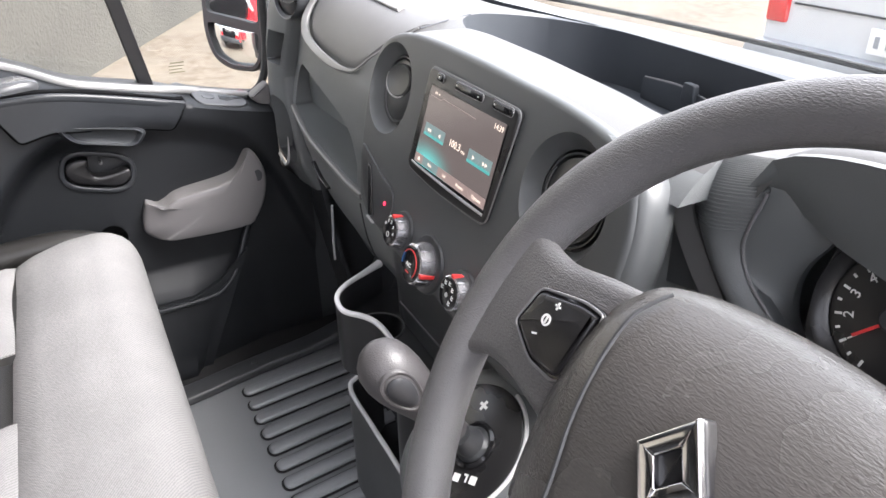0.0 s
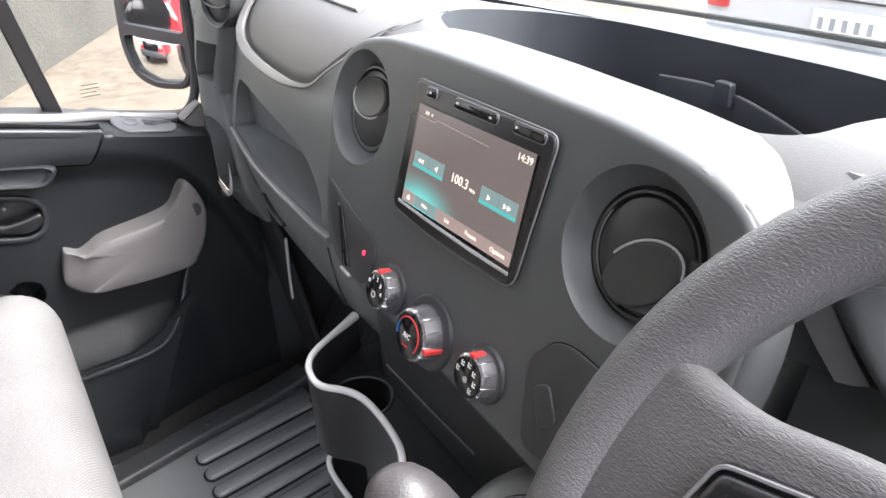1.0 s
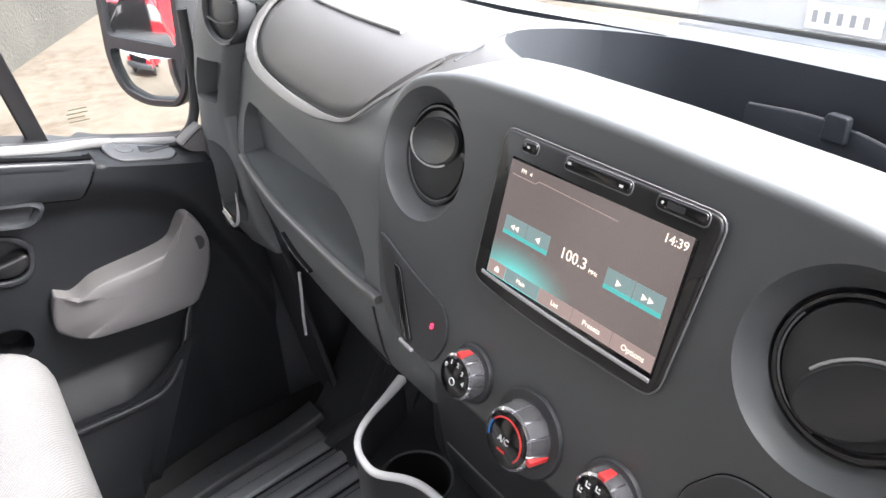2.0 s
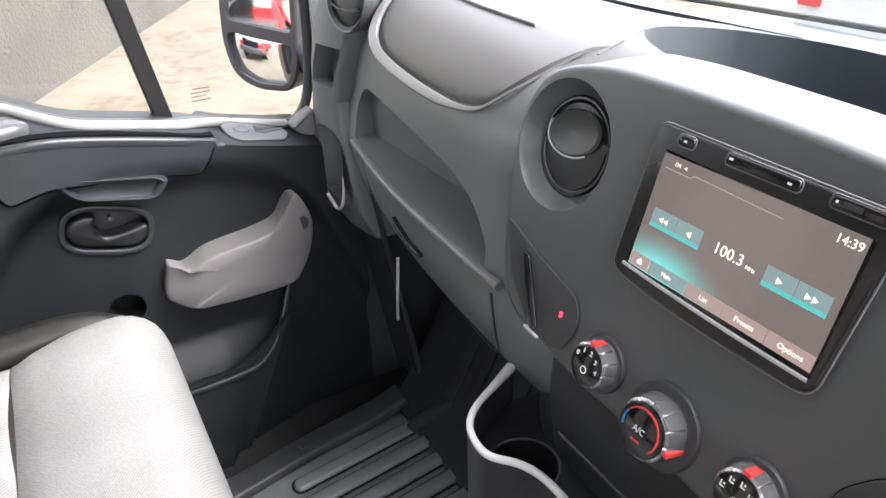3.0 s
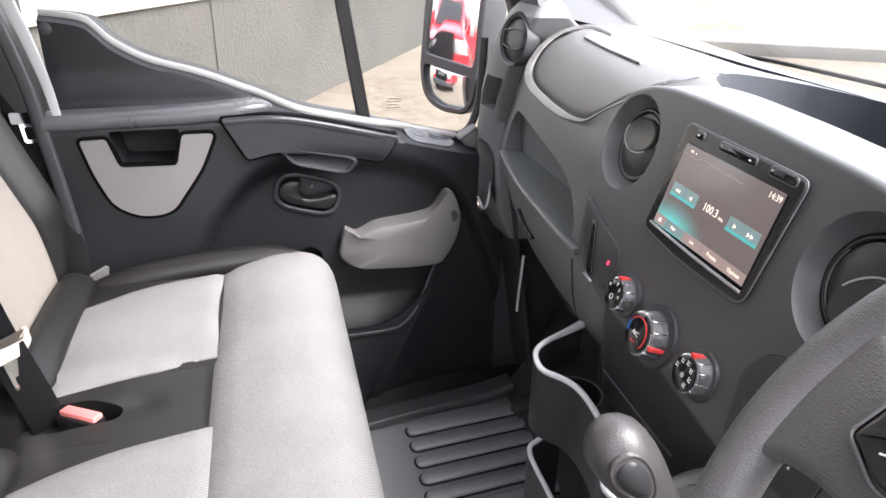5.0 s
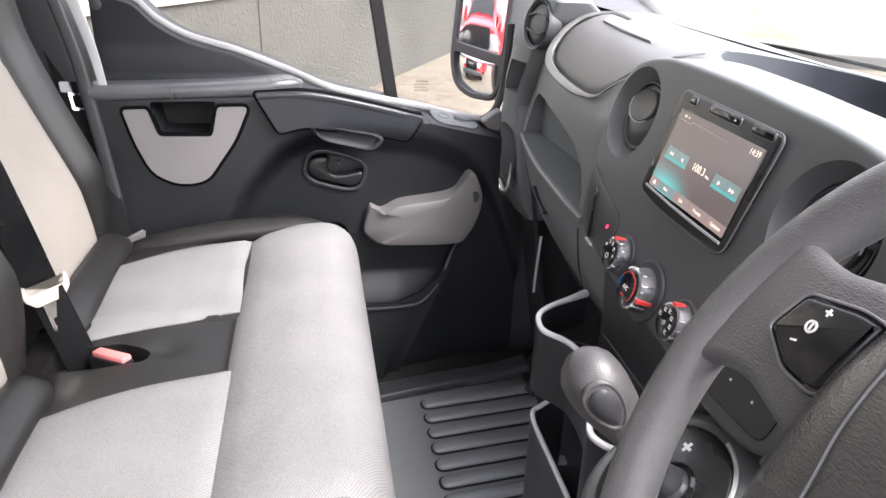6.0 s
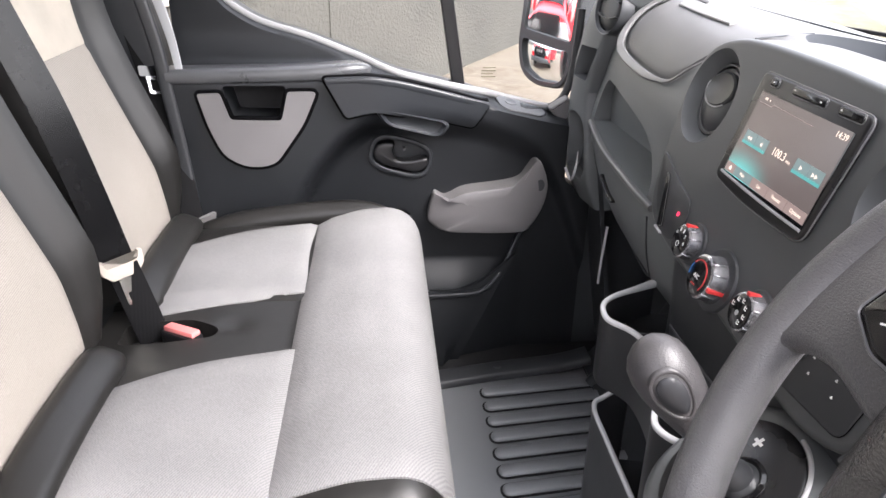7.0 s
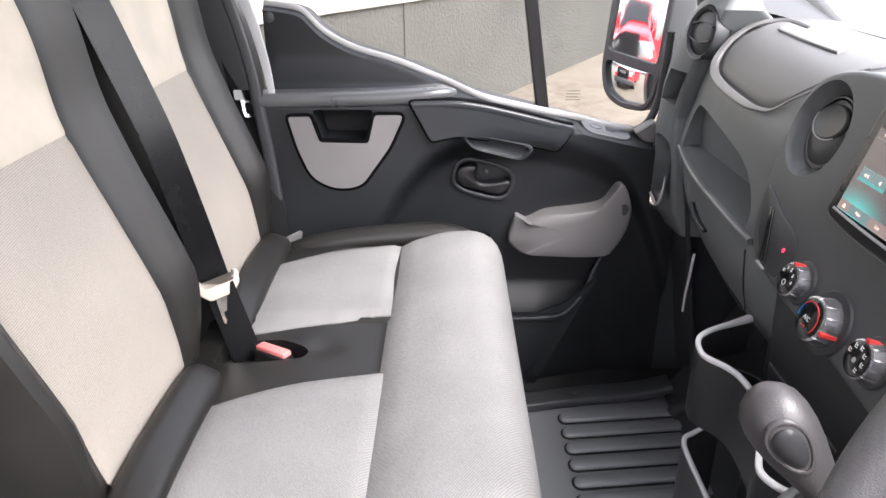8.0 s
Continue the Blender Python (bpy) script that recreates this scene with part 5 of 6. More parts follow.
def gear_housing():
    g = thing("gear_housing", (0.18, 0.48, 0.36), "rounded black gear lever housing with printed shift marks", "gear housing")
    rings = []
    for h, sx, sy, dy in ((-0.17, 0.090, 0.070, 0.030), (-0.12, 0.098, 0.085, 0.018), (-0.07, 0.100, 0.094, 0.008), (-0.03, 0.096, 0.094, 0.002), (-0.010, 0.086, 0.086, 0.0), (0.0, 0.074, 0.076, 0.0), (0.002, 0.068, 0.070, 0)):
        rings.append([GEAR @ V((sx * math.copysign(abs(math.cos(a)) ** 0.85, math.cos(a)), dy + sy * math.copysign(abs(math.sin(a)) ** 0.85, math.sin(a)), h)) for a in [2 * math.pi * k / 48 for k in range(48)]])
    part("shell", loft(rings), DASH, g, "rounded charcoal shell")
    part("top_plate", lathe([(0.063, 0.0), (0.063, 0.004), (0.061, 0.0055), (0, 0.0055)], GEAR, 44, 1.05), BEZEL, g, "satin black shift plate")
    rim = [GEAR @ V((0.0655 * math.cos(a), 0.0690 * math.sin(a), 0.003)) for a in [radians(lerp(-75, 85, i / 30)) for i in range(31)]]
    part("plate_rim", sweep(rim, ring_profile(0.0022, 8), (0, -0.6, 0.8)), RIM, g, "bright edge of the shift plate")
    part("gaiter_ring", lathe([(0.024, 0.004), (0.024, 0.008), (0.021, 0.010), (0.018, 0.008), (0.018, 0.004)], GEAR @ pose(0.010, 0.006, 0), 36), GLOSS, g)
    part("gaiter", lathe([(0.020, 0.004), (0.018, 0.009), (0.015, 0.012), (0.0145, 0.018), (0.0125, 0.022), (0.011, 0.03)], GEAR @ pose(0.010, 0.006, 0), 30), DARK, g, "rubber lever gaiter")
    p = GEAR @ pose(-0.015, 0.039, 0.0058)
    part("shift_mark", merge(box(-0.0055, 0.0055, -0.0016, 0.0016, 0, 0.0004, m=p), box(-0.0016, 0.0016, -0.0055, 0.0055, 0, 0.0004, m=p)), WHITE_MARK, g)
    q = GEAR @ pose(0.030, -0.022, 0.0058, 0, 0, 25)
    part("shift_mark", merge(box(-0.014, -0.006, -0.004, 0.004, 0, 0.0004, m=q), box(0.006, 0.014, -0.002, 0.006, 0, 0.0004, m=q), box(-0.002, 0.003, 0.004, 0.006, 0, 0.0004, m=q), box(0.001, 0.003, -0.002, 0.006, 0, 0.0004, m=q)), WHITE_MARK, g)
    lev = thing("gear_lever", (0.160, 0.420, 0.560), "black grained gear lever with a thumb button", "gear lever")
    tip, foot = V((0.156, 0.358, 0.638)), V((0.194, 0.426, 0.543))
    d = tip - foot
    ax = frame_of(foot, V((0, 1, 0)).cross(d), d.cross(V((0, 1, 0)).cross(d)))
    L = d.length
    swell = [(-0.10, 0.011), (0.10, 0.0115), (0.30, 0.0125), (0.45, 0.0155), (0.60, 0.0195), (0.74, 0.0236), (0.87, 0.0260), (0.98, 0.0262), (1.08, 0.0240), (1.15, 0.0188), (1.20, 0.0115), (1.222, 0.003)]

    def skin(a, t, h):
        r = table(t, swell) + h
        return ax @ V((r * math.cos(a), r * (1.0 + 0.10 * (math.sin(a) < 0)) * math.sin(a), L * t))

    part("knob", loft([[skin(2 * math.pi * k / 32, t, 0) for k in range(32)] for t, _ in swell]), GRIP, lev, "grained black pear-shaped knob")
    face = ax.to_3x3().inverted() @ V((0.930, -0.300, 0.195))
    mid = math.atan2(face.y, face.x)

    def drop(f, h):
        ring = []
        for k in range(30):
            a = 2 * math.pi * k / 30
            ring.append(skin(mid + f * 0.56 * math.cos(a) * (1.0 + 0.18 * math.sin(a)), 0.845 + f * 0.195 * math.sin(a), h))
        return ring

    rim = part("button_rim", loft([drop(f, h) for f, h in ((1.16, -0.0012), (1.08, 0.0010), (1.0, 0.0016), (0.92, 0.0010), (0.84, -0.0016), (0.80, -0.0030))]), GRIP, lev, "raised leather edge round the button")
    part("thumb_button", loft([drop(f, h) for f, h in ((0.80, -0.0030), (0.78, -0.0006), (0.72, 0.0010), (0.50, 0.0022), (0.25, 0.0026), (0.02, 0.0027))]), BUTTON, rim, "smooth grey thumb button")
    return lev


# ---------------------------------------------------------------- steering wheel and column
WC = V((0.498, 0.376, 0.764))
WT = radians(57.7)
WHEEL = frame_of(WC, (1, 0, 0), (0, math.cos(WT), math.sin(WT)))  # w towards the driver
WR = 0.2085


def steering_wheel():
    wheel = thing("steering_wheel", WC, "black grained steering wheel with buttons and a plain chrome badge", "steering wheel")
    n, k = 96, 18
    rings = []
    for i in range(n):
        a = 2 * math.pi * i / n
        grip = 1 + 0.10 * (math.exp(-((math.degrees(a) - 148) / 16) ** 2) + math.exp(-((math.degrees(a) - 32) / 16) ** 2))
        r0 = 0.0158 * grip
        rings.append([WHEEL @ V(((WR + r0 * 1.08 * math.cos(b)) * math.cos(a), (WR + r0 * 1.08 * math.cos(b)) * math.sin(a), r0 * math.sin(b))) for b in [2 * math.pi * j / k for j in range(k)]])
    rings.append(rings[0])
    rim = loft(rings, True, False)
    bmesh.ops.remove_doubles(rim, verts=rim.verts, dist=1e-7)
    part("rim", rim, LEATHER, wheel, "grained black rim")
    # spokes
    for s in (-1, 1):
        path = [(s * 0.075, 0.032, 0.012), (s * 0.115, 0.032, 0.012), (s * 0.150, 0.031, 0.009), (s * 0.180, 0.030, 0.004), (s * 0.200, 0.030, 0.0)]
        half = (0.050, 0.044, 0.039, 0.043, 0.058)
        rings = []
        for p, h in zip(curve(path, 17), [table(i / 16 * 4, list(enumerate(half))) for i in range(17)]):
            sec = rounded([(-h, -0.010), (h, -0.010), (h, 0.010), (-h, 0.010)], 0.0095, 4)
            rings.append([WHEEL @ V((p.x, p.y + q.x, p.z + q.y)) for q in sec])
        sp = part("spoke", loft(rings), LEATHER, wheel, "grained black spoke")
        pad = rounded([(s * 0.096, 0.060), (s * 0.114, 0.060), (s * 0.149, 0.051), (s * 0.156, 0.023), (s * 0.130, 0.010), (s * 0.106, 0.010), (s * 0.098, 0.016)], 0.006, 4)
        if s > 0:
            pad = pad[::-1]
        surround = part("button_surround", slab(pad, 0.010, 0.0245, WHEEL, 0.002), GLOSS, sp, "gloss black button surround")
        inner = shrunk(pad, 0.0035)
        keyp = part("cruise_button", slab(inner, 0.018, 0.0275, WHEEL, 0.004), BEZEL, surround, "rounded satin button")
        edge = [WHEEL @ V((p.x, p.y, 0.0250)) for p in shrunk(pad, 0.0015)]
        part("button_edge", sweep(edge, ring_profile(0.0009, 6), (0, -0.8, 0.5), closed=True), SATIN_DIM, surround)
        c = WHEEL @ pose(s * 0.130, 0.037, 0.0277)
        a1 = WHEEL @ pose(s * 0.127, 0.0475, 0.0277)
        a2 = WHEEL @ pose(s * 0.133, 0.0265, 0.0277, 0, 0, 20)
        dial = [c @ V((0.0030 * math.cos(t), 0.0030 * math.sin(t), 0)) for t in [2 * math.pi * j / 20 for j in range(20)]]
        part("sign", merge(sweep(dial, rect_profile(0.0012, 0.0006), (0, -0.8, 0.5), closed=True), box(-0.0006, 0.0006, -0.002, 0.003, -0.0003, 0.0003, m=c)), WHITE_MARK, keyp)
        part("sign", merge(box(-0.0022, 0.0022, -0.0006, 0.0006, -0.0003, 0.0004, m=a1), box(-0.0006, 0.0006, -0.0022, 0.0022, -0.0003, 0.0004, m=a1)), WHITE_MARK, keyp)
        part("sign", box(-0.0018, 0.0018, -0.0005, 0.0005, -0.0003, 0.0004, m=a2), WHITE_MARK, keyp)
    # lower spokes
    for s in (-1, 1):
        path = curve([(s * 0.045, -0.075, 0.006), (s * 0.062, -0.12, 0.004), (s * 0.080, -0.165, 0.0), (s * 0.092, -0.190, 0.0)], 12)
        part("lower_spoke", sweep([WHEEL @ p for p in path], rect_profile(0.034, 0.016, 0.006), (0, -0.85, 0.53)), LEATHER, wheel)
    # domed hub
    hub = curve([(-0.103, 0.055), (-0.092, 0.084), (-0.062, 0.096), (0.0, 0.101), (0.062, 0.096), (0.092, 0.084), (0.103, 0.055), (0.103, 0.0), (0.090, -0.06), (0.060, -0.098), (0.0, -0.108), (-0.060, -0.098), (-0.090, -0.06), (-0.103, 0.0)], 72, True)
    hub = [V((p[0], p[1])) for p in hub]
    rings = []
    for f, h in ((0.90, -0.030), (0.98, -0.010), (1.0, 0.008), (0.985, 0.022), (0.93, 0.034), (0.82, 0.043), (0.65, 0.049), (0.45, 0.053), (0.2, 0.055), (0.02, 0.0555)):
        rings.append([WHEEL @ V((p.x * f, p.y * f, h - 1.5 * max(0.0, p.y * f) ** 2)) for p in hub])
    cover = part("hub_cover", loft(rings), HUB, wheel, "domed grained airbag cover")
    def hub_h(x, y):
        f = max(abs(x) / 0.103, abs(y) / 0.101)
        return -1.5 * max(0.0, y) ** 2 + table(f, [(0.02, 0.0555), (0.2, 0.055), (0.45, 0.053), (0.65, 0.049), (0.82, 0.043), (0.93, 0.034), (0.985, 0.022), (1.0, 0.008)])
    for s in (-1, 1):
        groove = [WHEEL @ V((s * x, y, hub_h(x, y) + 0.0006)) for x, y in [(p[0], p[1]) for p in curve([(0.066, 0.088), (0.071, 0.070), (0.070, 0.045), (0.064, 0.015), (0.054, -0.015), (0.046, -0.05), (0.040, -0.085)], 40)]]
        part("cover_seam", sweep(groove, ring_profile(0.0012, 6), (0, -0.85, 0.53)), DARK, cover)
    # plain diamond badge
    dia = [(0, 0.026), (0.0195, 0), (0, -0.026), (-0.0195, 0)]
    BADGE = WHEEL @ pose(-0.004, 0.032, 0)
    b = part("badge_plate", slab(rounded(dia, 0.003), 0.048, 0.0565, BADGE, 0.002), BEZEL, cover)
    for i in range(4):
        p, q = V(dia[i]), V(dia[(i + 1) % 4])
        p2, q2 = p * 0.40, q * 0.40
        part("badge_bar", slab([p * 0.94, q * 0.94, q2, p2][::-1], 0.0555, 0.0600, BADGE, 0.0012), CHROME, b, "chrome badge bar")
    return wheel


HUB = material("grained hub cover", (0.058, 0.055, 0.053), 0.27, grain=0.5, size=0.0012, depth=0.7, kind="streak", spec=0.6)


def steering_column():
    col = thing("steering_column", (0.498, 0.52, 0.62), "black two-part steering column shroud behind the wheel", "steering column")
    path = [WHEEL @ V((0, 0, -0.035)), WHEEL @ V((0, 0, -0.09)), WHEEL @ V((0, 0.0, -0.17)), WHEEL @ V((0, 0.0, -0.26))]
    part("shroud", sweep(curve(path, 10), rect_profile(0.125, 0.115, 0.03), (0, 0.5, 0.85), scale=[lerp(0.85, 1.15, i / 9) for i in range(10)]), DARK, col, "black two-part shroud")
    return col


def instrument_cluster():
    c = thing("instrument_cluster", (0.50, 0.64, 0.66), "hooded instrument cluster with a dial and red needle", "instrument cluster")
    face = frame_of((0.515, 0.624, 0.762), (1, 0, 0), (0, 0.30, 0.954))
    oval = [V((0.150 * math.copysign(abs(math.cos(a)) ** 0.7, math.cos(a)), 0.085 * math.copysign(abs(math.sin(a)) ** 0.7, math.sin(a)))) for a in [2 * math.pi * k / 64 for k in range(64)]]
    part("face", slab(oval, -0.012, 0.0, face), DARK, c, "black instrument face")
    # deep hood: pale outer top and black visor under it
    def brow(x):
        return table(x, [(0.312, 0.812), (0.322, 0.842), (0.345, 0.860), (0.40, 0.872), (0.50, 0.878), (0.62, 0.872), (0.70, 0.845)])

    xs = [lerp(0.316, 0.70, i / 24) for i in range(25)]
    part("hood", sheet([[(x, y, brow(x) - d) for y, d in ((0.597, 0.003), (0.602, 0.0), (0.62, 0.0), (0.65, 0.004), (0.69, 0.016), (0.75, 0.036))] for x in xs], 0.010, (0, 0, -1)), DASH_TOP, c, "pale grey top of the hood")
    part("visor", sheet([[(x, 0.586 + 0.026 * t, lerp(brow(x) - 0.001, table(x, [(0.316, 0.822), (0.386, 0.795), (0.45, 0.786), (0.60, 0.786), (0.70, 0.80)]), t)) for t in (0, 0.2, 0.4, 0.6, 0.8, 1.0)] for x in xs], 0.008, (0, 1, 0)), DASH, c, "dark visor under the hood")
    # smooth barrel between fascia and hood, finely ribbed on its upper part
    left = curve([(0.236, 0.836), (0.240, 0.825), (0.247, 0.806), (0.260, 0.776), (0.279, 0.747), (0.310, 0.715), (0.34, 0.69)], 26)
    right = curve([(0.318, 0.840), (0.320, 0.832), (0.323, 0.818), (0.313, 0.784), (0.313, 0.764), (0.326, 0.742), (0.358, 0.718)], 26)

    def barrel(s, k, out=0.0):
        a, b = left[k], right[k]
        z = lerp(a[1], b[1], s)
        return V((lerp(a[0], b[0], s), 0.602 - 0.014 * math.sin(math.pi * s) + 9.0 * max(0.0, z - 0.796) ** 2 - out, z + out * 0.4))

    grid = [[V((lerp(x0, 0.318, j / 14), y, z)) for j in range(15)] for x0, y, z in ((0.246, 0.74, 0.830), (0.242, 0.69, 0.838), (0.238, 0.65, 0.840))] + [[barrel(j / 14, k) for j in range(15)] for k in range(26)]
    ribs = part("ribbed_flank", sheet(grid, 0.010, (0, 1, 0)), [DASH, DASH_TOP], c, "smooth charcoal flank, finely ribbed above")
    for f in ribs.data.polygons:
        f.material_index = 1 if f.center.z + 0.66 > 0.836 else 0
    for k in range(1, 29):
        f = 0.3 + k * 0.44
        i, t = int(f), f - int(f)
        ln = [barrel(j / 14, i, 0.0002).lerp(barrel(j / 14, i + 1, 0.0002), t) for j in range(15)]
        part("rib", sweep(ln, ring_profile(0.0007, 5)), DASH, ribs)
    # dark web and pale blade between fascia and barrel
    bl = [(0.236, 0.785, 0.017), (0.242, 0.765, 0.020), (0.256, 0.745, 0.022), (0.270, 0.728, 0.021), (0.287, 0.711, 0.019)]
    part("blade", sheet([[(x + w * q, 0.594 + dy, z + 0.004 * q) for x, z, w in bl] for q, dy in ((0.0, 0.004), (0.12, -0.002), (0.6, 0.0), (1.0, 0.005))], 0.008, (0, 1, 0)), TRIM, c, "pale upright trim blade")
    part("web", sheet([[(lerp(0.190, x, q), 0.600, lerp(z - 0.02, z, q)) for x, z, w in bl] for q in (0, 0.5, 1.0)], 0.008, (0, 1, 0)), FASCIA, c, "charcoal web beside the blade")
    part("under_panel", sheet([[(x, 0.59 + 0.01 * k, lerp(0.60, 0.700, k / 3)) for k in range(4)] for x in (0.26, 0.34, 0.46, 0.60, 0.76)], 0.01, (0, 1, 0)), FASCIA, c, "charcoal panel under the instruments")
    # dark wall from the bright crease back to the dial
    inner = curve([(0.372, 0.816), (0.370, 0.806), (0.366, 0.790), (0.352, 0.765), (0.347, 0.742), (0.352, 0.715), (0.372, 0.690)], 26)
    part("inner_wall", sheet([[V((lerp(right[k][0], inner[k][0], q), 0.603 + 0.022 * q ** 1.5, lerp(right[k][1], inner[k][1], q))) for k in range(26)] for q in (0, 0.25, 0.5, 0.75, 1.0)], 0.008, (0, 1, 0)), DASH, c, "dark inner wall of the cluster")
    # highlight along the moulded crease, laid on as a thin silver strip
    part("crease_glint", sweep([V((right[k][0], 0.600, right[k][1])) for k in range(8, 26)], ring_profile(0.0013, 8), (0, -1, 0)), SATIN_DIM, c)
    part("dial_bezel", lathe([(0.060, -0.004), (0.060, 0.004), (0.057, 0.010), (0.052, 0.008), (0.047, 0.002), (0.047, -0.004)], face @ pose(-0.088, -0.001, 0.002), 44), BEZEL, c, "dark dial surround")
    dial = face @ pose(-0.088, -0.001, 0.002)
    d = part("dial", lathe([(0.0465, 0), (0.0465, 0.003), (0.044, 0.004), (0, 0.004)], dial, 44), BEZEL, c, "black rev counter dial")
    for k in (1, 2, 3, 4):
        a = 259 - 29 * k
        words("numeral", str(k), 0.0105, dial @ pose(0.0312 * math.cos(radians(a)), 0.0312 * math.sin(radians(a)), 0.0048, 0, 0, a - 90), WHITE_MARK, d)
    for k in range(12):
        a = radians(259 - 14.5 * k)
        ln = 0.0050 if k % 2 == 0 else 0.0030
        part("tick", box(0.0415 - ln, 0.0415, -0.0009, 0.0009, 0.004, 0.0048, m=dial @ pose(0, 0, 0, 0, 0, math.degrees(a))), WHITE_MARK, d)
    part("needle", box(-0.008, 0.030, -0.0011, 0.0011, 0.006, 0.008, m=dial @ pose(0, 0, 0, 0, 0, 229)), RED_MARK, d, "red needle")
    part("needle_hub", lathe([(0.009, 0.004), (0.009, 0.010), (0.007, 0.012), (0, 0.012)], dial, 24), DARK, d)
    sw = thing("dash_switches", (0.40, 0.505, 0.58), "small black dash switches with printed signs", "switch")
    for k in range(3):
        bp = frame_of((0.325 + 0.035 * k, 0.499, 0.575), (1, 0, 0), (0, 0.25, 0.97))
        s = part("switch", slab(rounded([(-0.014, -0.022), (0.014, -0.022), (0.014, 0.022), (-0.014, 0.022)], 0.004), -0.01, 0.004, bp, 0.002), BEZEL, sw)
        part("switch_sign", merge(box(-0.004, 0.004, 0.002, 0.004, 0.0035, 0.0045, m=bp), box(-0.002, 0.004, -0.004, 0.0, 0.0035, 0.0045, m=bp)), WHITE_MARK, s)
    return c


# ---------------------------------------------------------------- bench seat
def seat_z(x, y):
    z = table(y, [(-0.30, 0.402), (-0.235, 0.408), (-0.10, 0.414), (-0.02, 0.414), (0.0, 0.414), (0.035, 0.428), (0.10, 0.445), (0.137, 0.447)])
    if y > 0.137:
        t = min(1.0, (y - 0.137) / 0.06)
        z = 0.447 - 0.060 * (1 - math.sqrt(max(0.0, 1 - t * t)))
    far, near = max(0.0, -0.655 - x) / 0.080, max(0.0, x - 0.045) / 0.055
    z -= table(y, [(-0.02, 0.030), (0.06, 0.042)]) * (1 - math.sqrt(max(0.0, 1 - min(1, max(far, near)) ** 2)))
    z += 0.006 * math.exp(-((x + 0.56) / 0.12) ** 2) * (y < 0) + 0.006 * math.exp(-((x + 0.09) / 0.11) ** 2) * (y < 0)
    if -0.40 < x < -0.235 and y < 0:
        z -= 0.006
        z -= 0.007 * math.exp(-((x + 0.322) / 0.020) ** 2 - ((y + 0.098) / 0.022) ** 2)
    return z


def seat_patch(left, right, y0, y1, lift, nx=24, ny=20, dip=0.012):
    """A padded panel on the cushion between two slanting side seams (tables of y, x), its rim drawn in."""
    rows = []
    for i in range(nx + 1):
        u = i / nx
        r = []
        for j in range(ny + 1):
            v = j / ny
            y = lerp(y0, y1, v)
            x0, x1 = table(y, left), table(y, right)
            x = lerp(x0, x1, u)
            e = min(u * (x1 - x0), (1 - u) * (x1 - x0), v * (y1 - y0), (1 - v) * (y1 - y0))
            k = 1 - math.exp(-e / dip)
            r.append((x, y, seat_z(x, y) + lerp(0.0008, lift, k)))
        rows.append(r)
    return sheet(rows, 0.012, (0, 0, -1))


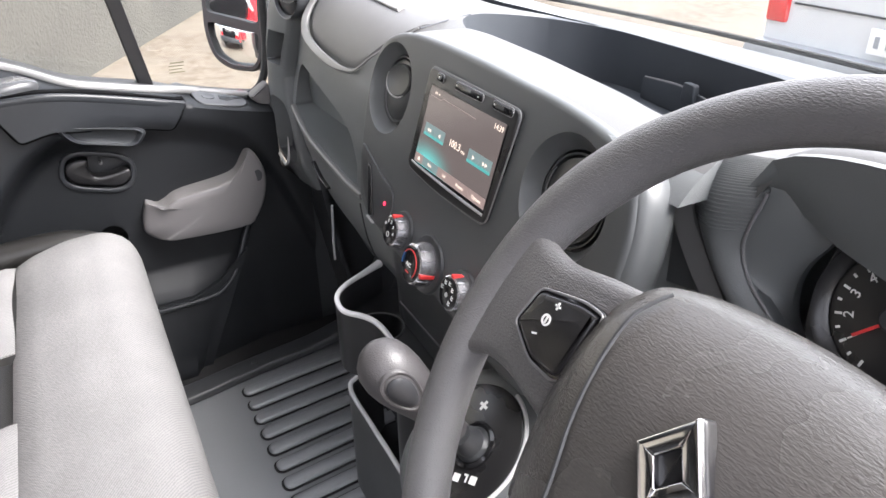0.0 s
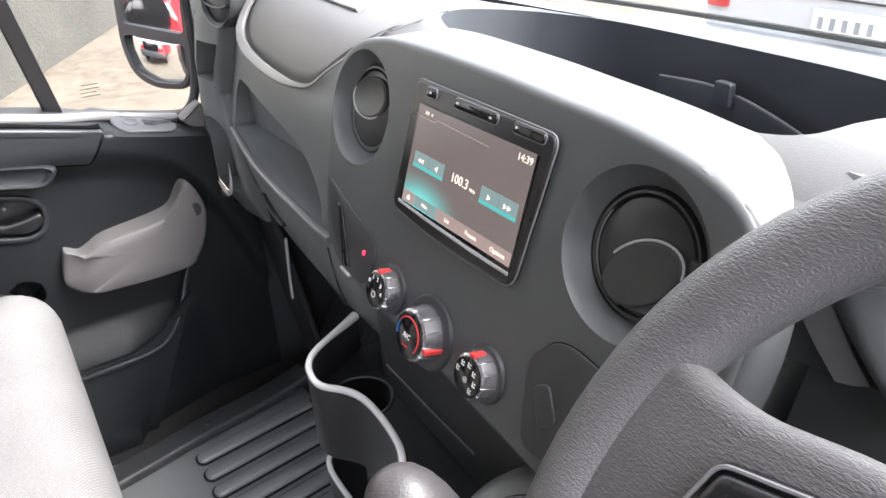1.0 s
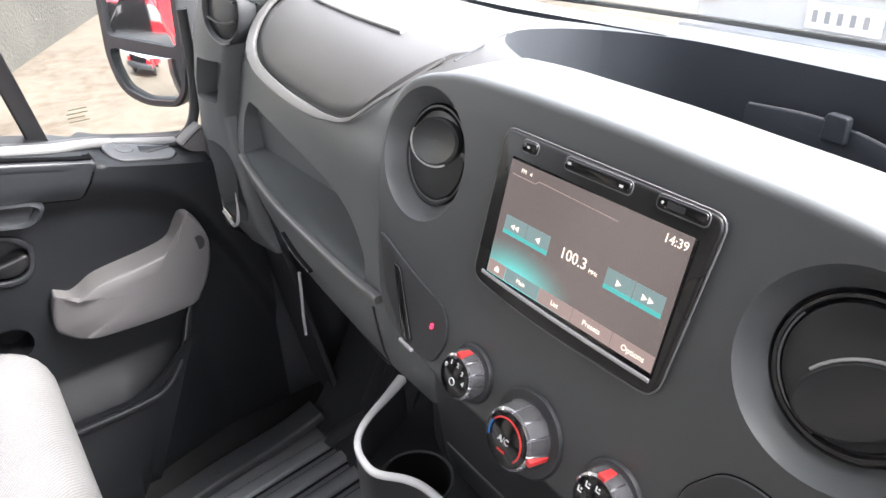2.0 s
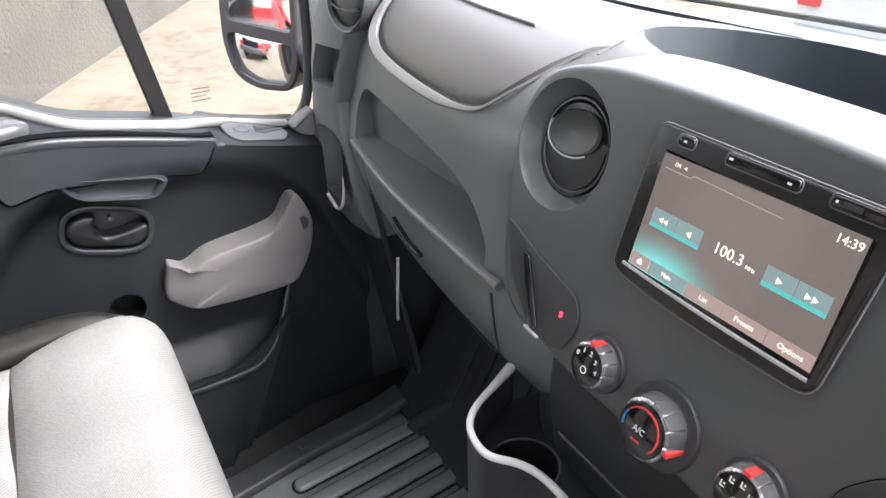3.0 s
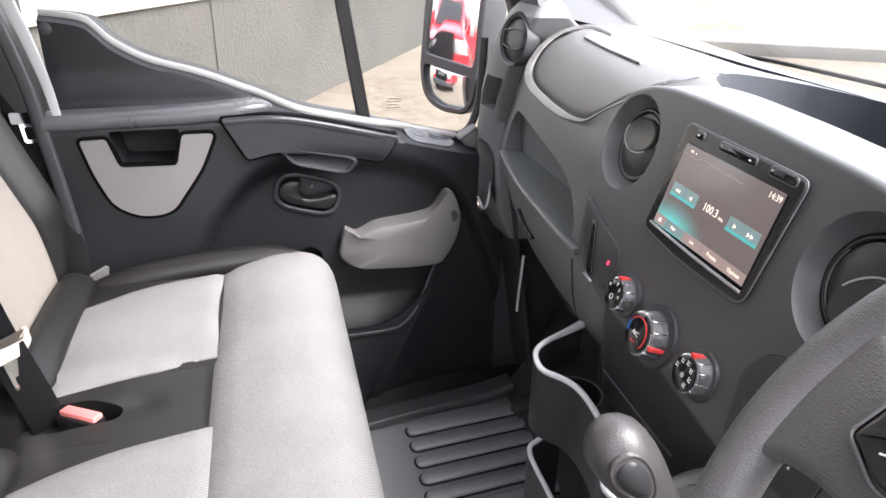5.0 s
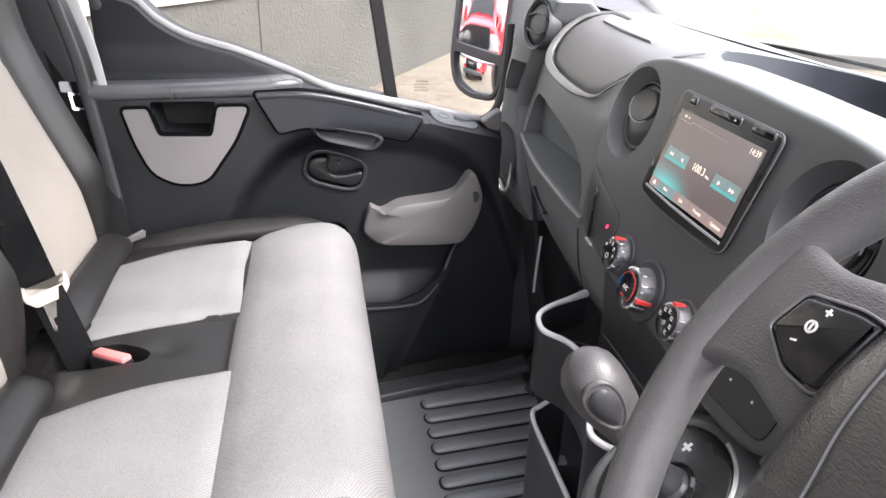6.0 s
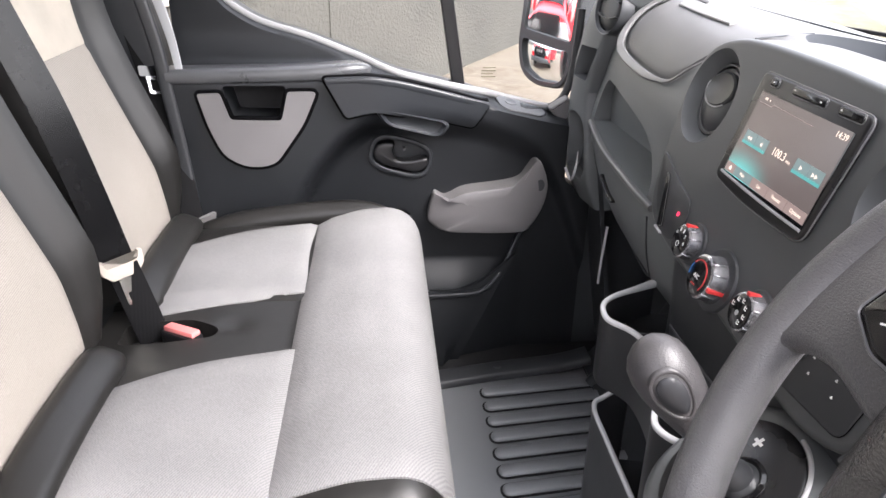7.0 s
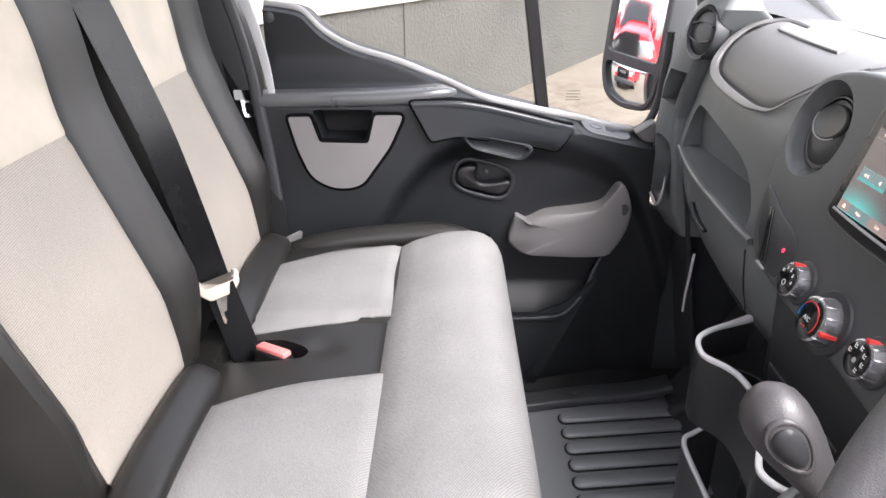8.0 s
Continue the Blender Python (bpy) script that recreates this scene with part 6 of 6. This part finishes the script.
def bench_seat():
    s = thing("bench_seat", (-0.33, -0.05, 0.0), "two-person bench seat in grey and beige twill with dark bolsters", "seat")
    xs = [lerp(-0.735, 0.100, i / 90) for i in range(91)]
    rings = []
    for x in xs:
        ring = [V((x, y, seat_z(x, y) - 0.002)) for y in [lerp(-0.30, 0.137, j / 34) for j in range(35)]]
        for a in range(1, 7):
            y = 0.137 + 0.06 * math.sin(math.pi / 2 * a / 6)
            ring.append(V((x, y, seat_z(x, y) - 0.002)))
        ring += [V((x, 0.199, 0.34)), V((x, 0.194, 0.27)), V((x, 0.180, 0.22)), V((x, -0.30, 0.22))]
        rings.append(ring)
    base = part("cushion", loft(rings), BOLSTER, s, "dark padded cushion body")
    cut(base, slab(rounded([(-0.345, -0.262), (-0.284, -0.262), (-0.282, -0.190), (-0.290, -0.122), (-0.318, -0.118), (-0.345, -0.165)], 0.014), 0.36, 0.6))
    part("front_panel", front_panel(), CLOTH, s, "light grey twill front panel")
    part("seat_panel", seat_patch([(-0.239, -0.592), (-0.129, -0.657), (-0.012, -0.700)], [(-0.230, -0.360), (-0.101, -0.388), (0.0, -0.405)], -0.238, 0.0, 0.007), CLOTH, s, "light grey twill seat panel")
    part("seat_panel", seat_patch([(-0.222, -0.158), (-0.167, -0.187), (-0.103, -0.211), (0.0, -0.235)], [(-0.222, 0.050), (0.0, 0.054)], -0.222, 0.004, 0.007), CLOTH, s, "light grey twill seat panel")
    part("plinth", slab(rounded([(-0.70, -0.28), (0.06, -0.28), (0.06, 0.13), (-0.70, 0.13)], 0.02), 0.0, 0.225), DARK, s, "black seat plinth")
    # rear bead between cushion and backrests
    for x0, x1 in ((-0.715, -0.380), (-0.232, 0.080)):
        path = curve([(x0, -0.252, 0.412), (lerp(x0, x1, 0.3), -0.252, 0.418), (lerp(x0, x1, 0.7), -0.252, 0.418), (x1, -0.250, 0.408)], 16)
        part("rear_roll", sweep(path, rect_profile(0.062, 0.044, 0.019), (0, 0.40, 0.92), scale=[table(i, [(0, 0.72), (2, 1), (13, 1), (15, 0.8)]) for i in range(16)]), BOLSTER, s)
    for cx, hw in ((-0.110, 0.205), (-0.562, 0.205)):
        backrest(s, cx, hw)
    roll = curve([(-0.722, -0.25, 0.385), (-0.728, -0.12, 0.408), (-0.730, 0.02, 0.422), (-0.727, 0.10, 0.420), (-0.714, 0.150, 0.400), (-0.698, 0.178, 0.368)], 26)
    part("side_roll", sweep(roll, ring_profile(0.026, 14), scale=[table(k, [(0, 0.5), (4, 1), (20, 1), (25, 0.4)]) for k in range(26)]), BOLSTER, s, "dark padded side roll")
    cap = frame_of((0.112, -0.205, 0.345), (0, 1, 0), (0, 0, 1))
    part("recliner_cover", lathe([(0.050, -0.02), (0.050, 0.004), (0.044, 0.012), (0.025, 0.017), (0.001, 0.018)], cap, 32, 0.8), GLOSS, s, "glossy black recliner cover")
    # buckle in its well
    part("buckle_well", box(-0.346, -0.281, -0.263, -0.117, 0.358, 0.366), CARPET, s)
    tilt = pose(-0.3125, -0.174, 0.392, 6, 0, -36)
    bk = part("buckle", box(-0.012, 0.012, -0.036, 0.034, -0.02, 0.010, 0.004, m=tilt), BEZEL, s, "black belt buckle")
    part("release_button", box(-0.0085, 0.0085, -0.030, 0.0345, 0.009, 0.018, 0.003, m=tilt), RED, bk, "faded red release button")
    return s


def front_panel():
    rows = []
    for i in range(41):
        x = lerp(-0.712, 0.062, i / 40)
        r = []
        for j in range(29):
            v = j / 28
            if v < 0.62:
                y = lerp(0.002, 0.137, v / 0.62)
                z = seat_z(x, y)
                n = (0, 0, 1)
            elif v < 0.82:
                a = (v - 0.62) / 0.20 * math.pi / 2
                y = 0.137 + 0.06 * math.sin(a)
                z = seat_z(x, y)
                n = (0, math.sin(a), math.cos(a))
            else:
                t = (v - 0.82) / 0.18
                y = 0.197 + 0.002 - 0.006 * t
                z = lerp(seat_z(x, 0.197), 0.25, t)
                n = (0, 1, 0)
            e = min((i / 40) * 0.774, (1 - i / 40) * 0.774, v * 0.35, (1 - v) * 0.35)
            k = lerp(0.0008, 0.006, 1 - math.exp(-e / 0.010))
            r.append((x, y + n[1] * k, z + n[2] * k))
        rows.append(r)
    return sheet(rows, 0.010, (0, -0.6, -0.6))


def backrest(s, cx, hw):
    up, out = V((0, -0.375, 0.927)), V((0, 0.927, 0.375))

    def at(u, v, w):
        return V((cx + u, -0.285, 0.415)) + up * v + out * w

    def depth(u, v):
        f = abs(u) / hw
        bol = table(f, [(0.0, 0.0), (0.45, 0.003), (0.70, 0.010), (0.82, 0.036), (0.90, 0.046), (0.96, 0.038), (1.0, 0.005)])
        grow = table(v, [(0.0, 0.2), (0.06, 0.7), (0.13, 1.0), (0.50, 1.0), (0.66, 0.75), (0.72, 0.3)])
        lum = table(v, [(0.0, 0.004), (0.05, 0.013), (0.13, 0.025), (0.25, 0.027), (0.365, 0.034), (0.504, 0.064), (0.72, 0.085)])
        return bol * grow + lum

    def halfw(v):
        return hw * table(v, [(0.0, 0.84), (0.08, 0.96), (0.25, 1.0), (0.50, 1.0), (0.66, 0.93), (0.74, 0.72)])

    rings = []
    for i in range(31):
        v = 0.74 * i / 30
        h = halfw(v)
        cap = math.sqrt(max(0.02, 1 - max(0, (v - 0.66) / 0.085) ** 2))
        ring = [at(lerp(-h, h, j / 40), v, depth(lerp(-hw, hw, j / 40), v) * cap - 0.02 * (1 - cap)) for j in range(41)]
        ring += [at(h + 0.006, v, -0.04), at(h * 0.9, v, -0.10 * cap), at(-h * 0.9, v, -0.10 * cap), at(-h - 0.006, v, -0.04)]
        rings.append(ring)
    b = part("backrest", loft(rings), BOLSTER, s, "dark bolstered backrest")

    def panel(v0, v1, mat, tag, label):
        rows = []
        for i in range(25):
            r = []
            for j in range(25):
                v = lerp(v0, v1, j / 24)
                h = table(v, [(0.01, 0.128), (0.05, 0.135), (0.13, 0.138), (0.25, 0.140), (0.36, 0.136), (0.45, 0.140), (0.655, 0.132)])
                u = lerp(-h, h, i / 24)
                e = min(i / 24 * 2 * h, (1 - i / 24) * 2 * h, (j / 24) * (v1 - v0) + 0.006 * (v0 > 0.1), (1 - j / 24) * (v1 - v0) + 0.006 * (v1 < 0.5))
                r.append(at(u, v, depth(u, v) + lerp(-0.003, 0.008, 1 - math.exp(-e / 0.010))))
            rows.append(r)
        part(tag, sheet(rows, 0.012, -out), mat, b, label)

    panel(0.002, 0.358, BEIGE, "lower_panel", "pale beige twill backrest panel")
    panel(0.3582, 0.655, BEIGE_TOP, "upper_panel", "smoother pale upper backrest panel")


BEIGE_TOP = material("smooth pale beige cloth", (0.46, 0.415, 0.35), 0.85, grain=0.3, size=0.0012, blotch=0.10, blotch_size=14, spec=0.2)


def belt(name, path, label, width=0.047, up=(0.8, 0.6, 0.2)):
    b = thing(name, path[0], label, "seat belt")
    part("webbing", sweep(curve(path, 40), rect_profile(width, 0.0022, 0.0008), up), WEBBING, b, "black woven webbing")
    return b


def seat_belts():
    mid = belt("seat_belt", [(-0.338, -0.222, 0.372), (-0.344, -0.238, 0.43), (-0.352, -0.258, 0.495)], "black belt with a steel tongue hanging between the backrests", 0.046, (0.92, 0.36, 0.1))
    strap = curve([(-0.352, -0.262, 0.500), (-0.352, -0.283, 0.60), (-0.351, -0.312, 0.725), (-0.350, -0.345, 0.83), (-0.348, -0.375, 0.92), (-0.345, -0.430, 1.06)], 30)
    part("shoulder_webbing", sweep(strap, rect_profile(0.049, 0.0022, 0.0008), (0.68, 0.66, 0.25)), WEBBING_SHINE, mid, "shiny black shoulder strap")
    t = frame_of((-0.349, -0.256, 0.497), (-0.68, 0.72, 0.08), (-0.10, -0.10, 0.95))
    part("tongue", slab(rounded([(-0.033, -0.004), (-0.020, -0.018), (0.020, -0.018), (0.033, -0.004), (0.034, 0.016), (0.026, 0.018), (0.024, 0.004), (-0.024, 0.004), (-0.026, 0.018), (-0.034, 0.016)], 0.004), -0.0025, 0.0035, t, 0.0015), CREAM, mid, "cream plastic grip of the belt tongue")
    blade = part("tongue_blade", slab(rounded([(-0.010, -0.062), (0.010, -0.062), (0.012, -0.016), (-0.012, -0.016)], 0.004), -0.001, 0.0022, t, 0.0006), STEEL, mid)
    cut(blade, slab(rounded([(-0.005, -0.054), (0.005, -0.054), (0.005, -0.042), (-0.005, -0.042)], 0.001), -0.02, 0.02, t))
    side = belt("seat_belt", [(-0.770, -0.262, 0.385), (-0.795, -0.282, 0.50), (-0.832, -0.318, 0.66), (-0.852, -0.352, 0.80), (-0.858, -0.392, 0.95), (-0.85, -0.44, 1.15)], "black belt with a steel tongue along the door post", 0.046, (0.9, 0.4, 0.15))
    f = frame_of((-0.829, -0.312, 0.672), (0.45, -0.88, 0.1), (-0.2, -0.2, 0.95))
    part("tongue_cover", slab(rounded([(-0.030, 0.006), (0.030, 0.006), (0.032, 0.026), (-0.032, 0.026)], 0.004), -0.004, 0.005, f, 0.002), GLOSS, side)
    blade = part("tongue", slab(rounded([(-0.012, -0.028), (0.012, -0.028), (0.018, 0.008), (-0.018, 0.008)], 0.005), -0.001, 0.003, f, 0.0006), CHROME_DARK, side, "steel belt tongue")
    cut(blade, slab(rounded([(-0.008, -0.022), (0.008, -0.022), (0.011, 0.000), (-0.011, 0.000)], 0.003), -0.02, 0.02, f))
    part("anchor", slab(rounded([(-0.024, -0.022), (0.024, -0.022), (0.024, 0.010), (-0.024, 0.010)], 0.004), -0.003, 0.004, frame_of((-0.782, -0.236, 0.392), (0.86, -0.5, 0), (0, 0.25, 0.95)), 0.001), GREY, side, "grey anchor cover")


CREAM = material("cream plastic grip", (0.40, 0.36, 0.31), 0.45, blotch=0.05)
WEBBING_SHINE = material("worn shiny belt webbing", (0.005, 0.005, 0.0055), 0.26, grain=0.3, size=0.0014, blotch=0.15, blotch_size=14, spec=0.25)


# ---------------------------------------------------------------- door mirror outside
def door_mirror():
    c = V((-1.185, 0.552, 0.742))
    n = V((0.53, -0.845, 0.108)).normalized()
    across = V((0, 0, 1)).cross(n).normalized()
    m = frame_of(c, across, n.cross(across))
    mir = thing("door_mirror", c, "black door mirror with a main glass and a small wide-angle glass", "mirror")
    q = rounded([(-0.094, -0.075), (-0.070, -0.138), (-0.010, -0.160), (0.075, -0.155), (0.098, -0.12), (0.104, 0.10), (0.098, 0.26), (-0.086, 0.26), (-0.094, 0.10)], [0.03, 0.03, 0.05, 0.04, 0.03, 0.02, 0.04, 0.04, 0.02], 5)
    rings = [[m @ V((p.x * f, p.y * f + 0.02 * (1 - f), h)) for p in q] for f, h in ((0.55, -0.12), (0.85, -0.09), (0.98, -0.04), (1.0, 0.0), (1.0, 0.006), (0.975, 0.010))]
    body = part("housing", loft(rings), DARK, mir, "black moulded housing")
    up = rounded([(-0.080, -0.026), (0.088, -0.042), (0.088, 0.235), (-0.074, 0.235)], 0.014, 4)
    lo = rounded([(-0.080, -0.048), (0.088, -0.063), (0.084, -0.120), (0.066, -0.144), (-0.006, -0.146), (-0.058, -0.126), (-0.078, -0.078)], 0.016, 4)
    cut(body, slab(up, -0.008, 0.05, m), slab(lo, -0.008, 0.05, m))
    for tag, shape, cen, bend, turn, label in (("main_glass", up, V((0.005, 0.095)), 4.0, 0.009, "gently convex main mirror glass"), ("wide_glass", lo, V((0.0, -0.065)), 0.75, 0.0, "small convex wide-angle glass")):
        poly = shrunk(shape, 0.001)
        bm = bmesh.new()
        prev = None
        for f in (1.0, 0.86, 0.72, 0.58, 0.44, 0.3, 0.16, 0.02):
            ring = []
            for p in poly:
                r = cen + (p - cen) * f
                d = (r - cen).length
                ring.append(bm.verts.new(m @ V((r.x, r.y, 0.0075 - d * d / bend - turn * r.x))))
            if prev:
                for i in range(len(ring)):
                    k = (i + 1) % len(ring)
                    bm.faces.new((prev[i], prev[k], ring[k], ring[i]))
            prev = ring
        bm.faces.new(prev)
        part(tag, bm, MIRROR, mir, label, 80)
    arm = curve([(-0.965, 0.66, 0.62), (-1.00, 0.655, 0.62), (-1.06, 0.64, 0.63), (-1.12, 0.62, 0.66)], 12)
    part("arm", sweep(arm, rect_profile(0.07, 0.06, 0.02)), BIN, mir, "stout black arm")
    part("foot", box(-0.985, -0.935, 0.58, 0.72, 0.575, 0.645, 0.02), DARK, mir, "dark corner foot at the door")
    return mir


side_column()
console()
gear_housing()
steering_wheel()
steering_column()
instrument_cluster()
bench_seat()
seat_belts()
door_mirror()
# ---------------------------------------------------------------- outside
GROUND = -0.65
WALL_U = V((-0.873, 0.487, 0))
WALL_P = V((-6.7, 0.407, 0))


def outside():
    solo("ground", box(-60, 60, -50, 60, GROUND - 0.1, GROUND), CONCRETE, "pale worn concrete yard", "ground", "structure")
    kerb_path = [(-10.95, 2.5, GROUND + 0.08), (-9.3, 5.8, GROUND + 0.08), (-7.95, 8.5, GROUND + 0.08), (-2.0, 20.4, GROUND + 0.08)]
    solo("kerb", sweep(kerb_path, rect_profile(0.18, 0.20, 0.02)), ASPHALT, "weathered grey concrete kerb", "kerb", "structure")
    verge = slab([(-11.0, 2.5), (-9.35, 5.8), (-8.0, 8.5), (-2.1, 20.4), (-20, 48), (-58, 48), (-58, -2), (-12, 2.0)], GROUND + 0.002, GROUND + 0.16)
    solo("verge", verge, GRASS, "patchy dry grass verge behind the kerb", "grass", "structure")
    m = frame_of(WALL_P, WALL_U, (0, 0, 1))
    solo("wall_yard", slab([(-4.2, GROUND - 0.05), (4.75, GROUND - 0.05), (4.75, 0.46), (-4.2, 0.46)], -0.25, 0.0, m), RENDER_WALL, "grey rough-rendered yard wall", "wall", "structure")
    solo("wall_coping", slab([(-4.25, 0.462), (4.8, 0.462), (4.8, 0.53), (-4.25, 0.53)], -0.28, 0.03, m, 0.01), COPING, "pale concrete coping on the yard wall", "coping", "structure")
    solo("wall_upper", slab([(-4.2, 0.532), (4.75, 0.532), (4.75, 3.4), (-4.2, 3.4)], -0.25, -0.06, m), RENDER_PALE, "pale rendered upper wall", "wall", "structure")
    solo("wall_pier", slab([(-1.40, GROUND), (-1.34, GROUND), (-1.34, 0.46), (-1.40, 0.46)], 0.002, 0.012, m), RENDER_WALL, "slim rendered joint strip on the wall", "wall joint", "structure")


RENDER_PALE = material("pale rendered upper wall", (0.20, 0.19, 0.165), 0.9, grain=0.8, size=0.02, blotch=0.12, blotch_size=1.2)


def wheel_of(parent, x, y, r, w):
    m = frame_of((x, y, GROUND + r), (0, 1, 0), (0, 0, 1))
    t = part("wheel", lathe([(r * 0.62, -w / 2), (r * 0.93, -w / 2), (r, -w * 0.36), (r, w * 0.36), (r * 0.93, w / 2), (r * 0.62, w / 2)], m, 36), TYRE, parent, "black tyre on a grey rim")
    part("rim", lathe([(0.03, w * 0.30), (r * 0.3, w * 0.25), (r * 0.60, w * 0.42), (r * 0.63, w * 0.3), (r * 0.63, -w * 0.42), (0.03, -w * 0.42)], m, 30), STEEL, t)


def car_body(parent, paint, x, y, sections, label):
    """A lofted body; sections of (distance from the rear, low z, high z, half width)."""
    rings = []
    for d, lo, hi, hw in sections:
        q = rounded([(-hw, lo), (hw, lo), (hw * 0.99, lerp(lo, hi, 0.7)), (hw * 0.9, hi), (-hw * 0.9, hi), (-hw * 0.99, lerp(lo, hi, 0.7))], [0.05, 0.05, 0.15, 0.08, 0.08, 0.15], 4)
        rings.append([V((x + p.x, y + d, GROUND + p.y)) for p in q])
    return part("body", loft(rings), paint, parent, label)


def white_car():
    """Parked ahead, its tail towards the van."""
    x, y = UTE
    car = thing("parked_car", (x, y + 2.3, GROUND), "white parked utility car seen from behind", "car")
    body = car_body(car, CAR_WHITE, x, y, [(0.0, 0.62, 1.18, 0.88), (0.06, 0.56, 1.22, 0.92), (0.9, 0.50, 1.24, 0.94), (1.75, 0.40, 1.24, 0.94), (1.85, 0.40, 1.30, 0.94), (2.1, 0.30, 1.70, 0.86), (3.1, 0.30, 1.72, 0.84), (3.7, 0.30, 1.15, 0.90), (4.8, 0.34, 0.98, 0.86), (4.95, 0.42, 0.80, 0.80)], "white bodywork")
    for s in (-1, 1):
        for d in (0.95, 4.0):
            wheel_of(car, x + s * 0.84, y + d, 0.40, 0.26)
        part("tail_light", box(x + s * 0.80 - 0.07, x + s * 0.80 + 0.07, y - 0.03, y + 0.10, GROUND + 0.80, GROUND + 1.12, 0.02), TAIL, car, "red tail light")
    b = part("bumper", box(x - 0.90, x + 0.90, y - 0.16, y + 0.10, GROUND + 0.52, GROUND + 0.70, 0.04), BUMPER, car, "grey step bumper")
    part("tow_bar", box(x - 0.05, x + 0.05, y - 0.24, y, GROUND + 0.36, GROUND + 0.42, 0.01), DARK, b)
    pl = part("number_plate", box(x - 0.19, x + 0.19, y - 0.045, y - 0.02, GROUND + 0.74, GROUND + 0.87, 0.004), WHITE_PAINT, car, "white number plate with dark bars")
    for k in range(5):
        part("plate_bar", box(x - 0.155 + 0.065 * k, x - 0.155 + 0.065 * k + 0.026, y - 0.049, y - 0.044, GROUND + 0.775, GROUND + 0.835), BUMPER, pl)
    part("tailgate_line", box(x - 0.70, x + 0.70, y - 0.012, y + 0.02, GROUND + 0.915, GROUND + 0.925), DARK, body)
    part("rear_screen", box(x - 0.70, x + 0.70, y + 1.88, y + 2.05, GROUND + 1.18, GROUND + 1.62, 0.05), GLOSS, body)
    return car


BUMPER = material("grey steel bumper", (0.28, 0.30, 0.33), 0.35, metal=0.3)


def red_truck():
    """Parked behind the van, seen in the door mirror."""
    x, y = TRUCK
    t = thing("pickup_truck", (x, y - 2.6, GROUND), "large red pickup truck with a black grille", "truck")
    sec = [(0.0, 0.55, 1.15, 0.92), (-0.12, 0.45, 1.22, 0.98), (-1.3, 0.42, 1.32, 1.0), (-1.45, 0.42, 1.40, 1.0), (-2.1, 0.42, 1.95, 0.92), (-3.6, 0.42, 1.98, 0.92), (-3.9, 0.42, 1.40, 1.0), (-5.6, 0.42, 1.38, 1.0)]
    rings = []
    for d, lo, hi, hw in sec:
        q = rounded([(-hw, lo), (hw, lo), (hw * 0.99, lerp(lo, hi, 0.7)), (hw * 0.86, hi), (-hw * 0.86, hi), (-hw * 0.99, lerp(lo, hi, 0.7))], [0.05, 0.05, 0.12, 0.12, 0.12, 0.12], 4)
        rings.append([V((x + p.x, y + d, GROUND + p.y)) for p in q])
    body = part("body", loft(rings), CAR_RED, t, "glossy red bodywork")
    g = part("grille", box(x - 0.66, x + 0.66, y - 0.06, y + 0.05, GROUND + 0.64, GROUND + 1.20, 0.05), GRILLE, t, "black grille with plain pale bars")
    for k in range(3):
        part("grille_mark", box(x - 0.30 + 0.22 * k, x - 0.14 + 0.22 * k, y + 0.05, y + 0.065, GROUND + 0.92, GROUND + 1.05, 0.01), GREY, g)
    part("bumper", box(x - 0.98, x + 0.98, y - 0.10, y + 0.14, GROUND + 0.38, GROUND + 0.66, 0.06), DARK, t, "black front bumper")
    for s in (-1, 1):
        part("headlight", box(x + s * 0.79 - 0.13, x + s * 0.79 + 0.13, y - 0.06, y + 0.04, GROUND + 0.82, GROUND + 1.08, 0.03), HEADLAMP, t, "clear headlight")
        for d in (-0.95, -4.6):
            wheel_of(t, x + s * 0.88, y + d, 0.41, 0.28)
        part("side_window", box(x + s * 0.93 - 0.02, x + s * 0.93 + 0.02, y - 3.4, y - 2.05, GROUND + 1.42, GROUND + 1.84, 0.02), GLOSS, body)
        part("wing_mirror", box(x + s * 1.12 - 0.10, x + s * 1.12 + 0.10, y - 1.95, y - 1.80, GROUND + 1.38, GROUND + 1.66, 0.04), CAR_RED, body)
    hinge = V((x + 0.99, y - 1.62, GROUND))
    swing = frame_of(hinge, (0.45, -0.89, 0), (0, 0, 1))
    d = part("open_door", slab(rounded([(0, 0.52), (1.0, 0.52), (1.02, 1.38), (0.02, 1.38)], 0.05), -0.05, 0.03, swing, 0.02), CAR_RED, t, "red front door standing open")
    part("door_window_frame", sweep([swing @ V(p) for p in ((0.03, 1.36, 0), (0.40, 1.84, -0.04), (0.94, 1.88, -0.04), (1.0, 1.38, 0))], rect_profile(0.05, 0.05, 0.01), (0.6, 0.8, 0)), CAR_RED, d)
    t.rotation_euler, t.scale = (0, 0, radians(TRUCK_TURN)), (1.08, 1.08, 1.08)
    part("windscreen", slab([(-0.78, 0), (0.78, 0), (0.70, 0.78), (-0.70, 0.78)], 0.0, 0.02, frame_of((x, y - 1.43, GROUND + 1.42), (1, 0, 0), (0, -0.77, 0.64))), GLOSS, body, "dark windscreen")
    return t


GRILLE = material("matt black grille", (0.006, 0.006, 0.007), 0.8, spec=0.1)
HEADLAMP = material("headlight lens", (0.6, 0.62, 0.64), 0.08, metal=0.6)
UTE = (-1.52, 3.95)
TRUCK = (-2.60, -4.8)
TRUCK_TURN = 3
outside()
white_car()
red_truck()
